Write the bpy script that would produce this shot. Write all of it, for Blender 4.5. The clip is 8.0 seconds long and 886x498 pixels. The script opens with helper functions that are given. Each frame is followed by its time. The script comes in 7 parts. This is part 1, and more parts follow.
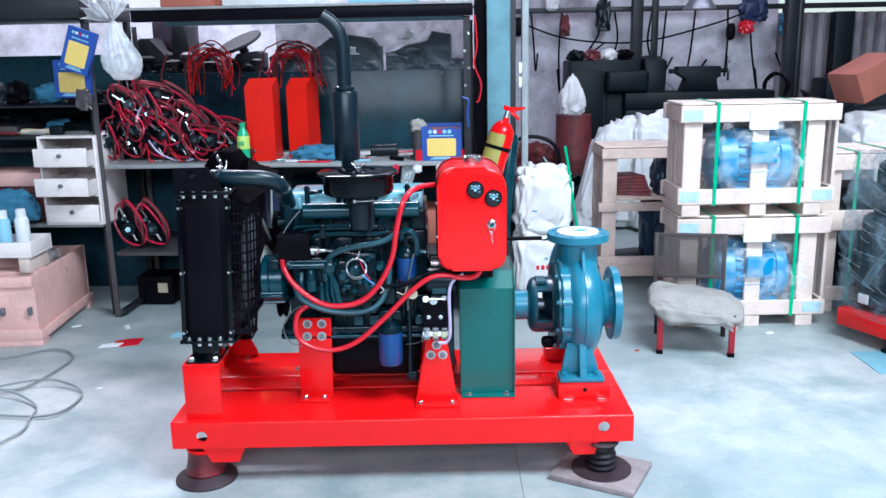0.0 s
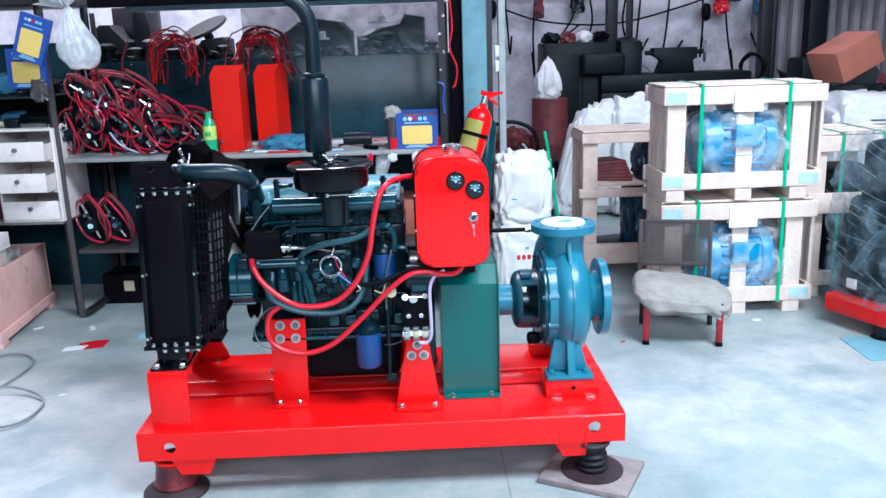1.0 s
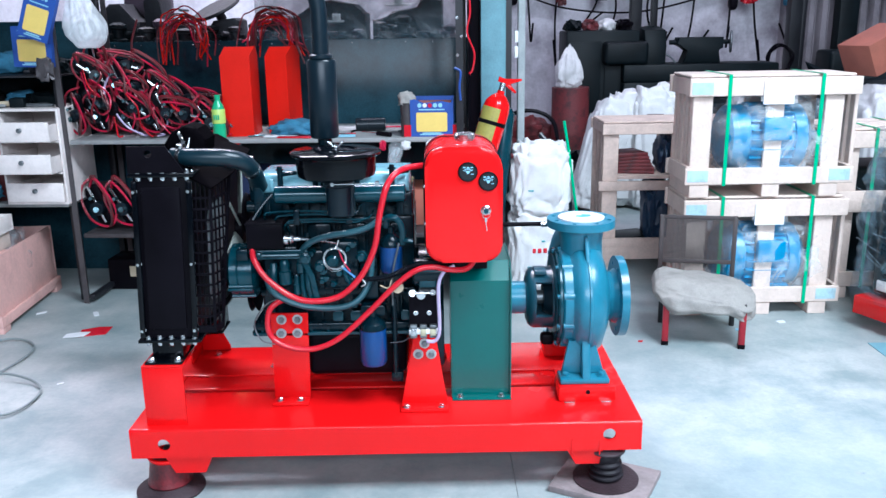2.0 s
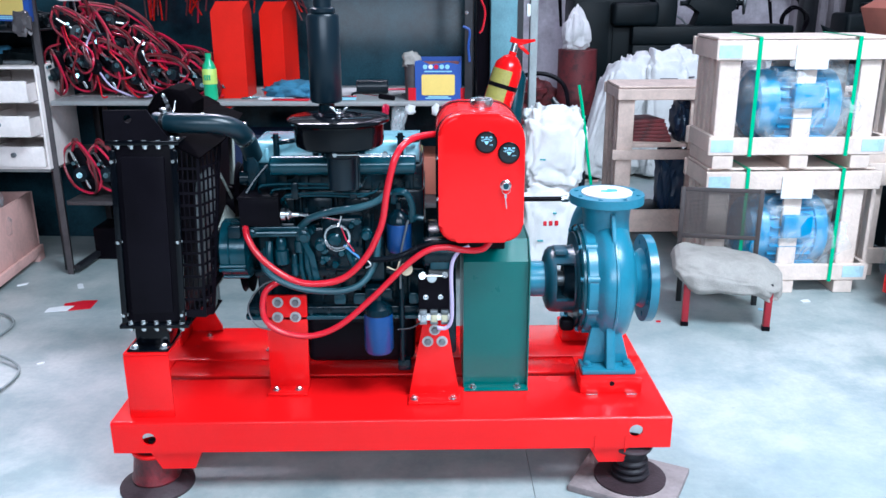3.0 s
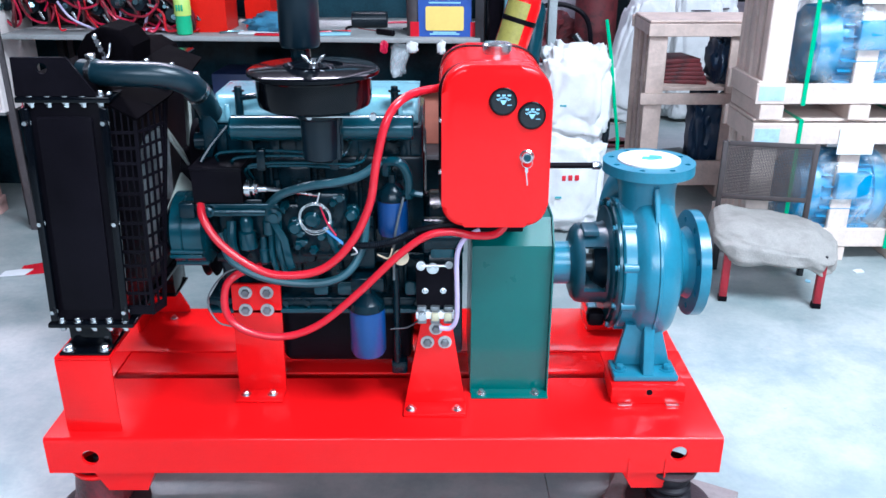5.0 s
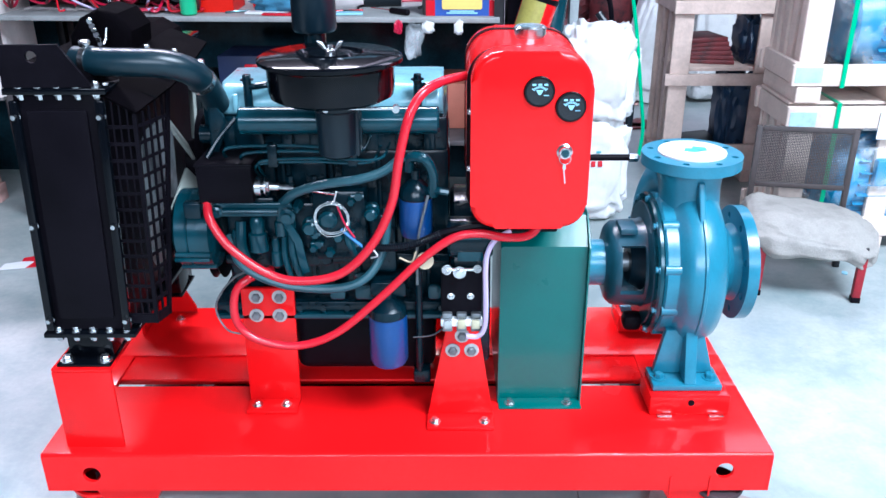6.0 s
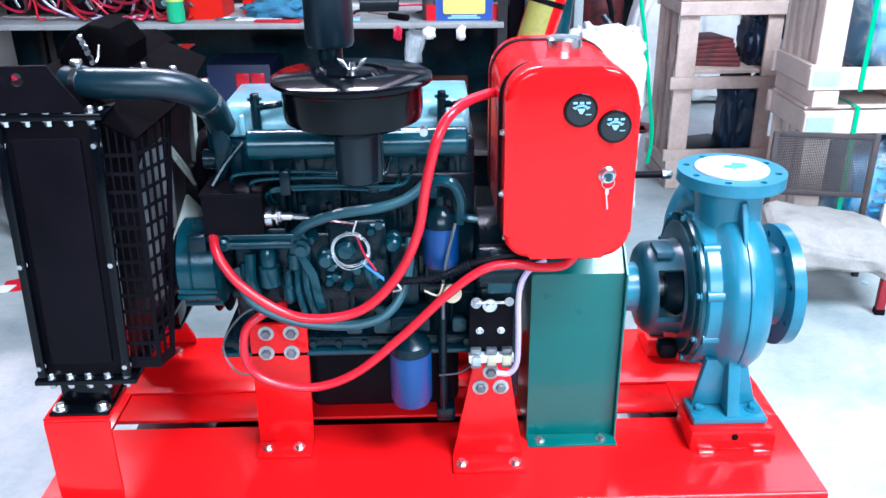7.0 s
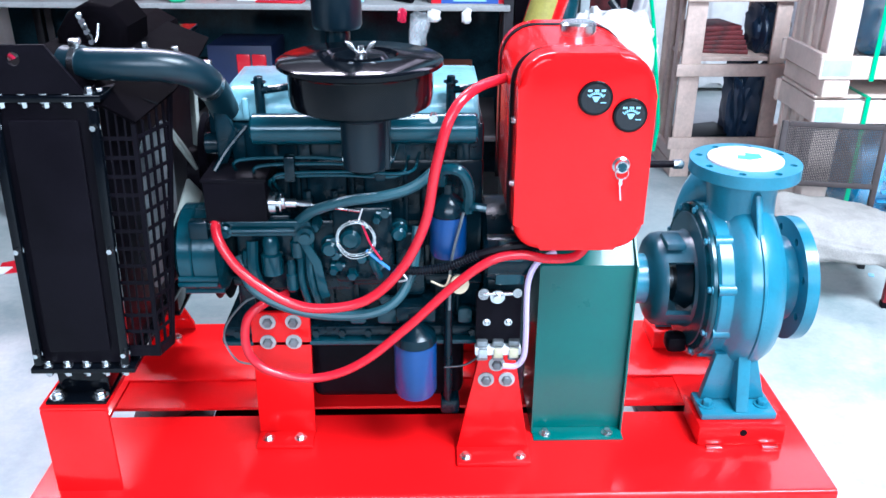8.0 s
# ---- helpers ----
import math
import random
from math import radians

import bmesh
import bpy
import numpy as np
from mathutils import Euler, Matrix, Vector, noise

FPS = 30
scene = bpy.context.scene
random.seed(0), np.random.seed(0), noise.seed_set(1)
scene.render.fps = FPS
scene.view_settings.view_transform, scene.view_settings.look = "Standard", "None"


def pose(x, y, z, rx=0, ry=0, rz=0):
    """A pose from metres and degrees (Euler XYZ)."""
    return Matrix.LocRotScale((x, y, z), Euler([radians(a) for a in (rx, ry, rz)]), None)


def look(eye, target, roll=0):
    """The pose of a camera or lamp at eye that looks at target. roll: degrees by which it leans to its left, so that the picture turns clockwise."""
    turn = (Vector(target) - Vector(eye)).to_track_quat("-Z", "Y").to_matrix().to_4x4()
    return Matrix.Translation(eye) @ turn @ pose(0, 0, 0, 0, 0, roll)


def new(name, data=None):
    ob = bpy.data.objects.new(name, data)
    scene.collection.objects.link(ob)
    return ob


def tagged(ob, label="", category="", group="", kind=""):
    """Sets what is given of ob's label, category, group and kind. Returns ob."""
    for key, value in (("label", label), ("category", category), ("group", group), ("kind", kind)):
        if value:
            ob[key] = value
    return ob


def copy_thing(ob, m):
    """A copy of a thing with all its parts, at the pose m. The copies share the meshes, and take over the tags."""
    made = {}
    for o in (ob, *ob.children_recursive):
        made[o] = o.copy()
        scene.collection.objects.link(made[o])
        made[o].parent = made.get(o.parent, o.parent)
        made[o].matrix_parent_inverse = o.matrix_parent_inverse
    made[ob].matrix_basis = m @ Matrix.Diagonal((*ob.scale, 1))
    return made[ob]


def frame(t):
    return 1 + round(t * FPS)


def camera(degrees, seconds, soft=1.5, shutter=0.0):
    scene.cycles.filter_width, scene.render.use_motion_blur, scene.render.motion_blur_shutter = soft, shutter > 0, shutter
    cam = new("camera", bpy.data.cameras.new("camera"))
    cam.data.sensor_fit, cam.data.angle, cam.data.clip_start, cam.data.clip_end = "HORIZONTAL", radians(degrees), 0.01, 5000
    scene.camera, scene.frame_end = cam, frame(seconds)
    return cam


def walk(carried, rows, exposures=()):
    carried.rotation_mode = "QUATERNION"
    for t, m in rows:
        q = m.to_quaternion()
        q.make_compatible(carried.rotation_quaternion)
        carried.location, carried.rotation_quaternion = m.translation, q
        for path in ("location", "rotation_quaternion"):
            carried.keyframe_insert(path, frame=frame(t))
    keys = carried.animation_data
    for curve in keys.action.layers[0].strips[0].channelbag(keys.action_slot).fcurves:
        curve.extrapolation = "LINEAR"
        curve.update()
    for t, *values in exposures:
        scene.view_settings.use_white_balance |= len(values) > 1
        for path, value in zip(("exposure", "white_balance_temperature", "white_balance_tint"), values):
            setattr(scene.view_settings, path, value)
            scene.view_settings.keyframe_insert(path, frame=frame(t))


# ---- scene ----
cam = camera(55.7, 8.0)
PATH = [
    (0, (0.3, -0.254, 1.472), (0.294, 1.694, 1.016), -1.1),
    (0.5, (0.264, -0.184, 1.463), (0.317, 1.758, 0.985), -1.7),
    (1, (0.287, -0.094, 1.466), (0.339, 1.844, 0.975), -1.8),
    (1.5, (0.319, -0.044, 1.461), (0.339, 1.894, 0.965), -1.2),
    (3, (0.261, 0.299, 1.427), (0.283, 2.206, 0.824), -0.3),
    (3.5, (0.236, 0.391, 1.418), (0.281, 2.283, 0.77), -0.2),
    (4, (0.245, 0.494, 1.403), (0.279, 2.371, 0.716), -0.4),
    (4.5, (0.278, 0.655, 1.407), (0.295, 2.519, 0.682), -0.0),
    (6, (0.231, 0.94, 1.393), (0.219, 2.769, 0.584), -0.3),
    (6.5, (0.185, 1.032, 1.394), (0.189, 2.857, 0.577), -0.7),
    (7, (0.141, 1.096, 1.394), (0.173, 2.924, 0.582), -0.7),
    (7.5, (0.127, 1.133, 1.386), (0.169, 2.958, 0.57), -0.6),
    (8, (0.123, 1.136, 1.388), (0.161, 2.948, 0.541), 0.1),
]
walk(cam, [(t, look(eye, target, roll)) for t, eye, target, roll in PATH],
     [(0, 0.48, 5680, 11), (4.5, 0.54, 5660, 12), (6.5, 0.84, 5600, 14), (8, 0.98, 5620, 13)])

# ---- light ----
world = bpy.data.worlds.new("world")
scene.world = world
world.use_nodes = True
wn = world.node_tree.nodes
sky = wn.new("ShaderNodeTexSky")
sky.sky_type, sky.sun_disc, sky.sun_elevation, sky.sun_rotation = "NISHITA", False, radians(50), radians(200)
world.node_tree.links.new(sky.outputs[0], wn["Background"].inputs[0])
wn["Background"].inputs[1].default_value = 0.1


def area(name, m, sx, sy, power, col):
    d = bpy.data.lights.new(name, "AREA")
    d.shape, d.size, d.size_y, d.energy, d.color = "RECTANGLE", sx, sy, power, col
    ob = new(name, d)
    ob.matrix_world = m
    return ob


# added area lamps for daylight through an assumed hall front and roof openings, all unseen
area("added_gate_lamp", look((0.9, -5.9, 4.3), (0.5, 3, 0.8)), 7.0, 2.2, 390, (0.9, 0.97, 1.0))
area("added_roof_lamp_near", look((3.0, 0.3, 5.4), (3.0, 0.3, 0)), 3.4, 2.0, 570, (0.9, 0.98, 1.0))
area("added_roof_lamp_far", look((3.2, 7.4, 5.4), (3.2, 7.4, 0)), 5.0, 1.6, 98, (1.0, 0.88, 0.98))
area("added_roof_lamp_bench", look((-1.6, 6.3, 5.4), (-1.6, 6.3, 0)), 4.0, 0.7, 480, (1.0, 0.9, 0.94))

# ---- materials ----
MATS = {}


def mat(name, col, rough=0.5, metal=0.0, var=0.2, scale=6.0, bump=0.0, bscale=120.0, coat=0.0, dark=None, alpha=1.0, trans=0.0, spec=0.5, stain=0.5):
    if name in MATS:
        return MATS[name]
    m = bpy.data.materials.new(name)
    m.use_nodes = True
    nt = m.node_tree
    n, ln = nt.nodes, nt.links.new
    b = n["Principled BSDF"]
    tc = n.new("ShaderNodeTexCoord")
    big = n.new("ShaderNodeTexNoise")
    big.inputs["Scale"].default_value, big.inputs["Detail"].default_value, big.inputs["Roughness"].default_value = scale, 6, 0.62
    fine = n.new("ShaderNodeTexNoise")
    fine.inputs["Scale"].default_value, fine.inputs["Detail"].default_value = bscale, 3
    ln(tc.outputs["Object"], big.inputs["Vector"])
    ln(tc.outputs["Object"], fine.inputs["Vector"])
    ramp = n.new("ShaderNodeValToRGB")
    lo = dark or tuple(c * (1 - var) for c in col)
    ramp.color_ramp.elements[0].position, ramp.color_ramp.elements[0].color = 0.3, (*lo, 1)
    ramp.color_ramp.elements[1].position, ramp.color_ramp.elements[1].color = 0.3 + 0.4 * stain + 0.05, (*col, 1)
    ln(big.outputs["Fac"], ramp.inputs["Fac"])
    mix = n.new("ShaderNodeMix")
    mix.data_type, mix.blend_type = "RGBA", "MULTIPLY"
    mix.inputs["Factor"].default_value = min(1, var)
    ln(ramp.outputs["Color"], mix.inputs["A"])
    ln(fine.outputs["Fac"], mix.inputs["B"])
    ln(mix.outputs["Result"], b.inputs["Base Color"])
    rr = n.new("ShaderNodeMapRange")
    rr.inputs["To Min"].default_value, rr.inputs["To Max"].default_value = max(0.02, rough * 0.75), min(1, rough * 1.25)
    ln(big.outputs["Fac"], rr.inputs["Value"])
    ln(rr.outputs["Result"], b.inputs["Roughness"])
    b.inputs["Metallic"].default_value = metal
    b.inputs["Coat Weight"].default_value = coat
    b.inputs["Coat Roughness"].default_value = 0.08
    b.inputs["Specular IOR Level"].default_value = spec
    b.inputs["Alpha"].default_value = alpha
    b.inputs["Transmission Weight"].default_value = trans
    if bump:
        bp = n.new("ShaderNodeBump")
        bp.inputs["Strength"].default_value, bp.inputs["Distance"].default_value = bump, 0.01
        ln(fine.outputs["Fac"], bp.inputs["Height"])
        ln(bp.outputs["Normal"], b.inputs["Normal"])
    MATS[name] = m
    return m


RED = mat("red_gloss_paint", (0.78, 0.005, 0.006), 0.25, var=0.05, coat=0.35, scale=3, spec=0.15)
BLACK = mat("black_gloss_paint", (0.002, 0.003, 0.005), 0.12, var=0.2, spec=0.2)
BLACKM = mat("black_satin_paint", (0.0065, 0.0055, 0.0085), 0.34, var=0.35, spec=0.045)
RUBBER = mat("black_rubber", (0.004, 0.01, 0.016), 0.3, var=0.25, spec=0.4)
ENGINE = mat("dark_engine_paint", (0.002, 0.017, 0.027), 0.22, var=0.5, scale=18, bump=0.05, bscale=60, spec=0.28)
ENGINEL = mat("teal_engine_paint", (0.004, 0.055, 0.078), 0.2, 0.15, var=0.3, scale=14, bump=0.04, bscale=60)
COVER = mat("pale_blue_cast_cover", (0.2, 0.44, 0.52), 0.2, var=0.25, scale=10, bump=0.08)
PUMPB = mat("blue_pump_paint", (0.022, 0.195, 0.29), 0.3, var=0.18, scale=12, bump=0.025, bscale=150, coat=0.15)
GREEN = mat("green_sheet_paint", (0.001, 0.115, 0.105), 0.3, var=0.12, scale=4, coat=0.25, spec=0.35)
CHROME = mat("zinc_plated_steel", (0.75, 0.78, 0.8), 0.25, 1.0, var=0.2, scale=40)
STEEL = mat("worn_steel", (0.3, 0.33, 0.35), 0.4, 0.8, var=0.4, scale=15)
DARKST = mat("dark_worn_steel", (0.012, 0.013, 0.018), 0.42, 0.0, var=0.5, scale=7, bump=0.1)
FILTERB = mat("blue_filter_can", (0.005, 0.05, 0.19), 0.3, var=0.15)
HOSER = mat("red_rubber_hose", (0.6, 0.012, 0.026), 0.22, var=0.08, scale=20)
HOSEG = mat("grey_blue_rubber_hose", (0.02, 0.085, 0.11), 0.4, var=0.2, scale=20)
MUFF = mat("blue_black_muffler_paint", (0.004, 0.014, 0.023), 0.33, var=0.25, spec=0.35)
WASH = mat("pale_zinc_washer", (0.5, 0.52, 0.52), 0.35, 0.3, var=0.2, scale=40)
WHITE = mat("white_plastic", (0.78, 0.8, 0.82), 0.4, var=0.08)
LILAC = mat("lilac_cable", (0.5, 0.42, 0.62), 0.4, var=0.1)
YELLOW = mat("yellow_label", (0.85, 0.62, 0.16), 0.5, var=0.1)
BLUE = mat("blue_card", (0.02, 0.08, 0.36), 0.5, var=0.12)
SKYBLUE = mat("light_blue_label", (0.3, 0.6, 0.75), 0.5, var=0.12)
WOOD = mat("pale_pine", (0.77, 0.63, 0.55), 0.6, var=0.16, scale=9, bump=0.25, bscale=60)
WHITEW = mat("white_painted_wood", (0.88, 0.8, 0.77), 0.55, var=0.15, scale=9, bump=0.15, bscale=60)
WOODW = mat("browner_pine", (0.74, 0.57, 0.49), 0.65, var=0.25, scale=8, bump=0.25, bscale=60)
WOODP = mat("pinkish_plywood", (0.85, 0.5, 0.45), 0.6, var=0.25, scale=5, bump=0.2, bscale=50)
CARD = mat("brown_cardboard", (0.42, 0.13, 0.085), 0.7, var=0.2, scale=6)
SACK = mat("white_woven_sack", (0.8, 0.8, 0.8), 0.5, var=0.14, scale=10, bump=0.4, bscale=300)
CANVAS = mat("grey_canvas", (0.37, 0.35, 0.325), 0.85, var=0.25, scale=14, bump=0.25, bscale=160)
CLOTH = mat("blue_cloth", (0.05, 0.22, 0.36), 0.8, var=0.3, scale=25, bump=0.4)
MOTORB = mat("bright_blue_motor_paint", (0.008, 0.27, 0.52), 0.3, var=0.2)
CASTB = mat("dark_blue_casting_paint", (0.012, 0.04, 0.09), 0.4, var=0.3, scale=12)
STRAP = mat("green_strap", (0.0, 0.42, 0.2), 0.35, var=0.08)


def concrete():
    m = bpy.data.materials.new("stained_pale_concrete")
    m.use_nodes = True
    nt = m.node_tree
    n, ln = nt.nodes, nt.links.new
    b, tc = n["Principled BSDF"], n.new("ShaderNodeTexCoord")

    def nz(scale, detail, rough, dist=0.0):
        q = n.new("ShaderNodeTexNoise")
        q.inputs["Scale"].default_value, q.inputs["Detail"].default_value = scale, detail
        q.inputs["Roughness"].default_value, q.inputs["Distortion"].default_value = rough, dist
        ln(tc.outputs["Object"], q.inputs["Vector"])
        return q.outputs["Fac"]

    def span(src, a, c, lo, hi):
        r = n.new("ShaderNodeMapRange")
        for k, v in (("From Min", a), ("From Max", c), ("To Min", lo), ("To Max", hi)):
            r.inputs[k].default_value = v
        ln(src, r.inputs["Value"])
        return r.outputs["Result"]

    def mixc(fac, a, c, kind="MIX"):
        x = n.new("ShaderNodeMix")
        x.data_type, x.blend_type = "RGBA", kind
        ln(fac, x.inputs["Factor"])
        for k, v in (("A", a), ("B", c)):
            if isinstance(v, tuple):
                x.inputs[k].default_value = (*v, 1)
            else:
                ln(v, x.inputs[k])
        return x.outputs["Result"]

    broad, mid, speck = nz(0.7, 4, 0.55, 0.2), nz(3.6, 9, 0.68, 0.1), nz(55, 4, 0.6)
    col = mixc(span(broad, 0.35, 0.65, 0, 1), (0.315, 0.372, 0.376), (0.472, 0.49, 0.477))
    col = mixc(span(mid, 0.36, 0.6, 0.8, 0), col, (0.19, 0.262, 0.272))
    col = mixc(span(nz(1.9, 5, 0.6, 0.3), 0.66, 0.74, 0, 0.4), col, (0.46, 0.27, 0.28))
    col = mixc(span(nz(9, 6, 0.7), 0.65, 0.72, 0, 0.6), col, (0.14, 0.18, 0.19))
    col = mixc(span(speck, 0.3, 0.7, 0.0, 0.22), col, (0.2, 0.23, 0.24))
    ln(col, b.inputs["Base Color"])
    ln(span(mid, 0.3, 0.7, 0.3, 0.55), b.inputs["Roughness"])
    bp = n.new("ShaderNodeBump")
    bp.inputs["Strength"].default_value, bp.inputs["Distance"].default_value = 0.15, 0.004
    ln(speck, bp.inputs["Height"])
    ln(bp.outputs["Normal"], b.inputs["Normal"])
    return m


CONC = concrete()
WALLP = mat("stained_white_plaster", (0.74, 0.72, 0.78), 0.8, var=0.3, scale=1.6, dark=(0.22, 0.19, 0.23), bump=0.15, bscale=30)
SHEETW = mat("grey_corrugated_sheet", (0.34, 0.31, 0.34), 0.5, 0.1, var=0.4, scale=2.5)
# roof and unseen walls are kept dark to cut bounced light
ROOF = mat("grey_roof_sheet", (0.1, 0.1, 0.115), 0.6, var=0.25, scale=2)
WALLD = mat("unseen_dark_wall", (0.17, 0.17, 0.19), 0.8, var=0.3, scale=1.2, bump=0.1, bscale=30)
TEALST = mat("teal_painted_column", (0.19, 0.4, 0.47), 0.45, var=0.35, scale=4)
PALEST = mat("pale_grey_steel_post", (0.42, 0.47, 0.48), 0.5, var=0.3, scale=5)
# teal clouds in this colour stand in for reflections on the glossy sheet
BACKP = mat("dark_blue_sheet_teal_sheen", (0.022, 0.07, 0.095), 0.18, 0.0, var=0.5, scale=2.2, spec=0.15, dark=(0.004, 0.008, 0.014))
BENCHT = mat("worn_pale_bench_top", (0.36, 0.37, 0.37), 0.5, var=0.4, scale=6)
MACH = mat("dark_green_machine_paint", (0.003, 0.009, 0.012), 0.5, var=0.5, scale=5, spec=0.2)
REDW = mat("dull_dark_red_wire", (0.2, 0.007, 0.016), 0.4, var=0.3, scale=20)
LEGR = mat("dull_red_leg_paint", (0.36, 0.008, 0.022), 0.45, var=0.35, scale=20)
TEALP = mat("teal_print", (0.06, 0.4, 0.45), 0.5, var=0.3, scale=30)
PALEP = mat("pale_slot_backing", (0.3, 0.36, 0.38), 0.5, 0.0, var=0.6, scale=22)
MOUNT = mat("worn_red_black_mount", (0.2, 0.014, 0.022), 0.36, var=0.5, scale=14, dark=(0.008, 0.008, 0.01), bump=0.2)
# pale tone for glints drawn along the film's creases
GLINT = mat("crease_glint_grey", (0.3, 0.36, 0.4), 0.2, var=0.2, scale=30)
# near black so rack pieces read as silhouettes against the bright wall
SILH = mat("silhouette_black", (0.01, 0.011, 0.016), 0.6, var=0.5, scale=8, bump=0.3, bscale=40)
MAUVE = mat("dull_mauve_steel", (0.07, 0.045, 0.07), 0.5, var=0.5, scale=4)
SHEETC = mat("cyan_plastic_sheet", (0.18, 0.4, 0.48), 0.4, var=0.2, scale=9)
RUST = mat("rust_red_worn_metal", (0.2, 0.03, 0.035), 0.55, var=0.5, scale=10, dark=(0.02, 0.015, 0.017), bump=0.2)
PINK = mat("magenta_red_wire", (0.55, 0.008, 0.05), 0.3, var=0.2, scale=30)
FOAM = mat("off_white_fan_plastic", (0.42, 0.46, 0.42), 0.45, var=0.2)
DIAL = mat("black_dial_face", (0.01, 0.012, 0.016), 0.25, var=0.1)
# radiator black without gloss, so lid, tank and hood do not catch the lamps
MATTB = mat("matt_black_kept_dark", (0.0025, 0.002, 0.003), 0.7, var=0.4, scale=20, spec=0.01)
MOUNTB = mat("dusty_purple_black_rubber", (0.045, 0.026, 0.032), 0.55, var=0.4, scale=18, bump=0.2)
BELLOW = mat("dull_black_bellows_rubber", (0.014, 0.011, 0.016), 0.55, var=0.4, scale=25, spec=0.3)
COOLH = mat("blue_black_coolant_hose", (0.004, 0.02, 0.03), 0.32, var=0.2, scale=20, spec=0.4)
BRASS = mat("pale_brass_clip", (0.62, 0.58, 0.4), 0.35, 0.3, var=0.2, scale=40)
SHEETD = mat("dark_reflection_blocker", (0.02, 0.018, 0.022), 0.75, var=0.4, scale=2)
GREENB = mat("green_bottle_plastic", (0.03, 0.42, 0.2), 0.2, var=0.1)
LIME = mat("lime_label", (0.5, 0.7, 0.15), 0.4, var=0.1)
TAN = mat("tan_wire_end", (0.6, 0.5, 0.35), 0.5, var=0.1)
REDD = mat("red_sheet_primer", (0.7, 0.012, 0.004), 0.4, var=0.15, scale=4, spec=0.15)


def film_mat(name, col, clear, rough, haze=0.35):
    m = bpy.data.materials.new(name)
    m.use_nodes = True
    nt = m.node_tree
    n, ln = nt.nodes, nt.links.new
    b = n["Principled BSDF"]
    b.inputs["Base Color"].default_value, b.inputs["Roughness"].default_value = (*col, 1), rough
    tr, mx = n.new("ShaderNodeBsdfTransparent"), n.new("ShaderNodeMixShader")
    tc, nz, mr = n.new("ShaderNodeTexCoord"), n.new("ShaderNodeTexNoise"), n.new("ShaderNodeMapRange")
    nz.inputs["Scale"].default_value, nz.inputs["Detail"].default_value, nz.inputs["Distortion"].default_value = 7, 5, 1.2
    mr.inputs["From Min"].default_value, mr.inputs["From Max"].default_value = 0.42, 0.7
    mr.inputs["To Min"].default_value, mr.inputs["To Max"].default_value = 1 - clear, 1 - clear * haze
    bp = n.new("ShaderNodeBump")
    bp.inputs["Strength"].default_value, bp.inputs["Distance"].default_value = 0.7, 0.03
    ln(tc.outputs["Object"], nz.inputs["Vector"])
    ln(nz.outputs["Fac"], mr.inputs["Value"])
    ln(nz.outputs["Fac"], bp.inputs["Height"])
    ln(bp.outputs["Normal"], b.inputs["Normal"])
    ln(mr.outputs["Result"], mx.inputs[0])
    ln(tr.outputs[0], mx.inputs[1])
    ln(b.outputs[0], mx.inputs[2])
    ln(mx.outputs[0], n["Material Output"].inputs[0])
    return m


FILM = film_mat("clear_plastic_film", (0.75, 0.82, 0.86), 0.95, 0.1, 0.6)
NAVY = mat("navy_box_card", (0.006, 0.018, 0.07), 0.5, var=0.2)
OLIVE = mat("dull_yellow_label", (0.4, 0.36, 0.08), 0.5, var=0.2, scale=30)
MESHST = mat("brown_grey_mesh_steel", (0.07, 0.055, 0.055), 0.5, var=0.3, scale=20)
TINT = mat("teal_chrome", (0.3, 0.5, 0.55), 0.25, 0.9, var=0.4, scale=60)
HOSEF = mat("pale_grey_hose", (0.25, 0.29, 0.29), 0.5, var=0.2, scale=10)
WOODD = mat("worn_dark_board", (0.34, 0.28, 0.28), 0.7, var=0.4, scale=8, bump=0.3, bscale=50)
STAMP = mat("pale_blue_sticker", (0.5, 0.72, 0.8), 0.5, var=0.25, scale=20)
POSTD = mat("dull_brown_grey_steel", (0.09, 0.08, 0.085), 0.45, 0.2, var=0.4, scale=8)
BAGM = film_mat("white_carrier_bag_film", (0.8, 0.82, 0.84), 0.62, 0.3)
PANE = film_mat("dimming_pane", (0.05, 0.095, 0.12), 0.7, 0.3, 0.75)
FILMD = film_mat("stretch_film", (0.2, 0.28, 0.33), 0.92, 0.12)

# ---- shape helpers ----
ROOT = {}


def thing(name, label, category, m=None, group="", kind=""):
    ob = new(name)
    ob.empty_display_size = 0.1
    m = m or Matrix.Identity(4)
    ob.matrix_world = m
    ROOT[ob] = m
    return tagged(ob, label, category, group, kind)


def finish(bm, angle=0.6):
    bmesh.ops.recalc_face_normals(bm, faces=bm.faces)
    for f in bm.faces:
        f.smooth = True
    for e in bm.edges:
        e.smooth = len(e.link_faces) == 2 and e.calc_face_angle(0) < angle


SOFT = {SACK, CANVAS, CLOTH, BAGM, FILM, FILMD}


def mesh_of(name, bm, material):
    finish(bm, 2.6 if material in SOFT and len(bm.verts) > 100 else 0.6)
    me = bpy.data.meshes.new(name)
    bm.to_mesh(me)
    bm.free()
    me.materials.append(material)
    return me


def part(name, bm, material, parent, label="", local=False):
    """A bmesh in world metres (or in the thing's own metres, local=True) as one mesh under a thing or a part."""
    m = ROOT[parent]
    if not local:
        bm.transform(m.inverted())
    ob = new(name, mesh_of(name, bm, material))
    ob.parent = parent
    ROOT[ob] = m
    return tagged(ob, label)


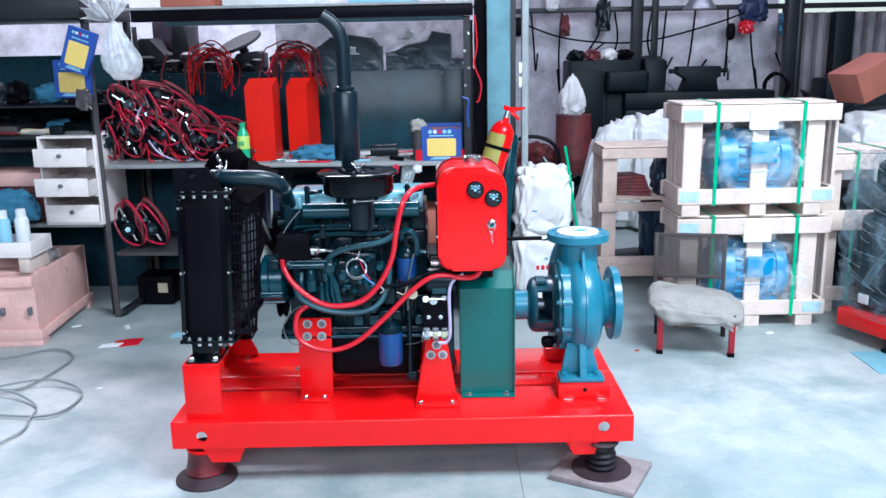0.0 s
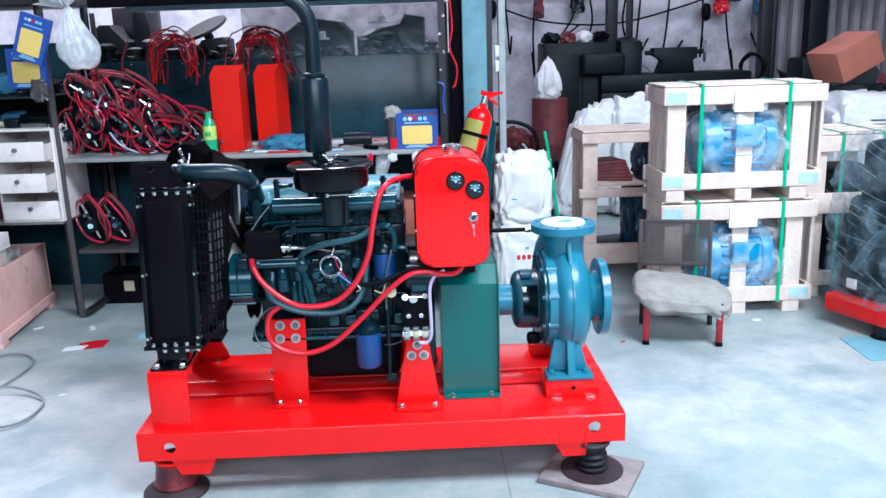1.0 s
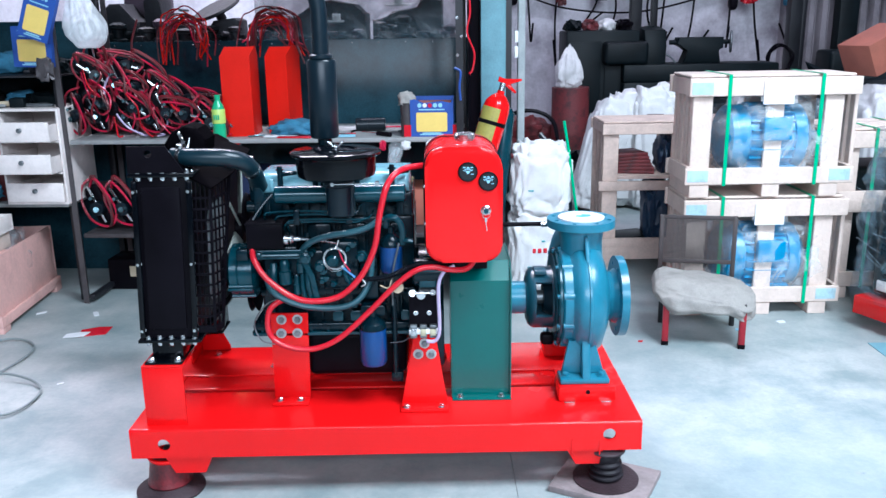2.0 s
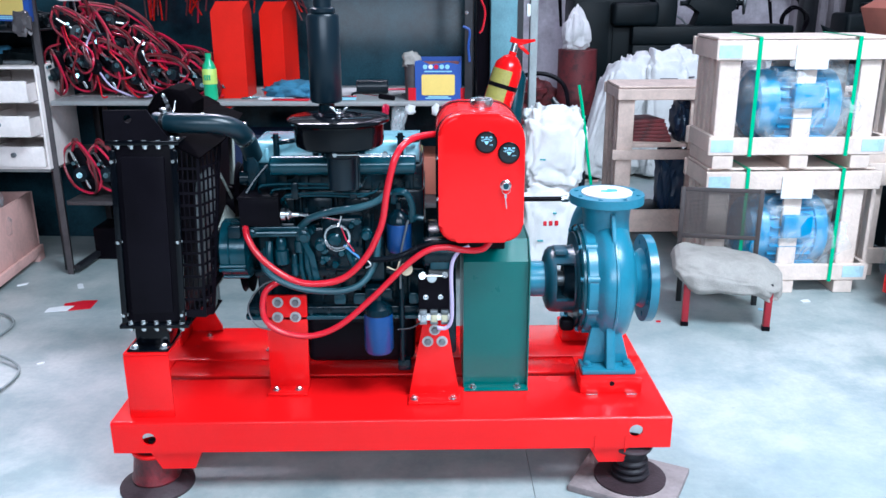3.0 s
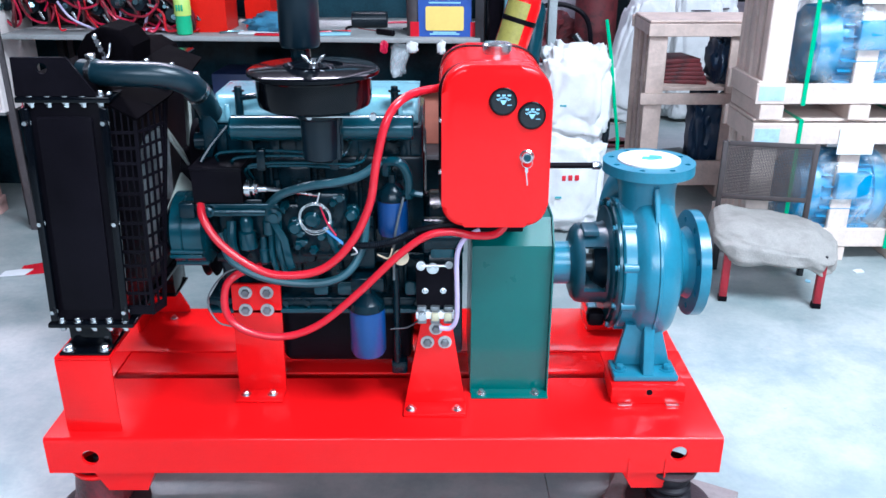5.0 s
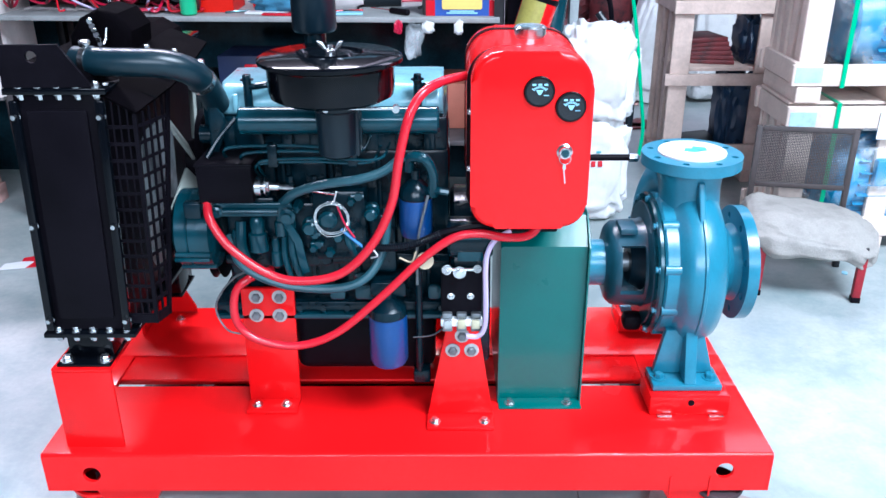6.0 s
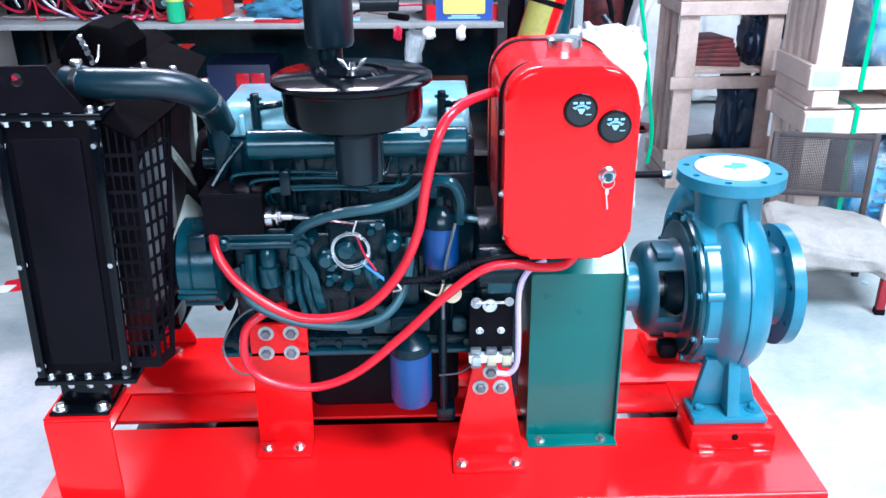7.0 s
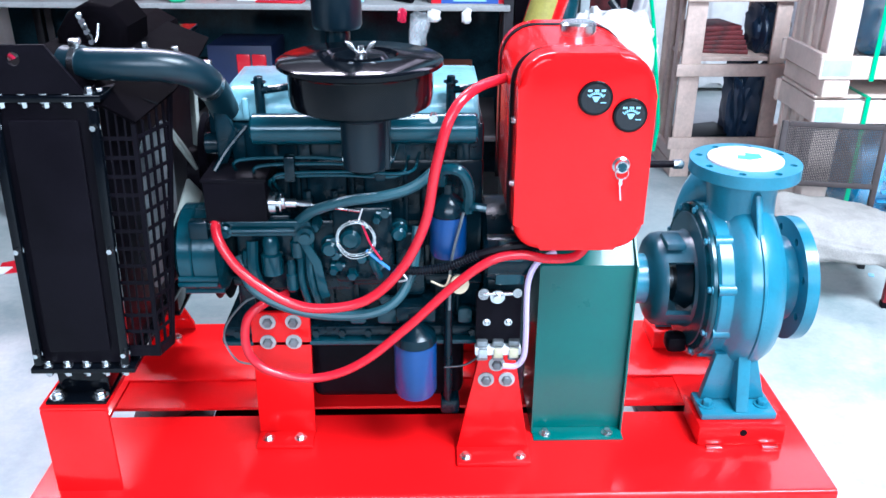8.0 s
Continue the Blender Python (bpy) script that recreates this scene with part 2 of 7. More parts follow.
def single(name, bm, material, label, category, kind="", m=None, group=""):
    ob = new(name, mesh_of(name, bm, material))
    if m:
        ob.matrix_world = m
    ROOT[ob] = m or Matrix.Identity(4)
    return tagged(ob, label, category, group, kind)


def B():
    return bmesh.new()


def box(bm, x0, x1, y0, y1, z0, z1, bev=0.0, seg=2, m=None):
    r = bmesh.ops.create_cube(bm, size=1.0)
    vs = r["verts"]
    for v in vs:
        v.co = Vector(((x0 + x1) / 2 + v.co.x * (x1 - x0), (y0 + y1) / 2 + v.co.y * (y1 - y0), (z0 + z1) / 2 + v.co.z * (z1 - z0)))
    if m is not None:
        bmesh.ops.transform(bm, matrix=m, verts=vs)
    if bev:
        bmesh.ops.bevel(bm, geom=list({e for v in vs for e in v.link_edges}), offset=bev, segments=seg, affect="EDGES", profile=0.5)
    return bm


def frame_axes(axis):
    a = Vector(axis).normalized()
    u = a.cross(Vector((0, 0, 1)) if abs(a.z) < 0.9 else Vector((1, 0, 0))).normalized()
    return a, u, a.cross(u)


def lathe(bm, prof, origin, axis=(0, 0, 1), n=28, caps=True):
    """Revolve (radius, height) pairs round an axis."""
    a, u, w = frame_axes(axis)
    o = Vector(origin)
    rings = []
    for r, h in prof:
        rings.append([bm.verts.new(o + a * h + (u * math.cos(t) + w * math.sin(t)) * max(r, 1e-4)) for t in [2 * math.pi * k / n for k in range(n)]])
    for p, q in zip(rings, rings[1:]):
        for k in range(n):
            bm.faces.new((p[k], p[(k + 1) % n], q[(k + 1) % n], q[k]))
    if caps:
        bm.faces.new(rings[0])
        bm.faces.new(rings[-1])
    return bm


def cyl(bm, p0, p1, r, r2=None, n=20, bev=0.0):
    p0, p1 = Vector(p0), Vector(p1)
    L = (p1 - p0).length
    r2 = r if r2 is None else r2
    prof = [(r, 0), (r2, L)] if not bev else [(r - bev, 0), (r, bev), (r2, L - bev), (r2 - bev, L)]
    return lathe(bm, prof, p0, p1 - p0, n)


def spline(pts, per=8):
    P = [Vector(p) for p in pts]
    P = [P[0] * 2 - P[1]] + P + [P[-1] * 2 - P[-2]]
    out = []
    for i in range(1, len(P) - 2):
        a, b, c, d = P[i - 1:i + 3]
        for k in range(per):
            t = k / per
            out.append(0.5 * (2 * b + (c - a) * t + (2 * a - 5 * b + 4 * c - d) * t * t + (3 * b - 3 * c + d - a) * t ** 3))
    out.append(P[-2])
    return out


def tube(bm, pts, r, n=10, per=8, smooth=True, closed=False):
    P = spline(pts, per) if smooth else [Vector(p) for p in pts]
    up, rings = None, []
    for i, p in enumerate(P):
        d = (P[min(i + 1, len(P) - 1)] - P[max(i - 1, 0)]).normalized()
        if up is None:
            up = frame_axes(d)[1]
        up = (up - d * up.dot(d)).normalized()
        w = d.cross(up)
        rr = r(i / (len(P) - 1)) if callable(r) else r
        rings.append([bm.verts.new(p + (up * math.cos(t) + w * math.sin(t)) * rr) for t in [2 * math.pi * k / n for k in range(n)]])
    for p, q in zip(rings, rings[1:]):
        for k in range(n):
            bm.faces.new((p[k], p[(k + 1) % n], q[(k + 1) % n], q[k]))
    bm.faces.new(rings[0])
    bm.faces.new(rings[-1])
    return bm


PL = {"xz": lambda a, b, d: Vector((a, d, b)), "xy": lambda a, b, d: Vector((a, b, d)), "yz": lambda a, b, d: Vector((d, a, b))}


def prism(bm, outline, plane, d0, d1, bev=0.0, seg=2, holes=()):
    """A flat outline (with holes) given thickness."""
    f = PL[plane]
    loops = [outline, *holes]
    if not holes:
        lo = [bm.verts.new(f(a, b, d0)) for a, b in outline]
        hi = [bm.verts.new(f(a, b, d1)) for a, b in outline]
        fa, fb = bm.faces.new(lo), bm.faces.new(hi)
        n = len(lo)
        for k in range(n):
            bm.faces.new((lo[k], lo[(k + 1) % n], hi[(k + 1) % n], hi[k]))
        if bev:
            bmesh.ops.bevel(bm, geom=list(fa.edges) + list(fb.edges), offset=bev, segments=seg, affect="EDGES", profile=0.5)
        return bm
    sides = []
    for d in (d0, d1):
        es, rings = [], []
        for lp in loops:
            vs = [bm.verts.new(f(a, b, d)) for a, b in lp]
            rings.append(vs)
            es += [bm.edges.new((vs[k], vs[(k + 1) % len(vs)])) for k in range(len(vs))]
        bmesh.ops.triangle_fill(bm, use_beauty=True, use_dissolve=False, edges=es)
        sides.append(rings)
    for lo, hi in zip(*sides):
        n = len(lo)
        for k in range(n):
            bm.faces.new((lo[k], lo[(k + 1) % n], hi[(k + 1) % n], hi[k]))
    return bm


def circle(cx, cy, r, n=20):
    return [(cx + r * math.cos(2 * math.pi * k / n), cy + r * math.sin(2 * math.pi * k / n)) for k in range(n)]


def rrect(a0, a1, b0, b1, r, n=6):
    rs = r if isinstance(r, (tuple, list)) else (r,) * 4
    out = []
    for (cx, cy, s), q in zip(((a1, b1, 0), (a0, b1, 1), (a0, b0, 2), (a1, b0, 3)), rs):
        sx, sy = (-1 if s in (0, 3) else 1), (-1 if s in (0, 1) else 1)
        for k in range(n + 1):
            t = math.pi / 2 * (s + k / n)
            out.append((cx + sx * q + q * math.cos(t), cy + sy * q + q * math.sin(t)))
    return out


def bolt(bm, p, axis, r=0.008, h=0.007, washer=True):
    a = Vector(axis).normalized()
    p = Vector(p)
    if washer:
        lathe(bm, [(r * 1.55, 0), (r * 1.55, r * 0.25)], p, a, 14)
    lathe(bm, [(r, r * 0.2), (r, h * 0.85), (r * 0.82, h)], p, a, 6)
    return bm


def bolts(parent, pts, axis, r=0.008, h=0.007, name="bolt", material=None, label=""):
    for p in pts:
        part(name, bolt(B(), p, axis, r, h), material or CHROME, parent, label)


def lump(bm, c, size, seed, rough=0.25, flat=0.0, sub=3, freq=2.2, power=0.7):
    """A soft uneven body: sacks, cloths, bundles."""
    r = bmesh.ops.create_icosphere(bm, subdivisions=sub, radius=1.0)
    s = Vector((seed * 3.7, seed * 1.3, seed * 7.1))
    for v in r["verts"]:
        d = v.co.normalized()
        k = 1 + rough * (noise.noise(d * freq + s) + 0.5 * noise.noise(d * freq * 2.7 + s))
        q = Vector([math.copysign(abs(t) ** power, t) for t in d]) * k
        q = Vector((q.x * size[0], q.y * size[1], q.z * size[2]))
        if q.z < -size[2] * (1 - flat):
            q.z = -size[2] * (1 - flat)
        v.co = Vector(c) + q
    return bm


# ---- the hall ----
fl = B()
for i in range(-2, 4):
    box(fl, 0.55 + i * 3.0 + 0.0006, 0.55 + (i + 1) * 3.0 - 0.0006, -6.2, 14.5, -0.12, 0, 0.001, 1)
box(fl, -6, 9.6, -6.2, 14.5, -0.2, -0.03)
single("floor", fl, CONC, "pale grey stained concrete workshop floor in slabs", "floor", "structure")
wl = B()
box(wl, -6.0, -5.8, -6, 14.5, 0, 5.6)
single("wall_west", wl, WALLD, "unseen dark grey side wall that cuts bounced light", "wall", "structure")
wl = B()
box(wl, 9.4, 9.6, -6, 14.5, 0, 5.6)
single("wall_east", wl, WALLD, "unseen dark grey side wall that cuts bounced light", "wall", "structure")
wl = B()
box(wl, 0.6, 4.35, 10.2, 10.4, 0, 5.6)
single("wall_north", wl, WALLP, "stained white plaster wall behind the machine tools", "wall", "structure")
wl = B()
xs = 4.35
while xs < 9.4:
    prism(wl, [(xs, 10.2), (xs + 0.03, 10.15), (xs + 0.09, 10.15), (xs + 0.12, 10.2), (xs + 0.12, 10.24), (xs, 10.24)], "xy", 0, 1.86)
    xs += 0.15
box(wl, 4.35, 9.4, 10.24, 10.3, 0, 1.86)
single("wall_sheet", wl, SHEETW, "grey corrugated metal sheet wall under a bright window band", "wall", "structure")
wl = B()
box(wl, 4.35, 9.4, 10.2, 10.4, 3.0, 5.6)
single("wall_upper", wl, WALLP, "white wall above the window band", "wall", "structure")
wl = B()
box(wl, -5.8, 0.6, 6.9, 7.05, 0, 2.02)
single("wall_bench", wl, WALLP, "pale pinkish wall behind the workbenches", "wall", "structure")
# unseen dark sheet, added so glossy parts do not mirror a bright wall
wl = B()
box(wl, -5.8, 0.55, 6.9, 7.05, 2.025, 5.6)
single("unseen_dark_sheet", wl, SHEETD, "unseen dark sheet added above the bench wall to darken reflections", "wall", "structure")
wl = B()
box(wl, 0.56, 0.7, 4.9, 10.4, 0, 5.6)
single("wall_partition", wl, WALLP, "plastered partition wall between bench area and machine hall", "wall", "structure")
# unseen dark slats behind the camera, added to give upright faces dark reflections
wl = B()
for k in range(41):
    box(wl, -3.6 + k * 0.2, -3.41 + k * 0.2, -6.14, -6.08, 0, 3.1, 0.01, 1)
single("unseen_dark_slats", wl, DARKST, "unseen dark slats added behind the camera to darken reflections", "gate", "structure")
for nm, x0, x1 in (("wall_south_1", -5.8, -3.6), ("wall_south_2", 4.6, 9.4)):
    wl = B()
    box(wl, x0, x1, -6.2, -6.0, 0, 5.6)
    single(nm, wl, WALLD, "unseen dark grey wall beside the assumed gate", "wall", "structure")
# unseen roof, its openings placed where the added lamps hang
cl = B()
for y0, y1 in ((-6.2, -0.9), (1.3, 5.9), (6.7, 6.6), (8.3, 14.5)):
    if y1 > y0:
        box(cl, -6, 9.6, y0, y1, 5.6, 5.7)
box(cl, -6, 1.2, -0.9, 1.3, 5.6, 5.7)
box(cl, 4.8, 9.6, -0.9, 1.3, 5.6, 5.7)
box(cl, -6, -3.7, 5.9, 8.3, 5.6, 5.7)
box(cl, 6.0, 9.6, 5.9, 8.3, 5.6, 5.7)
box(cl, 0.5, 0.65, 5.9, 8.3, 5.6, 5.7)
single("ceiling", cl, ROOF, "unseen dark grey sheet roof with openings for the added lamps", "ceiling", "structure")

# ---- the skid ----
skid = thing("skid_base", "glossy red welded steel skid frame on rubber mounts", "base frame", pose(0.13, 2.78, 0.14))
ZT = 0.243
bm = B()
prism(bm, rrect(-0.662, 0.94, 0.146, ZT - 0.0085, 0.001, 2), "xz", 2.43, 2.438, holes=[circle(-0.558, 0.19, 0.02), circle(0.838, 0.2, 0.02)])
part("front_web", bm, RED, skid)
bm = B()
arc = [(2.438 - 0.008 * math.cos(radians(a)), ZT - 0.007 + 0.008 * math.sin(radians(a))) for a in range(0, 91, 15)]
prism(bm, [(2.43, ZT - 0.0085)] + arc + [(2.70, ZT + 0.001), (2.70, ZT - 0.0085)], "yz", -0.662, 0.94)
part("front_flange", bm, RED, skid)
bm = B()
box(bm, -0.662, 0.94, 2.85, 2.858, 0.152, ZT - 0.009)
box(bm, -0.662, 0.94, 2.85, 3.12, ZT - 0.008, ZT, 0.004)
box(bm, -0.662, 0.94, 3.112, 3.12, 0.15, ZT - 0.009)
part("rear_beam", bm, RED, skid)
bm = B()
box(bm, -0.597, 0.72, 2.742, 2.8495, ZT - 0.013, ZT - 0.005, 0.002)
part("centre_plate", bm, RED, skid)
# dark plate in place of the shadow seen through the slot's middle
bm = B()
box(bm, -0.4, 0.56, 2.715, 2.99, 0.13, 0.1515, 0.004)
part("slot_shade_plate", bm, BLACKM, skid, "dark plate added to shade the slot")
for x0, x1 in ((-0.662, -0.597), (0.72, 0.94)):
    bm = B()
    box(bm, x0, x1, 2.701, 2.849, ZT - 0.009, ZT, 0.001)
    part("end_plate", bm, RED, skid)
for x0 in (-0.662, 0.932):
    bm = B()
    box(bm, x0, x0 + 0.008, 2.44, 3.11, 0.15, ZT - 0.009)
    part("end_web", bm, RED, skid)
for x0, x1, zl in ((-0.545, -0.435, 0.094), (0.722, 0.812, 0.1)):
    bm = B()
    prism(bm, [(x0 - 0.02, 0.152), (x1 + 0.025, 0.152), (x1, zl), (x0 + 0.01, zl)], "xz", 2.4395, 2.447)
    prism(bm, [(x0 - 0.02, 0.15), (x0 - 0.012, 0.15), (x0 + 0.018, zl), (x0 + 0.01, zl)], "xz", 2.448, 2.56)
    prism(bm, [(x1 + 0.017, 0.15), (x1 + 0.025, 0.15), (x1, zl), (x1 - 0.008, zl)], "xz", 2.448, 2.56)
    box(bm, x0 + 0.012, x1 - 0.002, 2.44, 2.56, zl - 0.006, zl)
    part("lifting_lug", bm, RED, skid)
# front face strip of the fork lug that stands proud at the pump end
bm = B()
box(bm, 0.719, 0.7235, 2.4265, 2.4295, 0.125, 0.185, 0.001)
part("weld_seam", bm, RED, skid)
bm = B()
box(bm, 0.806, 0.8105, 2.4265, 2.4295, 0.125, 0.185, 0.001)
part("weld_seam", bm, RED, skid)
# pedestals of the radiator
for y0, y1 in ((2.458, 2.60), (2.95, 3.09)):
    plates = [(-0.613, -0.486, y0, y0 + 0.008, ZT + 0.001, 0.437, 0.002), (-0.613, -0.486, y0, y1, 0.4375, 0.445, 0.003), (-0.613, -0.605, y0 + 0.009, y1, ZT + 0.001, 0.437, 0.001)]
    if y0 > 2.8:
        plates = [(-0.626, -0.54, y0, y1, 0.3525, 0.36, 0.003), (-0.613, -0.605, y0 + 0.009, y1, ZT + 0.001, 0.352, 0.001)]
    for pl in plates:
        bm = B()
        box(bm, *pl)
        part("pedestal_plate", bm, RED, skid)
bm = B()
prism(bm, [(-0.626, ZT + 0.001), (-0.498, ZT + 0.001), (-0.5, 0.262), (-0.552, 0.37), (-0.626, 0.37)], "xz", 3.092, 3.1, 0.001)
part("pedestal_plate", bm, RED, skid)
bolts(skid, [(-0.535, 3.05, ZT), (-0.3, 2.92, ZT)], (0, 0, 1), 0.008, 0.01)
# engine brackets, front pair and rear pair
for y, s in ((2.6, -1), (2.99, 1)):
    bm = B()
    yb = y + 0.03
    prism(bm, [(-0.243, ZT + 0.002), (-0.123, ZT + 0.002), (-0.117, 0.545), (-0.121, 0.549), (-0.234, 0.549), (-0.238, 0.545)], "xz", yb, yb + 0.012, 0.002)
    box(bm, -0.243, -0.123, min(yb, yb + s * 0.05), max(yb, yb + s * 0.05), ZT + 0.002, ZT + 0.012, 0.003)
    part("engine_bracket", bm, RED, skid)
    bm = B()
    prism(bm, [(0.182, ZT + 0.002), (0.335, ZT + 0.002), (0.297, 0.49), (0.228, 0.49)], "xz", y - 0.03, y - 0.018, 0.002)
    box(bm, 0.182, 0.335, min(y - 0.03, y - 0.03 + s * 0.055), max(y - 0.03, y - 0.03 + s * 0.055), ZT + 0.002, ZT + 0.012, 0.003)
    part("engine_bracket", bm, RED, skid)
bolts(skid, [(-0.22, 2.604, ZT + 0.012), (-0.152, 2.604, ZT + 0.012), (0.2, 2.535, ZT + 0.012), (0.313, 2.535, ZT + 0.012)], (0, 0, 1), 0.0085, 0.011)
for p in [(-0.203, 2.629, 0.529), (-0.151, 2.629, 0.529), (-0.206, 2.629, 0.482), (-0.153, 2.629, 0.482), (0.262, 2.569, 0.462), (0.241, 2.569, 0.425), (0.283, 2.569, 0.425)]:
    bm = B()
    lathe(bm, [(0.0165, 0), (0.0165, 0.003), (0.0115, 0.003)], p, (0, -1, 0), 20)
    w = part("washer", bm, WASH, skid)
    bm = B()
    lathe(bm, [(0.0105, 0.002), (0.0105, 0.009), (0.008, 0.011)], p, (0, -1, 0), 6)
    part("bolt", bm, STEEL, w)
# pump pad
for y0, y1 in ((2.574, 2.685), (2.964, 3.075)):
    bm = B()
    box(bm, 0.698, 0.885, y0, y1, ZT + 0.002, 0.296, 0.006)
    part("pump_pad", bm, RED, skid)
# black disc stands in for the dark inside of a drain hole
bm = B()
lathe(bm, [(0.0075, 0), (0.0075, 0.003)], (0.793, 2.5735, 0.28), (0, -1, 0), 12)
part("drain_hole_disc", bm, BLACKM, skid)
for x0 in (0.715, 0.835):
    bm = B()
    box(bm, x0, x0 + 0.035, 2.562, 2.5735, ZT + 0.002, ZT + 0.007, 0.002)
    part("shim", bm, CHROME, skid)

# ---- mounts under the skid ----


def rubber_mount(m):
    t = thing("rubber_mount", "worn red and black round rubber machine mount", "machine mount", m, "mounts under the skid")
    bm = B()
    lathe(bm, [(0.108, 0), (0.108, 0.008), (0.09, 0.02), (0.07, 0.028), (0.066, 0.03)], (0, 0, 0), n=36)
    part("base_disc", bm, MOUNTB, t, local=True)
    bm = B()
    lathe(bm, [(0.068, 0.03), (0.071, 0.036), (0.066, 0.05), (0.058, 0.115), (0.058, 0.118)], (0, 0, 0), n=36)
    part("cup", bm, MOUNT, t, local=True)
    bm = B()
    lathe(bm, [(0.05, 0.112), (0.06, 0.116), (0.0635, 0.122), (0.0625, 0.128), (0.056, 0.13), (0.052, 0.122)], (0, 0, 0), n=36, caps=False)
    part("collar", bm, RED, t, local=True)
    bm = B()
    cyl(bm, (0, 0, 0.1), (0, 0, 0.151), 0.012, n=14)
    part("stud", bm, DARKST, t, local=True)
    return t


rubber_mount(pose(-0.572, 2.498, 0))
rubber_mount(pose(-0.572, 3.05, 0))


def spring_mount(m):
    t = thing("spring_mount", "black ribbed rubber mount standing on a wooden board", "machine mount", m, "mounts under the skid")
    bm = B()
    lathe(bm, [(0.105, 0), (0.105, 0.006), (0.05, 0.008)], (0, 0, 0), n=36)
    part("base_disc", bm, MOUNTB, t, local=True)
    bm = B()
    prof = [(0.05, 0.006)]
    for z, r in ((0.01, 0.056), (0.03, 0.052), (0.052, 0.05), (0.076, 0.046)):
        prof += [(0.043, z), (r, z + 0.008), (r - 0.001, z + 0.013), (0.042, z + 0.019)]
    lathe(bm, prof + [(0.04, 0.125)], (0, 0, 0), n=32)
    part("bellows", bm, BELLOW, t, local=True)
    bm = B()
    lathe(bm, [(0.044, 0.1), (0.058, 0.103), (0.06, 0.108), (0.057, 0.113), (0.044, 0.115)], (0, 0, 0), n=32)
    part("top_ring", bm, MOUNTB, t, local=True)
    bolts(t, [(0.07, -0.03, 0.006), (0.055, 0.05, 0.006), (-0.07, -0.02, 0.006)], (0, 0, 1), 0.005, 0.006)
    return t


for i, (x, y, a) in enumerate(((0.84, 2.475, -24), (0.84, 3.06, 10))):
    bm = B()
    box(bm, -0.15, 0.15, -0.125, 0.125, 0, 0.022, 0.003)
    single("wooden_board", bm, WOODD, "worn plywood board lying under the machine mount", "board", m=pose(x, y, 0, 0, 0, a - 4), group="boards under mounts")
    spring_mount(pose(x, y, 0.022, 0, 0, 20))

# ---- radiator ----
LEAN = 0.045


def sh(bm):
    for v in bm.verts:
        v.co.x += LEAN * (v.co.z - 0.5)
    return bm


rad = thing("radiator", "black painted radiator in a bolted sheet frame with fan guard", "radiator", pose(-0.55, 2.78, 0.446))
bm = B()
box(bm, -0.604, -0.438, 2.478, 3.09, 0.53, 1.03, 0.004)
part("side_frame", sh(bm), BLACKM, rad)
bm = B()
prism(bm, rrect(-0.579, -0.465, 0.56, 1.0, 0.006, 3), "xz", 2.470, 2.4775, 0.002)
part("side_cover", sh(bm), BLACKM, rad)
for x0 in (-0.606, -0.446):
    bm = B()
    box(bm, x0, x0 + 0.016, 2.462, 2.4775, 0.535, 1.02, 0.003)
    part("edge_strip", sh(bm), BLACK, rad)
for z0, z1 in ((1.031, 1.043), (0.518, 0.529)):
    bm = B()
    box(bm, -0.614, -0.422, 2.462, 3.1, z0, z1, 0.002)
    part("flange", sh(bm), BLACK, rad)
bm = B()
prism(bm, [(-0.59, 1.044), (-0.455, 1.044), (-0.462, 1.06), (-0.5, 1.082), (-0.59, 1.082)], "xz", 2.475, 3.08, 0.008)
part("top_tank", sh(bm), MATTB, rad)
bm = B()
prism(bm, [(-0.613, 1.044), (-0.447, 1.044), (-0.502, 1.122), (-0.613, 1.122)], "xz", 2.4665, 2.4735, holes=[circle(-0.552, 1.1, 0.011)])
part("lifting_plate", sh(bm), BLACKM, rad)
for y in (2.5, 2.96):
    bm = B()
    zf = 0.4455 if y < 2.8 else 0.3605
    box(bm, -0.586, -0.49, y, y + 0.11, zf + 0.0035, 0.517, 0.003)
    box(bm, -0.602, -0.487, y - (0.035 if y < 2.8 else 0.005), y + 0.12, zf, zf + 0.007, 0.002)
    part("foot", bm, BLACK, rad)
bolts(rad, [(-0.584, 2.483, 0.4525), (-0.503, 2.483, 0.4525)], (0, 0, 1), 0.01, 0.012)
pts = [Vector((x + LEAN * (z - 0.5), 2.468, z)) for x, z in ((-0.597, 0.99), (-0.4375, 0.99), (-0.597, 0.77), (-0.4375, 0.77), (-0.597, 0.56), (-0.4375, 0.56))]
bolts(rad, pts, (0, -1, 0), 0.006, 0.014)
for z, up in ((1.043, 1), (1.031, -1), (0.529, 1), (0.518, -1)):
    bolts(rad, [(-0.585 + 0.0355 * k + LEAN * (z - 0.5), 2.474, z) for k in range(5)], (0, 0, up), 0.0065, 0.011)
# pale patch on the core face, added so the guard slots look bright
bm = B()
prism(bm, [(y, z) for y, z in rrect(2.65, 2.86, 0.58, 0.9, 0.05, 6)], "yz", -0.4385, -0.434)
part("slot_backing", sh(bm), PALEP, rad, "pale patch added behind the guard slots")
# perforated guard between radiator and fan
bm = B()
GX = -0.38
for k in range(13):
    z = 0.56 + k * 0.0335
    box(bm, -0.437, GX, 2.4795, 2.4825, z, z + 0.0065)
    box(bm, 0.0, 0.042 + 0.063 * (z - 0.545) / 0.49, -0.0015, 0.0015, z, z + 0.0065, m=pose(GX, 2.481, 0, 0, 0, 71))
for k in range(5):
    box(bm, -0.437 + k * 0.0138, -0.434 + k * 0.0138, 2.4793, 2.4827, 0.56, 1.03 - 0.009 * k)
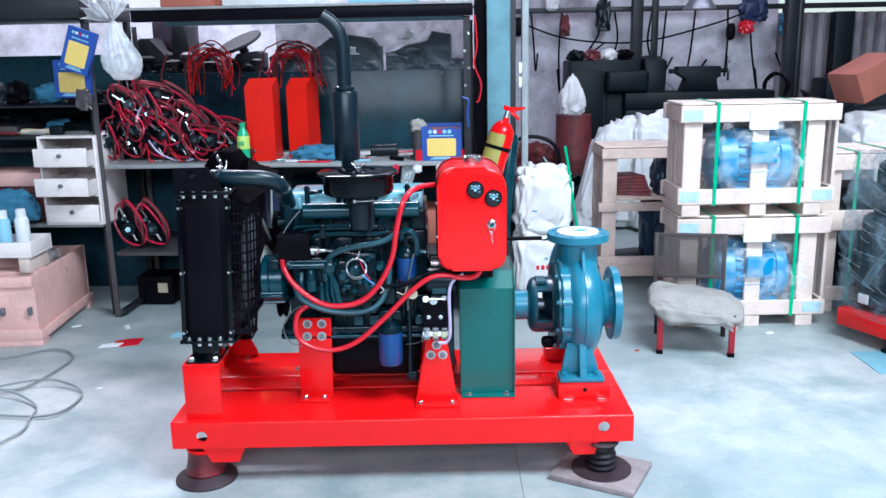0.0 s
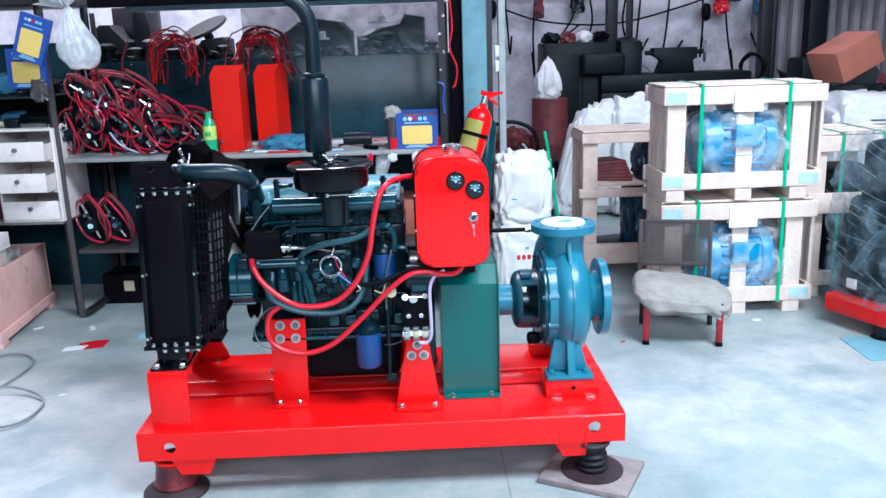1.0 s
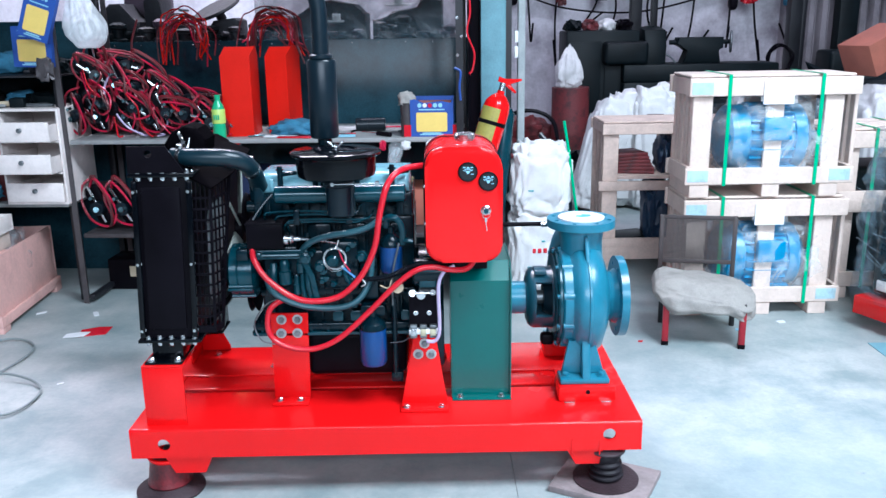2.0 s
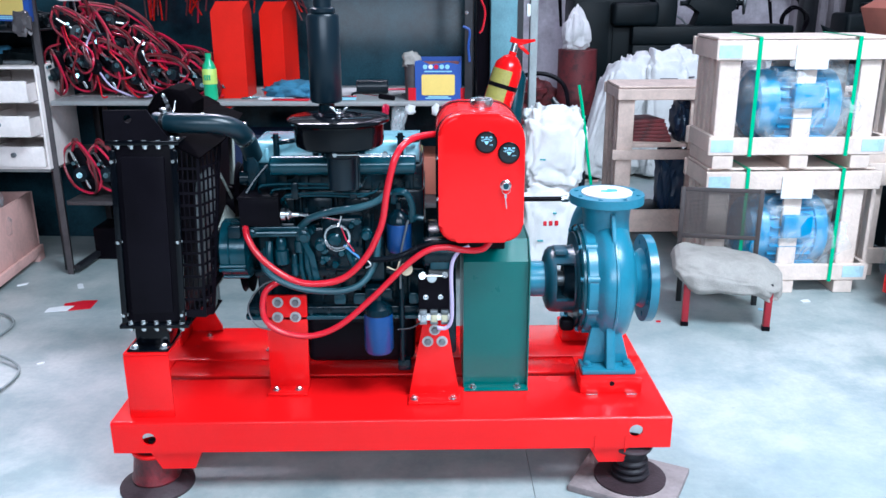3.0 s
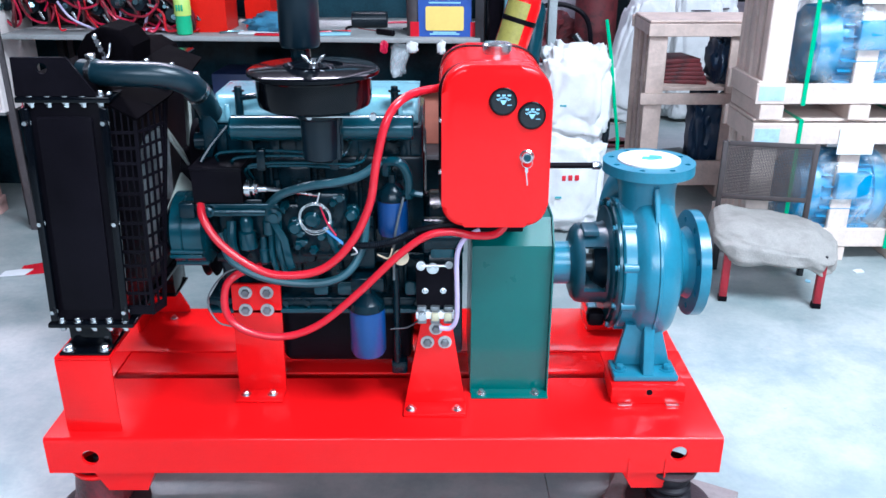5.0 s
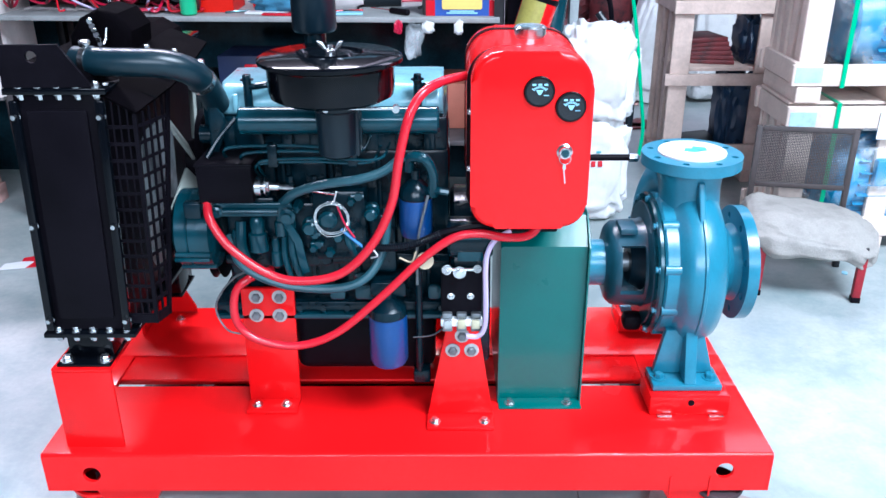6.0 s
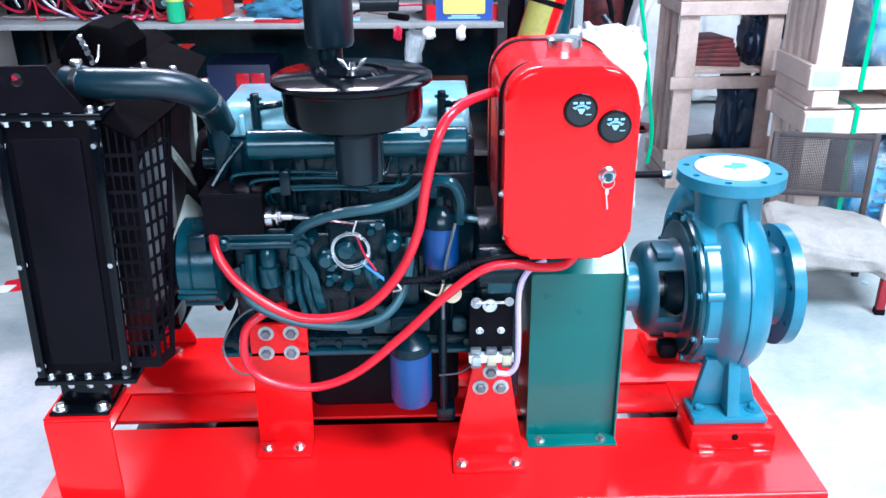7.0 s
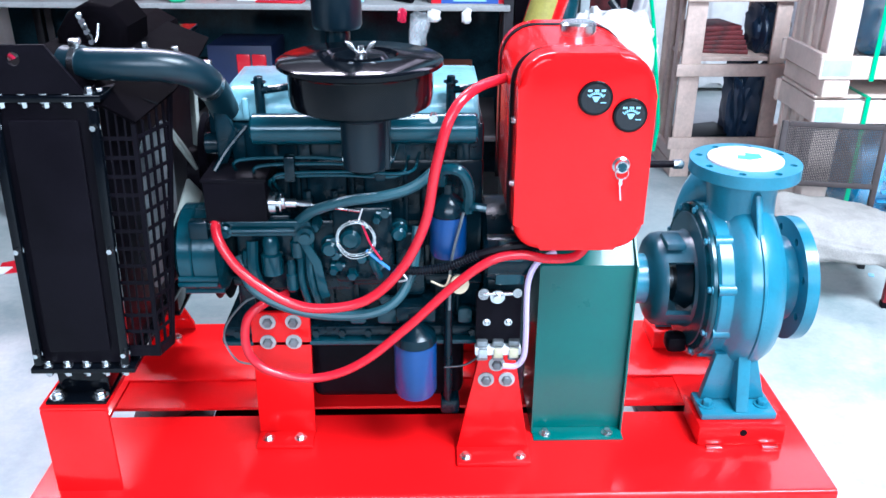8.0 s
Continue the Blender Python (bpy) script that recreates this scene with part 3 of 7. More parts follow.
for k in range(1, 6):
    box(bm, k * 0.02, k * 0.02 + 0.005, -0.0017, 0.0017, 0.56 if k < 3 else 0.545 + 0.49 * (k * 0.02 - 0.042) / 0.063, 0.985 + 0.006 * k, m=pose(GX, 2.481, 0, 0, 0, 71))
prism(bm, [(0.036, 0.545), (0.046, 0.545), (0.11, 1.02), (0.1, 1.02)], "xz", -0.003, 0.003)
bmesh.ops.transform(bm, matrix=pose(GX, 2.481, 0, 0, 0, 71), verts=bm.verts[-8:])
box(bm, 0.0, 0.046, -0.003, 0.003, 0.545, 0.562, m=pose(GX, 2.481, 0, 0, 0, 71))
box(bm, -0.437, GX, 2.4785, 2.4835, 0.545, 0.562)
box(bm, GX - 0.004, GX + 0.004, 2.478, 2.485, 0.545, 0.99)
part("fan_guard", sh(bm), BLACKM, rad, "perforated black guard sheet")
bm = B()
lid = [bm.verts.new(p) for p in ((-0.425, 2.478, 1.036), (-0.353, 2.478, 0.994), (-0.315, 2.585, 1.02), (-0.302, 2.7, 1.045), (-0.325, 2.9, 1.05), (-0.42, 2.95, 1.075), (-0.42, 2.6, 1.07))]
bm.faces.new((lid[0], lid[1], lid[2], lid[6]))
bm.faces.new((lid[6], lid[2], lid[3], lid[4], lid[5]))
bmesh.ops.recalc_face_normals(bm, faces=bm.faces)
bmesh.ops.solidify(bm, geom=bm.faces[:], thickness=0.005)
shl = part("shroud_top", bm, MATTB, rad, "slotted black shroud lid")
for k in range(9):
    bm = B()
    p = Vector((-0.348, 2.535, 1.013)).lerp(Vector((-0.33, 2.66, 1.044)), k / 8)
    box(bm, -0.017, 0.017, -0.0018, 0.0018, -0.001, 0.0035, m=Matrix.Translation(p) @ pose(0, 0, 0, 0, 22, 12))
    part("louvre", bm, BLACK, shl)
bolts(rad, [(-0.41, 2.495, 1.034), (-0.405, 2.61, 1.067), (-0.4, 2.65, 1.067), (-0.395, 2.7, 1.067), (-0.345, 2.72, 1.055)], (0, 0, 1), 0.007, 0.013)
# filler hood with its chain
bm = B()
prism(bm, [(-0.545, 1.06), (-0.42, 1.06), (-0.415, 1.11), (-0.44, 1.145), (-0.48, 1.155), (-0.52, 1.135), (-0.545, 1.10)], "xz", 2.68, 2.82, 0.015, 3)
part("filler_hood", bm, MATTB, rad)
bm = B()
tube(bm, [(-0.485, 2.66, 1.14), (-0.48, 2.655, 1.115), (-0.47, 2.655, 1.09), (-0.462, 2.66, 1.095), (-0.457, 2.665, 1.12)], 0.0028, 6)
for k in range(6):
    lathe(bm, [(0.006, -0.002), (0.006, 0.002)], (-0.484 + k * 0.003, 2.652, 1.135 - k * 0.009), (0.4, 1, 0.2 * (-1) ** k), 8)
part("cap_chain", bm, CHROME, rad)

# ---- diesel engine ----
eng = thing("diesel_engine", "dark four-cylinder diesel engine with blue filters and red hoses", "engine", pose(0, 2.8, ZT))
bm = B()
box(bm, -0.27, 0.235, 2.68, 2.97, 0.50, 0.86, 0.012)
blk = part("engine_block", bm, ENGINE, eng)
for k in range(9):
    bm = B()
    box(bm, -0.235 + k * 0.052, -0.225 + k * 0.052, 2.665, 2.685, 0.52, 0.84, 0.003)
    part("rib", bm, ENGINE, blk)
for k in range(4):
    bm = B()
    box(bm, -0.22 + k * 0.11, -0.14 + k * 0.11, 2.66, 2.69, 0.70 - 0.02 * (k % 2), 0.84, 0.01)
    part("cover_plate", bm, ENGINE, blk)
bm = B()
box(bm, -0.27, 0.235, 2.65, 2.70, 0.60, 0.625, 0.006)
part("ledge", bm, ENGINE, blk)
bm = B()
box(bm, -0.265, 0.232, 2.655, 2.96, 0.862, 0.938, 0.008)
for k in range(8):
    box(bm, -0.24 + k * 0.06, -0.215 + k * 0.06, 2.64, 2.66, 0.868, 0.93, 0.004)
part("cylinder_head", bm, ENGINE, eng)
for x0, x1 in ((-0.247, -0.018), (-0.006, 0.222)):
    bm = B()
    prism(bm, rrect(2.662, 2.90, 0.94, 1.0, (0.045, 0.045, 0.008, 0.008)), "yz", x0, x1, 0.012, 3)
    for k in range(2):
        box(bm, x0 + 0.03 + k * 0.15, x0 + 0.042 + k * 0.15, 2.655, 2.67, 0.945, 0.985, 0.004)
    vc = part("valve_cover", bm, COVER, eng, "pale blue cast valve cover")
    for k in range(2):
        bm = B()
        x = x0 + 0.065 + k * 0.11
        cyl(bm, (x, 2.655, 0.93), (x, 2.655, 1.015), 0.009, n=10)
        bolt(bm, (x, 2.655, 1.015), (0, 0, 1), 0.009, 0.012)
        tube(bm, [(x, 2.655, 1.0), (x + 0.03, 2.65, 1.005), (x + 0.05, 2.665, 1.005)], 0.007, 8)
        part("injector", bm, ENGINE, vc)
bm = B()
cyl(bm, (-0.186, 2.575, 0.952), (0.214, 2.575, 0.952), 0.0275, n=28, bev=0.004)
part("intake_manifold", bm, ENGINEL, eng)
for k in range(4):
    bm = B()
    tube(bm, [(-0.15 + k * 0.105, 2.585, 0.95), (-0.15 + k * 0.105, 2.62, 0.935), (-0.15 + k * 0.105, 2.67, 0.91)], 0.02, 12)
    part("manifold_runner", bm, ENGINE, eng)
bm = B()
lathe(bm, [(0.028, 0.894), (0.037, 0.9), (0.0385, 0.93), (0.040, 0.985), (0.046, 0.99), (0.046, 1.0), (0.04, 1.002), (0.04, 1.035)], (0.016, 2.525, 0), n=28)
box(bm, 0.045, 0.06, 2.515, 2.535, 0.895, 0.985, 0.004)
part("intake_elbow", bm, MUFF, eng)
bm = B()
prism(bm, rrect(-0.025, 0.062, 0.893, 0.99, 0.012, 4), "xz", 2.548, 2.556, 0.002)
part("elbow_flange", bm, ENGINE, eng)
bolts(eng, [(0.052, 2.548, 0.905), (-0.016, 2.548, 0.905)], (0, -1, 0), 0.006, 0.007)
af = B()
lathe(af, [(0.03, 1.027), (0.1, 1.03), (0.112, 1.037), (0.115, 1.05), (0.115, 1.09), (0.118, 1.094)], (0.02, 2.455, -0.003), n=48)
airf = part("air_filter", af, BLACK, eng, "glossy black round air filter")
bm = B()
lathe(bm, [(0.125, 1.0945), (0.131, 1.098), (0.131, 1.104), (0.125, 1.108), (0.06, 1.112), (0.055, 1.107), (0.045, 1.107), (0.04, 1.112), (0.01, 1.113)], (0.02, 2.455, -0.003), n=48)
part("lid", bm, BLACK, airf)
bm = B()
lathe(bm, [(0.009, 1.108), (0.009, 1.115), (0.005, 1.117), (0.005, 1.124)], (0.023, 2.445, 0), n=12)
for s in (-1, 1):
    prism(bm, [(0.023 + s * 0.004, 1.112), (0.023 + s * 0.02, 1.121), (0.023 + s * 0.024, 1.132), (0.023 + s * 0.014, 1.129)], "xz", 2.441, 2.449, 0.0015)
part("wing_nut", bm, CHROME, airf)
bm = B()
box(bm, 0.0, 0.13, 2.466, 2.47, 1.0, 1.0045, 0.001)
cyl(bm, (0.005, 2.46, 1.002), (0.005, 2.48, 1.002), 0.006, n=10)
cyl(bm, (0.135, 2.46, 1.002), (0.135, 2.48, 1.002), 0.007, n=10)
part("clamp_band", bm, CHROME, airf)
mf = B()
lathe(mf, [(0.03, 1.118), (0.040, 1.12), (0.0435, 1.126), (0.0435, 1.345), (0.04, 1.352), (0.03, 1.354)], (-0.03, 2.62, 0), n=32)
muf = part("muffler", mf, MUFF, eng, "blue-black cylindrical exhaust muffler")
bm = B()
cyl(bm, (-0.03, 2.62, 0.93), (-0.03, 2.62, 1.118), 0.022, n=20)
part("exhaust_neck", bm, ENGINE, muf)
bm = B()
lathe(bm, [(0.031, 1.354), (0.034, 1.357), (0.034, 1.366), (0.027, 1.37)], (-0.03, 2.62, 0), n=28)
part("collar", bm, MUFF, muf)
bm = B()
tube(bm, [(-0.03, 2.62, 1.36), (-0.03, 2.62, 1.44), (-0.031, 2.62, 1.5), (-0.042, 2.618, 1.545), (-0.066, 2.615, 1.578), (-0.095, 2.612, 1.598)], 0.024, 20)
part("exhaust_pipe", bm, MUFF, muf)
# fuel lines
for z, y, x0, x1 in ((0.902, 2.56, -0.22, 0.04), (0.892, 2.555, -0.185, 0.07), (0.878, 2.55, -0.15, 0.11), (0.868, 2.56, -0.16, 0.09)):
    bm = B()
    tube(bm, [(x0, y + 0.06, z - 0.06), (x0, y, z - 0.01), (x0 + 0.03, y, z), ((x0 + x1) / 2, y, z + 0.002), (x1 - 0.02, y, z), (x1, y + 0.08, z + 0.01)], 0.0032, 8)
    part("fuel_line", bm, ENGINEL, eng)
for x in (-0.13, 0.03):
    bm = B()
    box(bm, x, x + 0.02, 2.545, 2.57, 0.862, 0.91, 0.004)
    part("line_clamp", bm, ENGINE, eng)
bm = B()
box(bm, -0.275, -0.163, 2.535, 2.66, 0.79, 0.868, 0.004)
box(bm, -0.277, -0.161, 2.533, 2.66, 0.866, 0.873, 0.002)
part("governor_box", bm, BLACKM, eng, "black governor box")
bm = B()
cyl(bm, (-0.162, 2.56, 0.818), (-0.15, 2.56, 0.818), 0.02, n=20)
cyl(bm, (-0.15, 2.56, 0.818), (-0.115, 2.56, 0.817), 0.009, n=12)
cyl(bm, (-0.115, 2.56, 0.817), (-0.085, 2.555, 0.815), 0.006, n=12)
bolt(bm, (-0.143, 2.56, 0.818), (1, 0, 0), 0.012, 0.01)
tube(bm, [(-0.085, 2.555, 0.815), (-0.04, 2.55, 0.81), (0.0, 2.56, 0.80)], 0.0025, 6)
part("stop_solenoid", bm, CHROME, eng)
# alternator
alt = B()
lathe(alt, [(0.03, 0), (0.078, 0.002), (0.086, 0.008), (0.086, 0.03), (0.083, 0.033), (0.086, 0.036), (0.086, 0.078), (0.07, 0.085), (0.03, 0.088)], (-0.348, 2.628, 0.70), (1, 0, 0), 36)
box(alt, -0.345, -0.27, 2.54, 2.56, 0.655, 0.664, 0.003)
altp = part("alternator", alt, ENGINEL, eng, "teal grey alternator drum")
for a in (200, 235, 300):
    bm = B()
    y, z = 2.628 + 0.087 * math.cos(radians(a)), 0.70 + 0.087 * math.sin(radians(a))
    cyl(bm, (-0.342, y, z), (-0.268, y, z), 0.0055, n=10)
    part("through_bolt", bm, ENGINEL, altp)
bm = B()
box(bm, -0.31, -0.275, 2.535, 2.56, 0.755, 0.79, 0.004)
part("terminal_housing", bm, ENGINE, altp)
bm = B()
lathe(bm, [(0.06, 0), (0.066, 0.004), (0.05, 0.012), (0.066, 0.02), (0.06, 0.024)], (-0.372, 2.628, 0.70), (1, 0, 0), 32)
part("pulley", bm, BLACKM, altp)
bm = B()
lathe(bm, [(0.05, 0), (0.09, 0.004), (0.075, 0.015), (0.09, 0.026), (0.05, 0.03)], (-0.33, 2.79, 0.60), (1, 0, 0), 36)
part("crank_pulley", bm, BLACKM, eng)
bm = B()
lathe(bm, [(0.04, 0), (0.07, 0.003), (0.06, 0.012), (0.07, 0.021), (0.04, 0.024)], (-0.33, 2.79, 0.85), (1, 0, 0), 36)
part("water_pump_pulley", bm, BLACKM, eng)
fan = B()
cyl(fan, (-0.36, 2.79, 0.8), (-0.335, 2.79, 0.8), 0.05, n=24)
fanp = part("fan", fan, BLACKM, eng)
for k in range(6):
    a = k * math.pi / 3 + 0.35
    bm = B()
    box(bm, -0.004, 0.004, 0.05, 0.19, -0.022, 0.022, 0.003, m=pose(-0.348, 2.79, 0.8, math.degrees(a), 0, 0) @ pose(0, 0, 0, 0, 0, 0) @ Matrix.Rotation(0.5, 4, "Y"))
    part("fan_blade", bm, FOAM, fanp)
# injection pump and its small bodies
bm = B()
box(bm, -0.24, -0.02, 2.59, 2.67, 0.62, 0.77, 0.01)
for k in range(4):
    cyl(bm, (-0.2 + k * 0.05, 2.6, 0.77), (-0.2 + k * 0.05, 2.6, 0.812), 0.012, n=12)
    cyl(bm, (-0.2 + k * 0.05, 2.6, 0.80), (-0.2 + k * 0.05, 2.6, 0.826), 0.008, n=6)
box(bm, -0.245, -0.13, 2.572, 2.60, 0.768, 0.788, 0.006)
part("injection_pump", bm, ENGINE, eng)
for x, z, r, L in ((-0.17, 0.665, 0.021, 0.075), (-0.215, 0.65, 0.016, 0.06), (-0.12, 0.70, 0.014, 0.06), (-0.135, 0.63, 0.012, 0.06)):
    bm = B()
    lathe(bm, [(r * 0.6, 0), (r, 0.006), (r, L * 0.6), (r * 0.75, L * 0.65), (r * 0.75, L), (r * 0.5, L + 0.008)], (x, 2.572, z), (0, 0, 1), 18)
    part("pump_plunger", bm, ENGINEL, eng)
for x, z, r in ((-0.06, 0.72, 0.016), (-0.085, 0.765, 0.011), (-0.02, 0.74, 0.02), (0.0, 0.70, 0.012), (-0.055, 0.675, 0.01), (-0.02, 0.665, 0.012), (0.03, 0.78, 0.01), (0.07, 0.75, 0.014), (-0.1, 0.655, 0.009)):
    bm = B()
    lathe(bm, [(r * 1.2, 0), (r * 1.2, 0.015), (r, 0.018), (r, 0.04), (r * 0.7, 0.045)], (x, 2.605, z), (0, -1, 0), 6 if r < 0.0125 else 18)
    part("fitting", bm, ENGINEL, eng)
bm = B()
prism(bm, rrect(-0.262, -0.09, 0.752, 0.782, 0.01, 3), "xz", 2.556, 2.572, 0.003)
cyl(bm, (-0.235, 2.55, 0.767), (-0.12, 2.55, 0.767), 0.0055, n=10)
part("pump_rail", bm, ENGINEL, eng)
for x, z, r in ((-0.245, 0.767, 0.012), (-0.1, 0.757, 0.017)):
    bm = B()
    lathe(bm, [(r, 0), (r, 0.018), (r * 0.6, 0.02), (r * 0.6, 0.03)], (x, 2.56, z), (0, -1, 0), 16)
    part("banjo_fitting", bm, ENGINEL, eng)
for x, z0, z1, r in ((-0.205, 0.63, 0.735, 0.012), (-0.098, 0.60, 0.74, 0.009), (-0.115, 0.59, 0.72, 0.007), (0.02, 0.66, 0.735, 0.008)):
    bm = B()
    tube(bm, [(x, 2.575, z1), (x, 2.562, (z0 + z1) / 2), (x + 0.012, 2.572, z0)], r, 10)
    part("stub_pipe", bm, ENGINEL, eng)
for k, (x, z) in enumerate(((-0.05, 0.735), (-0.05, 0.705), (-0.045, 0.682), (0.022, 0.71), (0.03, 0.68), (0.045, 0.79))):
    bm = B()
    cyl(bm, (x - 0.015, 2.576, z), (x + 0.012, 2.574, z), 0.0055, n=8)
    lathe(bm, [(0.009, 0), (0.009, 0.01)], (x, 2.578, z), (0, -1, 0), 6)
    part("union_nut", bm, ENGINEL, eng)
bm = B()
prism(bm, [(-0.115, 0.742), (-0.1, 0.748), (-0.075, 0.70), (-0.068, 0.645), (-0.062, 0.628), (-0.078, 0.622), (-0.085, 0.645), (-0.09, 0.695)], "xz", 2.552, 2.558, 0.001)
part("control_lever", bm, ENGINEL, eng)
bm = B()
box(bm, -0.055, 0.06, 2.58, 2.66, 0.64, 0.80, 0.012)
box(bm, 0.06, 0.12, 2.6, 2.67, 0.60, 0.74, 0.012)
part("gear_case", bm, ENGINE, eng)
# oil pan with its long flange
bm = B()
box(bm, -0.13, 0.2, 2.66, 2.94, 0.315, 0.47, 0.025, 3)
pan = part("oil_pan", bm, BLACKM, eng)
bm = B()
prism(bm, rrect(-0.305, 0.235, 2.63, 2.97, 0.02, 4), "xy", 0.471, 0.482, 0.002)
part("pan_flange", bm, ENGINEL, pan)
bm = B()
box(bm, -0.30, 0.235, 2.64, 2.96, 0.483, 0.51, 0.008)
for k in range(10):
    lathe(bm, [(0.008, 0), (0.008, 0.008)], (-0.27 + k * 0.054, 2.64, 0.497), (0, -1, 0), 6)
part("crankcase_skirt", bm, ENGINE, eng)
bolts(eng, [(-0.27 + k * 0.054, 2.642, 0.482) for k in range(10)], (0, 0, 1), 0.005, 0.007, material=ENGINEL)
for x, w in ((-0.02, 0.035), (0.045, 0.05), (0.2, 0.03)):
    bm = B()
    prism(bm, rrect(x - w / 2, x + w / 2, 0.515, 0.55, 0.008, 3), "xz", 2.64, 2.66, 0.003)
    part("crankcase_pad", bm, ENGINEL, eng)
bm = B()
cyl(bm, (0.02, 2.645, 0.575), (0.062, 2.64, 0.575), 0.006, n=8)
lathe(bm, [(0.013, 0), (0.013, 0.012), (0.007, 0.014)], (0.038, 2.645, 0.575), (0, -1, 0), 6)
part("drain_plug", bm, ENGINEL, eng)
bm = B()
tube(bm, [(-0.2, 2.6, 0.95), (-0.235, 2.585, 0.91), (-0.258, 2.57, 0.876)], 0.005, 8)
part("stay_rod", bm, ENGINE, eng)
# filters
for nm, x, y, z0, z1, r, lab in (("oil_filter", 0.098, 2.572, 0.392, 0.515, 0.0425, "blue spin-on oil filter"), ("fuel_filter", 0.163, 2.59, 0.695, 0.782, 0.035, "blue spin-on fuel filter")):
    bm = B()
    lathe(bm, [(r * 0.55, z0), (r * 0.9, z0 + 0.004), (r, z0 + 0.014), (r, z1 - 0.004), (r * 0.97, z1)], (x, y, 0), n=32)
    f = part(nm, bm, FILTERB, eng, lab)
    bm = B()
    lathe(bm, [(r * 0.97, z1), (r * 1.02, z1 + 0.003), (r * 0.95, z1 + 0.02), (r * 0.55, z1 + 0.036), (r * 0.3, z1 + 0.042), (r * 0.3, z1 + 0.06)], (x, y, 0), n=28)
    part("filter_head", bm, ENGINE, f)
bm = B()
box(bm, 0.06, 0.14, 2.575, 2.68, 0.552, 0.59, 0.008)
part("filter_bracket", bm, ENGINE, eng)
bm = B()
tube(bm, [(0.15, 2.585, 0.845), (0.155, 2.57, 0.875), (0.185, 2.56, 0.875), (0.2, 2.57, 0.84), (0.2, 2.58, 0.79)], 0.011, 10)
tube(bm, [(0.19, 2.58, 0.80), (0.215, 2.57, 0.803), (0.232, 2.57, 0.80)], 0.008, 8)
part("fuel_pipe", bm, ENGINEL, eng)
# flywheel housing and starter
bm = B()
lathe(bm, [(0.16, 0), (0.17, 0.01), (0.17, 0.08), (0.15, 0.09)], (0.236, 2.79, 0.56), (1, 0, 0), 40)
box(bm, 0.236, 0.326, 2.62, 2.96, 0.36, 0.56, 0.01)
part("flywheel_housing", bm, ENGINE, eng)
bm = B()
cyl(bm, (0.23, 2.57, 0.70), (0.325, 2.57, 0.70), 0.044, n=26, bev=0.006)
part("starter_motor", bm, ENGINE, eng)
bm = B()
box(bm, 0.255, 0.3, 2.515, 2.55, 0.715, 0.745, 0.004)
box(bm, 0.25, 0.305, 2.53, 2.56, 0.66, 0.72, 0.004)
part("terminal_cap", bm, ENGINEL, eng)
bm = B()
lathe(bm, [(0.014, 0), (0.014, 0.006), (0.008, 0.007), (0.008, 0.016)], (0.255, 2.53, 0.638), (0, -1, 0), 20)
cyl(bm, (0.228, 2.524, 0.645), (0.292, 2.524, 0.645), 0.0035, n=10)
lathe(bm, [(0.011, -0.003), (0.011, 0.003)], (0.228, 2.524, 0.645), (0.2, -1, 0.3), 14)
lathe(bm, [(0.009, -0.003), (0.009, 0.003)], (0.292, 2.524, 0.647), (0, -1, 0.2), 14)
part("cable_terminal", bm, CHROME, eng)
bm = B()
box(bm, 0.216, 0.304, 2.542, 2.56, 0.53, 0.635, 0.003)
rel = part("relay_plate", bm, BLACKM, eng)
bolts(rel, [(0.237, 2.542, 0.574), (0.279, 2.542, 0.574)], (0, -1, 0), 0.005, 0.007)
bm = B()
box(bm, 0.215, 0.305, 2.528, 2.55, 0.507, 0.522, 0.002)
tb = part("terminal_block", bm, WHITE, rel, "white terminal block with brass and chrome screws")
for k, mm in enumerate((CHROME, BRASS, BRASS)):
    bm = B()
    box(bm, 0.221 + k * 0.03, 0.239 + k * 0.03, 2.522, 2.5275, 0.504, 0.525, 0.002)
    part("terminal_clip", bm, mm, tb)
    bm = B()
    box(bm, 0.218 + k * 0.031, 0.24 + k * 0.031, 2.53, 2.548, 0.523, 0.537, 0.003)
    box(bm, 0.218 + k * 0.031, 0.24 + k * 0.031, 2.53, 2.548, 0.493, 0.506, 0.003)
    part("terminal_screw", bm, STEEL, tb)
bm = B()
tube(bm, [(0.36, 2.53, 0.73), (0.33, 2.522, 0.715), (0.314, 2.518, 0.69), (0.309, 2.518, 0.65), (0.311, 2.518, 0.56), (0.309, 2.52, 0.51), (0.295, 2.522, 0.487), (0.27, 2.524, 0.486)], 0.0058, 8)
part("lilac_cable", bm, LILAC, eng, "lilac sheathed cable")
# red hoses
bm = B()
tube(bm, [(-0.262, 2.545, 0.79), (-0.25, 2.515, 0.76), (-0.212, 2.5, 0.706), (-0.143, 2.495, 0.653), (-0.075, 2.49, 0.636), (0.01, 2.49, 0.652), (0.077, 2.49, 0.716), (0.12, 2.49, 0.806), (0.138, 2.49, 0.904), (0.165, 2.5, 0.996), (0.21, 2.55, 1.03), (0.292, 2.69, 1.02)], 0.0092, 12)
h1 = part("red_hose", bm, HOSER, eng, "bright red rubber fuel hose")
bm = B()
lathe(bm, [(0.0135, 0), (0.0135, 0.01)], (-0.262, 2.545, 0.786), (0.1, -0.3, -1), 14)
part("hose_clamp", bm, CHROME, h1)
bm = B()
lathe(bm, [(0.0135, 0), (0.0135, 0.012)], (0.283, 2.675, 1.021), (1, 0.6, 0), 14)
part("hose_clamp", bm, CHROME, h1)
bm = B()
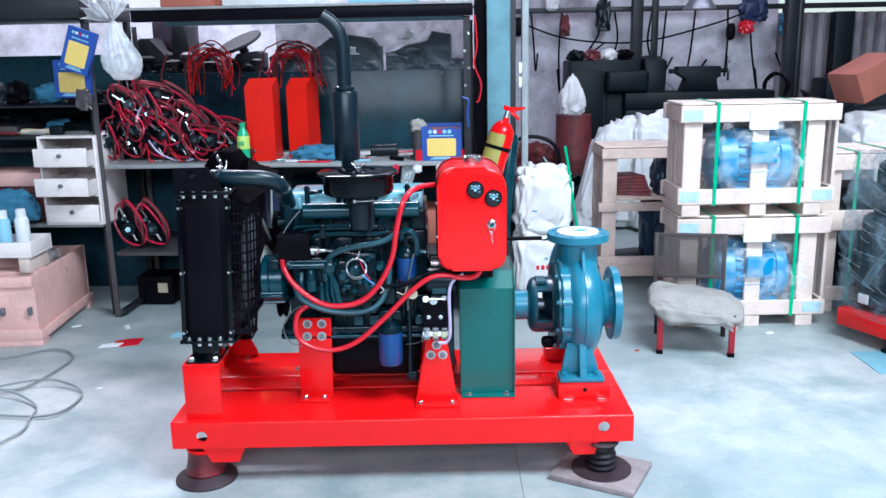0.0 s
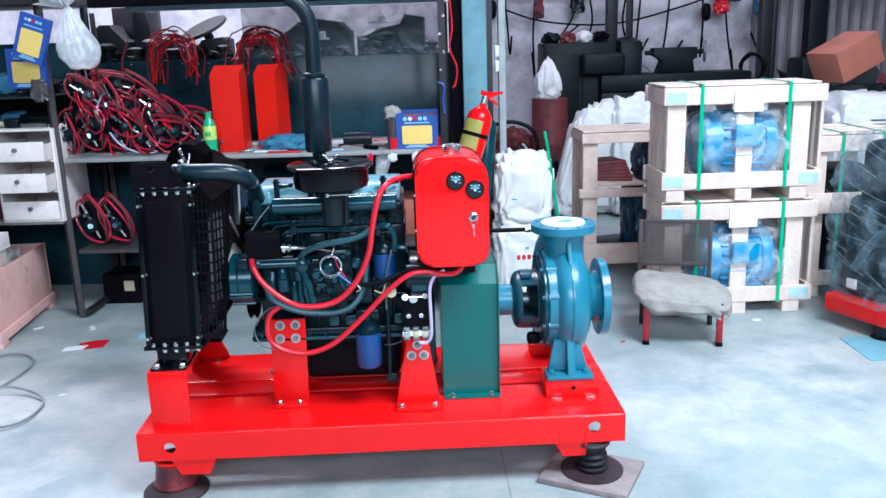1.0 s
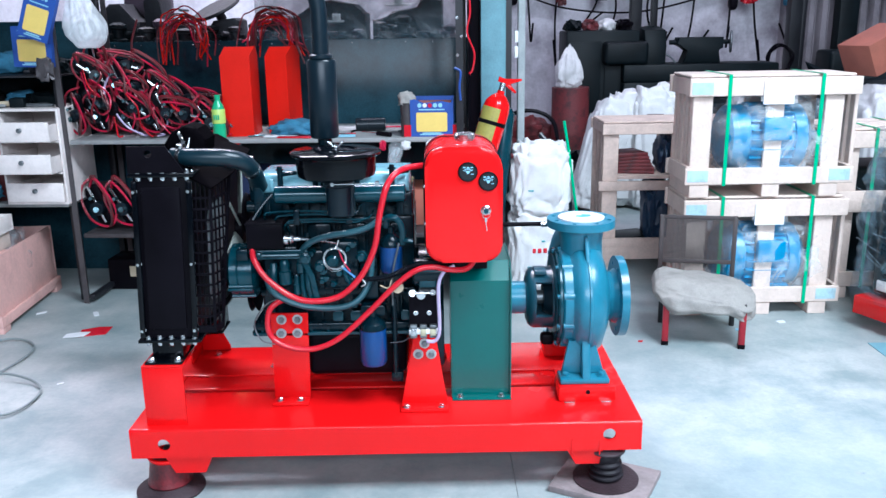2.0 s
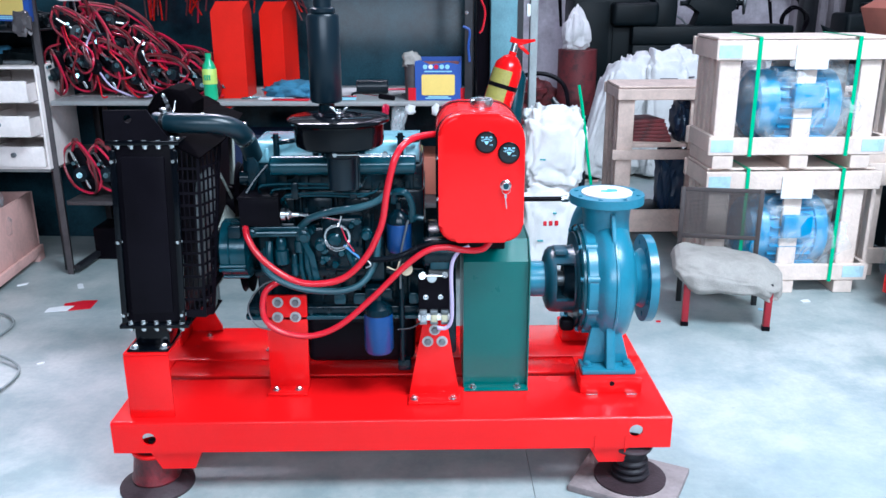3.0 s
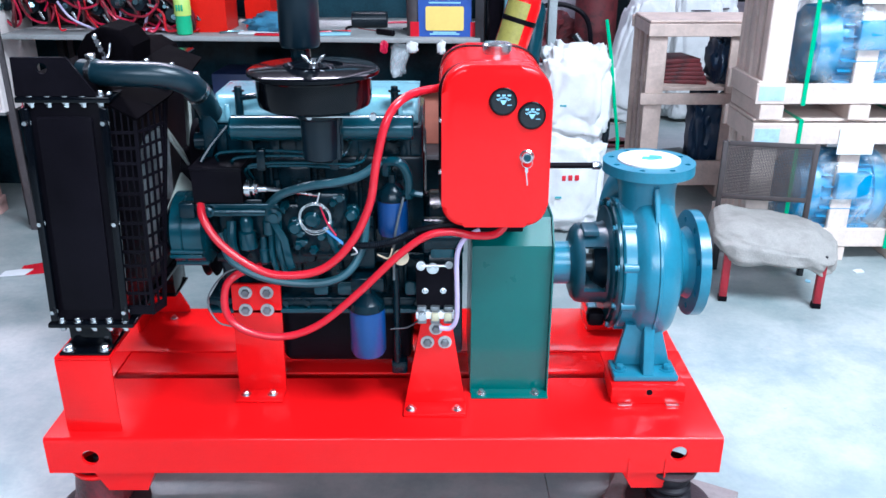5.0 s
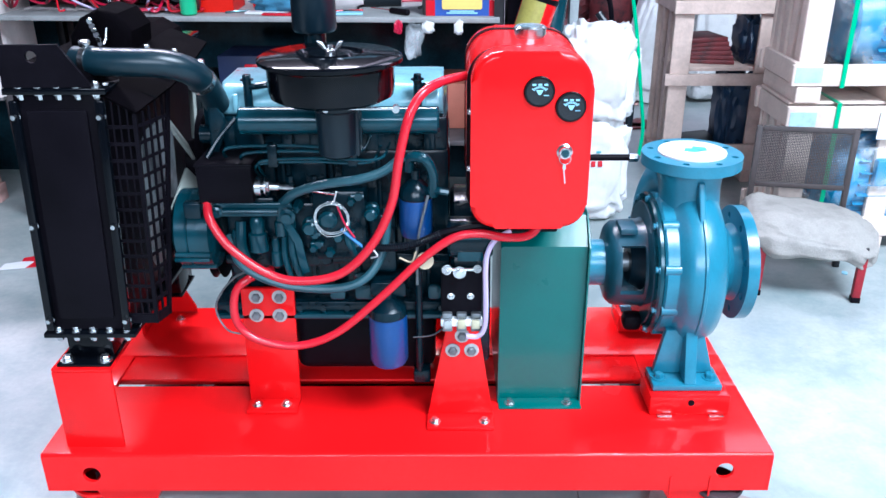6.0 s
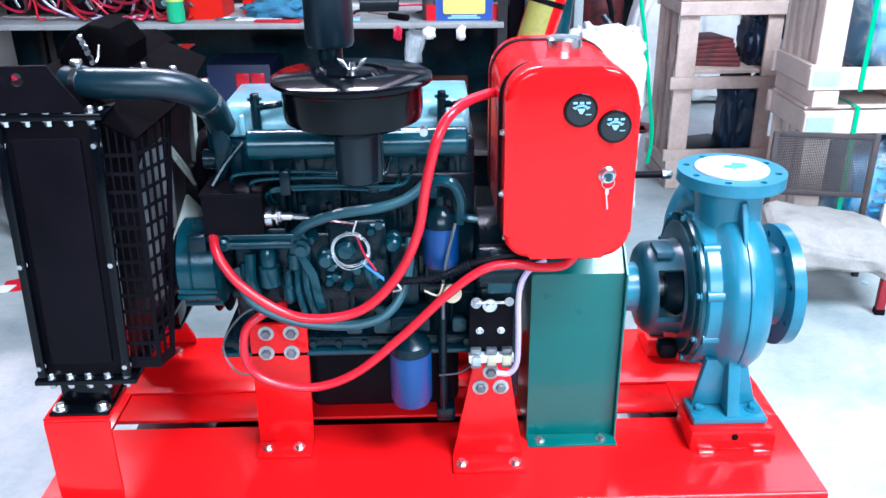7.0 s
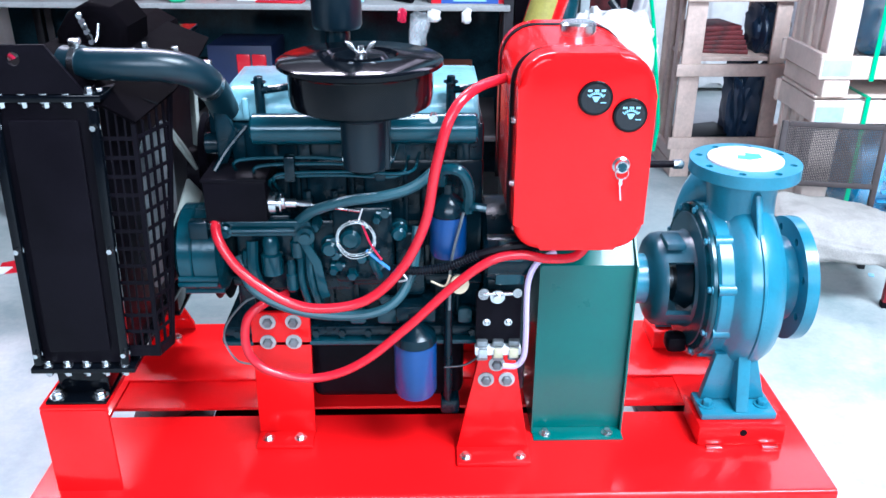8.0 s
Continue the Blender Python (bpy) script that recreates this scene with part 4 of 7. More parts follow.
tube(bm, [(-0.15, 2.58, 0.62), (-0.19, 2.53, 0.622), (-0.219, 2.52, 0.592), (-0.221, 2.515, 0.528), (-0.18, 2.51, 0.487), (-0.096, 2.51, 0.471), (-0.009, 2.51, 0.502), (0.085, 2.51, 0.583), (0.175, 2.51, 0.673), (0.24, 2.51, 0.722), (0.294, 2.51, 0.733), (0.347, 2.515, 0.722), (0.401, 2.53, 0.722), (0.432, 2.55, 0.76)], 0.0088, 12)
part("red_hose", bm, HOSER, eng, "bright red rubber fuel hose")
bm = B()
tube(bm, [(-0.115, 2.57, 0.775), (-0.08, 2.54, 0.81), (-0.02, 2.53, 0.832), (0.05, 2.53, 0.842), (0.1, 2.54, 0.855), (0.14, 2.56, 0.88)], 0.0098, 10)
part("grey_hose", bm, HOSEG, eng, "grey-blue rubber hose")
bm = B()
tube(bm, [(-0.235, 2.58, 0.70), (-0.21, 2.545, 0.655), (-0.16, 2.53, 0.625), (-0.09, 2.525, 0.605), (0.0, 2.525, 0.602), (0.06, 2.53, 0.625), (0.095, 2.55, 0.68), (0.105, 2.58, 0.76)], 0.0092, 10)
part("grey_hose", bm, HOSEG, eng, "grey-blue rubber hose")
BLUEW = mat("light_blue_wire", (0.05, 0.25, 0.6), 0.35, var=0.1)
bm = B()
pp = []
for k in range(64):
    a = k * 0.5
    w = 1 + 0.05 * math.sin(k * 0.21) + 0.03 * math.sin(k * 0.083)
    pp.append((-0.006 + 0.034 * w * math.cos(a), 2.53 - 0.0012 * (k % 5), 0.758 + 0.034 * w * math.sin(a) + 0.003 * math.sin(k * 0.13)))
tube(bm, pp, 0.0011, 5, 3)
for a in (0.9, 3.4, 5.5):
    box(bm, -0.009 + 0.034 * math.cos(a), -0.003 + 0.034 * math.cos(a), 2.522, 2.534, 0.755 + 0.034 * math.sin(a), 0.761 + 0.034 * math.sin(a), 0.001)
part("wire_coil", bm, CHROME, eng, "thin silver wire coil")
for pts, mm, r in (([(0.005, 2.53, 0.79), (0.02, 2.525, 0.75), (0.04, 2.52, 0.72)], PINK, 0.002), ([(0.012, 2.53, 0.735), (0.03, 2.525, 0.72), (0.055, 2.52, 0.70)], BLUEW, 0.0032),
                   ([(0.055, 2.525, 0.70), (0.1, 2.53, 0.692), (0.16, 2.53, 0.70), (0.22, 2.52, 0.73), (0.29, 2.52, 0.745), (0.36, 2.54, 0.735)], BLACKM, 0.0075), ([(-0.18, 2.6, 0.615), (-0.235, 2.58, 0.6), (-0.275, 2.56, 0.545), (-0.255, 2.55, 0.49), (-0.215, 2.56, 0.47)], STEEL, 0.0022),
                   ([(0.07, 2.54, 0.665), (0.085, 2.52, 0.68), (0.073, 2.515, 0.70)], WHITE, 0.002), ([(0.13, 2.53, 0.67), (0.155, 2.52, 0.665), (0.165, 2.515, 0.69)], TAN, 0.002), ([(0.19, 2.55, 0.80), (0.168, 2.545, 0.7), (0.165, 2.545, 0.6)], STEEL, 0.003), ([(0.155, 2.53, 0.48), (0.2, 2.53, 0.487), (0.24, 2.535, 0.52)], RUBBER, 0.002), ([(0.0, 2.53, 0.795), (0.008, 2.52, 0.82)], WHITE, 0.0015)):
    bm = B()
    tube(bm, pts, r, 7)
    part("wire", bm, mm, eng)
bm = B()
cp = spline([(0.055, 2.525, 0.70), (0.1, 2.53, 0.692), (0.16, 2.53, 0.70), (0.22, 2.52, 0.73)], 12)
for p, q in zip(cp, cp[1:]):
    lathe(bm, [(0.0078, -0.0012), (0.0092, 0), (0.0078, 0.0012)], p, q - p, 10)
part("conduit_ribs", bm, RUBBER, eng, "black corrugated conduit")
bm = B()
lathe(bm, [(0.018, 0), (0.018, 0.008), (0.008, 0.009)], (0.182, 2.535, 0.662), (0.2, -1, 0.2), 20)
part("sensor_disc", bm, TAN, eng, "tan sensor disc")
bm = B()
cyl(bm, (0.165, 2.62, 0.60), (0.165, 2.62, 0.34), 0.009, n=12)
box(bm, 0.15, 0.19, 2.61, 2.65, 0.31, 0.345, 0.006)
part("dipstick_tube", bm, ENGINE, eng)
# top coolant hose with clamps and thermostat housing
bm = B()
tube(bm, [(-0.475, 2.54, 1.08), (-0.43, 2.525, 1.08), (-0.36, 2.52, 1.079), (-0.305, 2.53, 1.074), (-0.268, 2.555, 1.056), (-0.252, 2.6, 1.02), (-0.25, 2.66, 0.965)], 0.0265, 20)
ch = part("coolant_hose", bm, COOLH, eng, "thick black rubber coolant hose")
for p, d in (((-0.452, 2.532, 1.08), (1, -0.3, 0)), ((-0.257, 2.585, 1.032), (0.25, 0.72, -0.62))):
    bm = B()
    lathe(bm, [(0.0285, 0), (0.0285, 0.012)], p, d, 28)
    part("hose_clamp", bm, CHROME, ch)
    bm = B()
    box(bm, p[0] - 0.006, p[0] + 0.012, p[1] - 0.012, p[1] + 0.006, p[2] + 0.026, p[2] + 0.04, 0.003)
    part("clamp_screw", bm, CHROME, ch)
bm = B()
box(bm, -0.285, -0.235, 2.66, 2.76, 0.87, 0.98, 0.015)
cyl(bm, (-0.29, 2.66, 0.9), (-0.235, 2.66, 0.9), 0.02, n=16)
prism(bm, [(-0.262, 0.98), (-0.25, 0.99), (-0.225, 0.93), (-0.25, 0.86), (-0.262, 0.87)], "xz", 2.62, 2.64, 0.003)
part("thermostat_housing", bm, ENGINE, eng)

# ---- fuel tank with instrument panel ----
tank = thing("fuel_tank", "glossy red fuel tank with round-cornered instrument panel", "fuel tank", pose(0.4, 2.7, 0.7))
RC = (0.07, 0.06, 0.05, 0.05)
bm = B()
prism(bm, rrect(0.289, 0.519, 0.747, 1.098, RC, 8), "xz", 2.488, 2.555, 0.012, 4)
panel = part("instrument_panel", bm, RED, tank)
bm = B()
prism(bm, rrect(0.284, 0.524, 0.752, 1.092, (0.075, 0.065, 0.05, 0.05), 8), "xz", 2.566, 2.83, 0.012, 4)
body = part("tank_body", bm, RED, tank)
for y in (2.5555, 2.765):
    bm = B()
    prism(bm, rrect(0.2825, 0.5255, 0.7505, 1.0935, (0.075, 0.065, 0.05, 0.05), 8), "xz", y, y + (0.0105 if y < 2.6 else 0.02))
    part("tank_strap", bm, BLACKM, tank)
bm = B()
box(bm, 0.33, 0.48, 2.6, 2.82, 0.692, 0.7495, 0.004)
part("tank_bracket", bm, BLACKM, tank)
bm = B()
lathe(bm, [(0.03, 0), (0.03, 0.006), (0.033, 0.007), (0.033, 0.02), (0.029, 0.024), (0.018, 0.022)], (0.412, 2.67, 1.092), n=32)
part("filler_cap", bm, CHROME, tank)
for gx, gz in ((0.416, 1.024), (0.476, 0.995)):
    bm = B()
    lathe(bm, [(0.0285, 0), (0.0295, 0.003), (0.028, 0.006), (0.0245, 0.006)], (gx, 2.488, gz), (0, -1, 0), 36)
    g = part("gauge", bm, BLACK, panel, "round black pressure gauge")
    bm = B()
    lathe(bm, [(0.0245, 0), (0.0245, 0.0012)], (gx, 2.4825, gz), (0, -1, 0), 32)
    part("dial", bm, DIAL, g)
    bm = B()
    for k in range(9):
        a = radians(40 + k * 12.5)
        box(bm, -0.001, 0.001, -0.0005, 0.0005, 0.0125, 0.0165 if k % 4 else 0.0185, m=pose(gx, 2.4807, gz - 0.005, 0, 90 - math.degrees(a), 0))
    for k in range(3):
        box(bm, gx - 0.014 + k * 0.011, gx - 0.007 + k * 0.011, 2.4802, 2.481, gz + 0.012, gz + 0.0155)
    prism(bm, [(gx - 0.007, gz + 0.004), (gx + 0.007, gz + 0.004), (gx + 0.002, gz - 0.005), (gx - 0.002, gz - 0.005)], "xz", 2.4802, 2.481)
    box(bm, gx + 0.008, gx + 0.017, 2.4802, 2.481, gz - 0.007, gz - 0.0055)
    part("scale_mark", bm, SKYBLUE, g)
bm = B()
lathe(bm, [(0.0155, 0), (0.0155, 0.003), (0.012, 0.006), (0.011, 0.012), (0.006, 0.013)], (0.469, 2.488, 0.907), (0, -1, 0), 24)
lock = part("ignition_lock", bm, CHROME, panel, "chrome ignition lock with keys")
bm = B()
lathe(bm, [(0.008, 0.0), (0.008, 0.0145), (0.003, 0.015)], (0.469, 2.488, 0.907), (0, -1, 0), 18)
part("lock_core", bm, ENGINEL, lock, "dark lock core")
bm = B()
tube(bm, [(0.469 + 0.011 * math.sin(0.6 * k), 2.474, 0.897 + 0.011 * math.cos(0.6 * k)) for k in range(11)], 0.0009, 6)
prism(bm, [(0.466, 0.886), (0.471, 0.886), (0.472, 0.876), (0.468, 0.872), (0.465, 0.877)], "xz", 2.476, 2.478)
prism(bm, [(0.467, 0.874), (0.4695, 0.873), (0.473, 0.846), (0.4705, 0.845)], "xz", 2.479, 2.481)
part("key", bm, CHROME, lock)
bolts(panel, [(0.2885, 2.53, 0.975), (0.2885, 2.53, 0.86), (0.296, 2.53, 0.772)], (-1, 0, 0), 0.005, 0.006, "screw")
tank.location += Vector((-0.014, 0, 0.005))

# ---- coupling guard ----
grd = thing("coupling_guard", "dark green folded sheet coupling guard bolted to the skid", "guard", pose(0.447, 2.78, ZT))
bm = B()
prism(bm, [(2.642, ZT + 0.002), (2.642, 0.645), (2.695, 0.70), (2.90, 0.70), (2.95, 0.645), (2.95, ZT + 0.002), (2.945, ZT + 0.002), (2.945, 0.643), (2.898, 0.695), (2.697, 0.695), (2.647, 0.643), (2.647, ZT + 0.002)], "yz", 0.352, 0.542)
part("cover_sheet", bm, GREEN, grd)
for x in (0.348, 0.5425):
    bm = B()
    prism(bm, [(2.626, ZT + 0.002), (2.626, 0.648), (2.69, 0.705), (2.9, 0.705), (2.955, 0.648), (2.955, ZT + 0.002)], "yz", x, x + 0.0035)
    part("side_sheet", bm, GREEN, grd)
bm = B()
box(bm, 0.35, 0.5445, 2.598, 2.6415, ZT + 0.002, ZT + 0.006, 0.001)
part("foot_flange", bm, GREEN, grd)
bolts(grd, [(0.376, 2.617, ZT + 0.006), (0.512, 2.617, ZT + 0.006)], (0, 0, 1), 0.008, 0.012)

# ---- centrifugal pump ----
BRACK = mat("dark_blue_bracket_paint", (0.01, 0.058, 0.086), 0.32, var=0.2, scale=12)
pump = thing("centrifugal_pump", "blue cast iron centrifugal pump with round flanges", "pump", pose(0.79, 2.79, 0.297))
PA = (0.0, 2.80, 0.535)
bm = B()
lathe(bm, [(0.1, 0.718), (0.166, 0.719), (0.172, 0.724), (0.172, 0.75), (0.177, 0.756), (0.19, 0.764), (0.198, 0.778), (0.2, 0.797), (0.204, 0.799), (0.204, 0.805), (0.2, 0.807), (0.197, 0.828), (0.18, 0.853), (0.14, 0.87), (0.09, 0.885)], PA, (1, 0, 0), 64)
vol = part("volute", bm, PUMPB, pump)
bm = B()
tube(bm, [(0.797, 2.8, 0.62), (0.797, 2.795, 0.69), (0.795, 2.797, 0.74), (0.794, 2.80, 0.79)], lambda t: 0.07 + 0.012 * (2 * t - 1) ** 2, 32)
part("discharge_neck", bm, PUMPB, pump)
bm = B()
tube(bm, [(0.79, 2.93, 0.56), (0.785, 2.93, 0.64), (0.785, 2.9, 0.7), (0.79, 2.85, 0.735), (0.794, 2.81, 0.745)], lambda t: 0.09 - 0.03 * t, 32)
part("discharge_shoulder", bm, PUMPB, pump)
bm = B()
cyl(bm, (0.668, PA[1], PA[2]), (0.70, PA[1], PA[2]), 0.05, 0.07, n=24)
part("stuffing_box", bm, MUFF, pump)
bm = B()
prism(bm, circle(0.794, 2.80, 0.114, 48), "xy", 0.786, 0.812, 0.003, holes=[circle(0.794 + 0.095 * math.cos(a), 2.80 + 0.095 * math.sin(a), 0.008, 10) for a in [radians(22.5 + 45 * k) for k in range(8)]])
fl_t = part("discharge_flange", bm, PUMPB, pump)
bm = B()
lathe(bm, [(0.077, 0.8125), (0.077, 0.817), (0.074, 0.8185)], (0.794, 2.80, 0), n=40)
capw = part("flange_cap", bm, WHITE, fl_t, "white plastic flange cap")
bm = B()
prism(bm, [(0.772, 2.79), (0.795, 2.78), (0.826, 2.792), (0.828, 2.815), (0.8, 2.825), (0.796, 2.808), (0.78, 2.81)], "xy", 0.8188, 0.8198)
part("cap_sticker", bm, TEALP, capw)
bm = B()
prism(bm, [(2.655, 0.665), (2.69, 0.72), (2.712, 0.765), (2.745, 0.77), (2.76, 0.70), (2.71, 0.65)], "yz", 0.793, 0.807, 0.004)
part("neck_rib", bm, PUMPB, pump)
# suction side
bm = B()
lathe(bm, [(0.1, 0.868), (0.088, 0.885), (0.085, 0.9), (0.095, 0.916)], PA, (1, 0, 0), 36)
part("suction_neck", bm, PUMPB, pump)
bm = B()
ring = circle(PA[1], PA[2], 0.138, 56)
prism(bm, ring, "yz", 0.916, 0.942, holes=[circle(PA[1], PA[2], 0.065, 28)] + [circle(PA[1] + 0.113 * math.cos(a), PA[2] + 0.113 * math.sin(a), 0.009, 10) for a in [radians(22.5 + 45 * k) for k in range(8)]])
part("suction_flange", bm, PUMPB, pump)
# cover with its bosses
bm = B()
lathe(bm, [(0.08, 0.698), (0.15, 0.7), (0.168, 0.703), (0.172, 0.708), (0.172, 0.715), (0.168, 0.7175)], PA, (1, 0, 0), 48)
cov = part("casing_cover", bm, ENGINEL, pump)
for k in range(10):
    a = radians(18 + 36 * k)
    p = (0.706, PA[1] + 0.163 * math.cos(a), PA[2] + 0.163 * math.sin(a))
    bm = B()
    lathe(bm, [(0.0135, 0.012), (0.0135, 0.047), (0.009, 0.052)], p, (1, 0, 0), 14)
    part("bolt_boss", bm, PUMPB, pump)
    part("bolt", bolt(B(), p, (-1, 0, 0), 0.007, 0.009), PUMPB, cov)
# bearing bracket with its windows
bm = B()
prof, n = [(0.056, 0.606), (0.074, 0.608), (0.092, 0.614), (0.102, 0.624), (0.105, 0.636), (0.106, 0.69), (0.11, 0.696), (0.148, 0.698), (0.15, 0.7)], 48
rg = [[bm.verts.new((h, PA[1] - r * math.cos(2 * math.pi * k / n), PA[2] - r * math.sin(2 * math.pi * k / n))) for k in range(n)] for r, h in prof]
for i in range(len(rg) - 1):
    for k in range(n):
        ang = 2 * math.pi * (k + 0.5) / n
        if i == 4 and math.cos(ang) * math.cos(ang) > 0.3 and -0.42 < -math.sin(ang) < 0.72:
            continue
        bm.faces.new((rg[i][k], rg[i][(k + 1) % n], rg[i + 1][(k + 1) % n], rg[i + 1][k]))
bmesh.ops.recalc_face_normals(bm, faces=bm.faces)
bmesh.ops.solidify(bm, geom=bm.faces[:], thickness=0.012)
part("bearing_bracket", bm, BRACK, pump, "dark blue bearing bracket with open windows")
bm = B()
box(bm, 0.632, 0.672, 2.735, 2.8, 0.632, 0.648, 0.004)
part("nameplate_pad", bm, BRACK, pump)
bm = B()
lathe(bm, [(0.048, 0.53), (0.054, 0.535), (0.056, 0.545), (0.056, 0.61)], PA, (1, 0, 0), 32)
part("bearing_housing", bm, PUMPB, pump)
bm = B()
cyl(bm, (0.50, PA[1], PA[2]), (0.72, PA[1], PA[2]), 0.024, n=20)
part("shaft", bm, STEEL, pump)
bm = B()
box(bm, 0.655, 0.70, 2.72, 2.765, 0.385, 0.425, 0.012)
part("drain_boss", bm, BLACKM, pump)
# foot
for s, y0 in ((-1, 2.548), (1, 2.94)):
    bm = B()
    box(bm, 0.706, 0.868, y0 + 0.045, y0 + 0.13, 0.2975, 0.314, 0.004)
    part("foot_plate", bm, PUMPB, pump)
    bm = B()
    prism(bm, [(0.716, 0.315), (0.858, 0.315), (0.825, 0.43), (0.738, 0.43)], "xz", y0 + 0.098, y0 + 0.118, 0.003)
    prism(bm, [(y0 + 0.049, 0.315), (y0 + 0.13, 0.315), (y0 + 0.13, 0.44), (y0 + 0.083, 0.44)], "yz", 0.779, 0.806, 0.003)
    part("foot_rib", bm, PUMPB, pump)
bolts(pump, [(0.726, 2.626, 0.314), (0.845, 2.626, 0.314)], (0, 0, 1), 0.011, 0.014, material=PUMPB)

# ---- workbench with its frame ----
BM = pose(-1.62, 4.43, 0, 0, 0, -3.5)


def bw(u, v, z):
    return BM @ Vector((u, v, z))


bench = thing("workbench", "long steel workbench with pale worn top, lower shelf and overhead frame", "workbench", BM)
bm = B()
box(bm, 0.02, 2.06, 0, 0.66, 0.871, 0.893, 0.004)
part("bench_top", bm, BENCHT, bench, "pale worn bench top", True)
bm = B()
box(bm, 0.02, 2.02, 0.02, 0.62, 0.365, 0.387, 0.003)
# shelf tone is darkened to stand for the dimness under the bench
part("lower_shelf", bm, POSTD, bench, local=True)
for u, v, h in ((0, 0, 1.66), (2.055, 0.02, 1.66), (0, 0.62, 1.66), (2.055, 0.62, 1.66)):
    bm = B()
    w = 0.03 if u == 0 else 0.036
    prism(bm, [(u - w / 2, v), (u + w / 2, v), (u + w / 2, v + 0.006), (u - w / 2 + 0.006, v + 0.006), (u - w / 2 + 0.006, v + 0.05), (u - w / 2, v + 0.05)], "xy", 0, h)
    part("post", bm, POSTD if u == 0 else DARKST, bench, local=True)
bm = B()
box(bm, 0.26, 2.09, -0.02, 0.03, 1.661, 1.72, 0.004)
part("top_beam", bm, BLACKM, bench, local=True)
bm = B()
box(bm, 0.2, 2.08, -0.03, 0.6, 1.721, 1.735, 0.002)
part("top_shelf", bm, BENCHT, bench, local=True)
bm = B()
box(bm, 0.02, 0.05, 0.0, 0.62, 0.02, 0.05, 0.003)
part("foot_rail", bm, DARKST, bench, local=True)
# panel runs down to the floor to keep the under-bench space dark
bm = B()
box(bm, -0.04, 2.08, 0.68, 0.7, 0.0, 1.375, 0.002)
part("back_panel", bm, BACKP, bench, "glossy dark blue steel back panel", True)
bm = B()
box(bm, -2.2, -0.043, 0.68, 0.7, 0.0, 1.5, 0.002)
part("back_panel", bm, BACKP, bench, "glossy dark blue steel back panel", True)
for k in range(14):
    part("rivet", bolt(B(), (0.02 + k * 0.155, 0.68, 1.355), (0, -1, 0), 0.004, 0.004, False), CHROME, bench, local=True)
# translucent pane added to dim the wall and castings behind it
bm = B()
box(bm, 0.86, 2.03, 0.684, 0.688, 1.376, 1.66)
part("dimming_pane", bm, PANE, bench, "grey-blue pane added to dim the view above the back panel", True).visible_shadow = False
bm = B()
box(bm, -2.2, -0.043, 0.66, 0.678, 0.9, 0.93, 0.002)
part("panel_batten", bm, BENCHT, bench, local=True)
bm = B()
box(bm, 0.2, 2.02, 0.62, 0.64, 1.66, 1.715, 0.002)
part("rear_beam", bm, TEALST, bench, local=True)
# things on top of the overhead shelf
for u, w, h, mm, nm, lab in ((0.55, 0.28, 0.12, CARD, "carton", "flat brown cardboard carton on the overhead shelf"), (1.0, 0.5, 0.1, SACK, "folded_sheet", "folded white plastic sheet on the overhead shelf"), (1.6, 0.34, 0.1, SKYBLUE, "storage_box", "pale blue storage box on the overhead shelf")):
    bm = B()
    box(bm, u - w / 2, u + w / 2, 0.02, 0.4, 1.7355, 1.7355 + h, 0.01)
    single(nm, bm, mm, lab, "box", m=BM)
# rack and castings that show above the back panel
bsh = B()
box(bsh, -2.3, 2.1, 0.85, 1.3, 1.3, 1.34, 0.004)
for u in (-2.2, -0.1, 2.0):
    box(bsh, u, u + 0.04, 0.9, 0.94, 0, 1.3)
    box(bsh, u, u + 0.04, 1.2, 1.24, 0, 1.3)
single("storage_rack", bsh, DARKST, "dark steel storage rack behind the back panel", "rack", m=BM)
RACK = 1.3405
for u, r, h, sd in ((-1.9, 0.2, 0.07, 20), (-1.45, 0.17, 0.09, 21), (-1.0, 0.2, 0.06, 22), (-0.62, 0.09, 0.1, 23), (0.27, 0.1, 0.09, 24), (0.86, 0.12, 0.1, 26)):
    bm = B()
    lump(bm, (0, 0, h * 0.8), (r, 0.14, h), sd, 0.45, 0.2, 3, 1.8, 0.85)
    single("scrap_casting", bm, SILH, "dark uneven scrap casting on the storage rack", "casting", m=BM @ pose(u, 1.07, RACK), group="castings on the rack")
for u, out, lab in ((-0.24, [(0, 0), (0.3, 0), (0.3, 0.15), (0.24, 0.18), (0.2, 0.26), (0.12, 0.26), (0.08, 0.21), (0, 0.19)], "dark stepped gearbox housing on the storage rack"), (0.095, [(0, 0), (0.11, 0), (0.11, 0.2), (0.1, 0.33), (0.02, 0.35), (0, 0.3)], "tall dark control box on the storage rack"), (0.5, [(0, 0), (0.18, 0), (0.18, 0.15), (0.15, 0.165), (0.02, 0.15), (0, 0.12)], "low dark machine case on the storage rack"), (1.0, [(0, 0), (0.46, 0), (0.46, 0.18), (0.42, 0.19), (0.4, 0.235), (0.25, 0.26), (0.13, 0.24), (0.11, 0.2), (0.02, 0.17), (0, 0.13)], "dark stepped engine casting on the storage rack"), (1.5, [(0, 0), (0.42, 0), (0.42, 0.25), (0.3, 0.27), (0.28, 0.2), (0.12, 0.19), (0.1, 0.15), (0, 0.14)], "dark stepped pump casting on the storage rack")):
    bm = B()
    prism(bm, out, "xz", -0.1, 0.1, 0.012)
    single("machine_case", bm, SILH, lab, "machine part", m=BM @ pose(u, 1.07, RACK), group="machine cases on the rack")
bm = B()
box(bm, -0.14, 0.14, -0.06, 0.06, 0, 0.37, 0.008)
single("steel_locker", bm, MAUVE, "dull mauve steel box standing on the storage rack", "box", m=BM @ pose(0.03, 1.235, RACK))
bm = B()
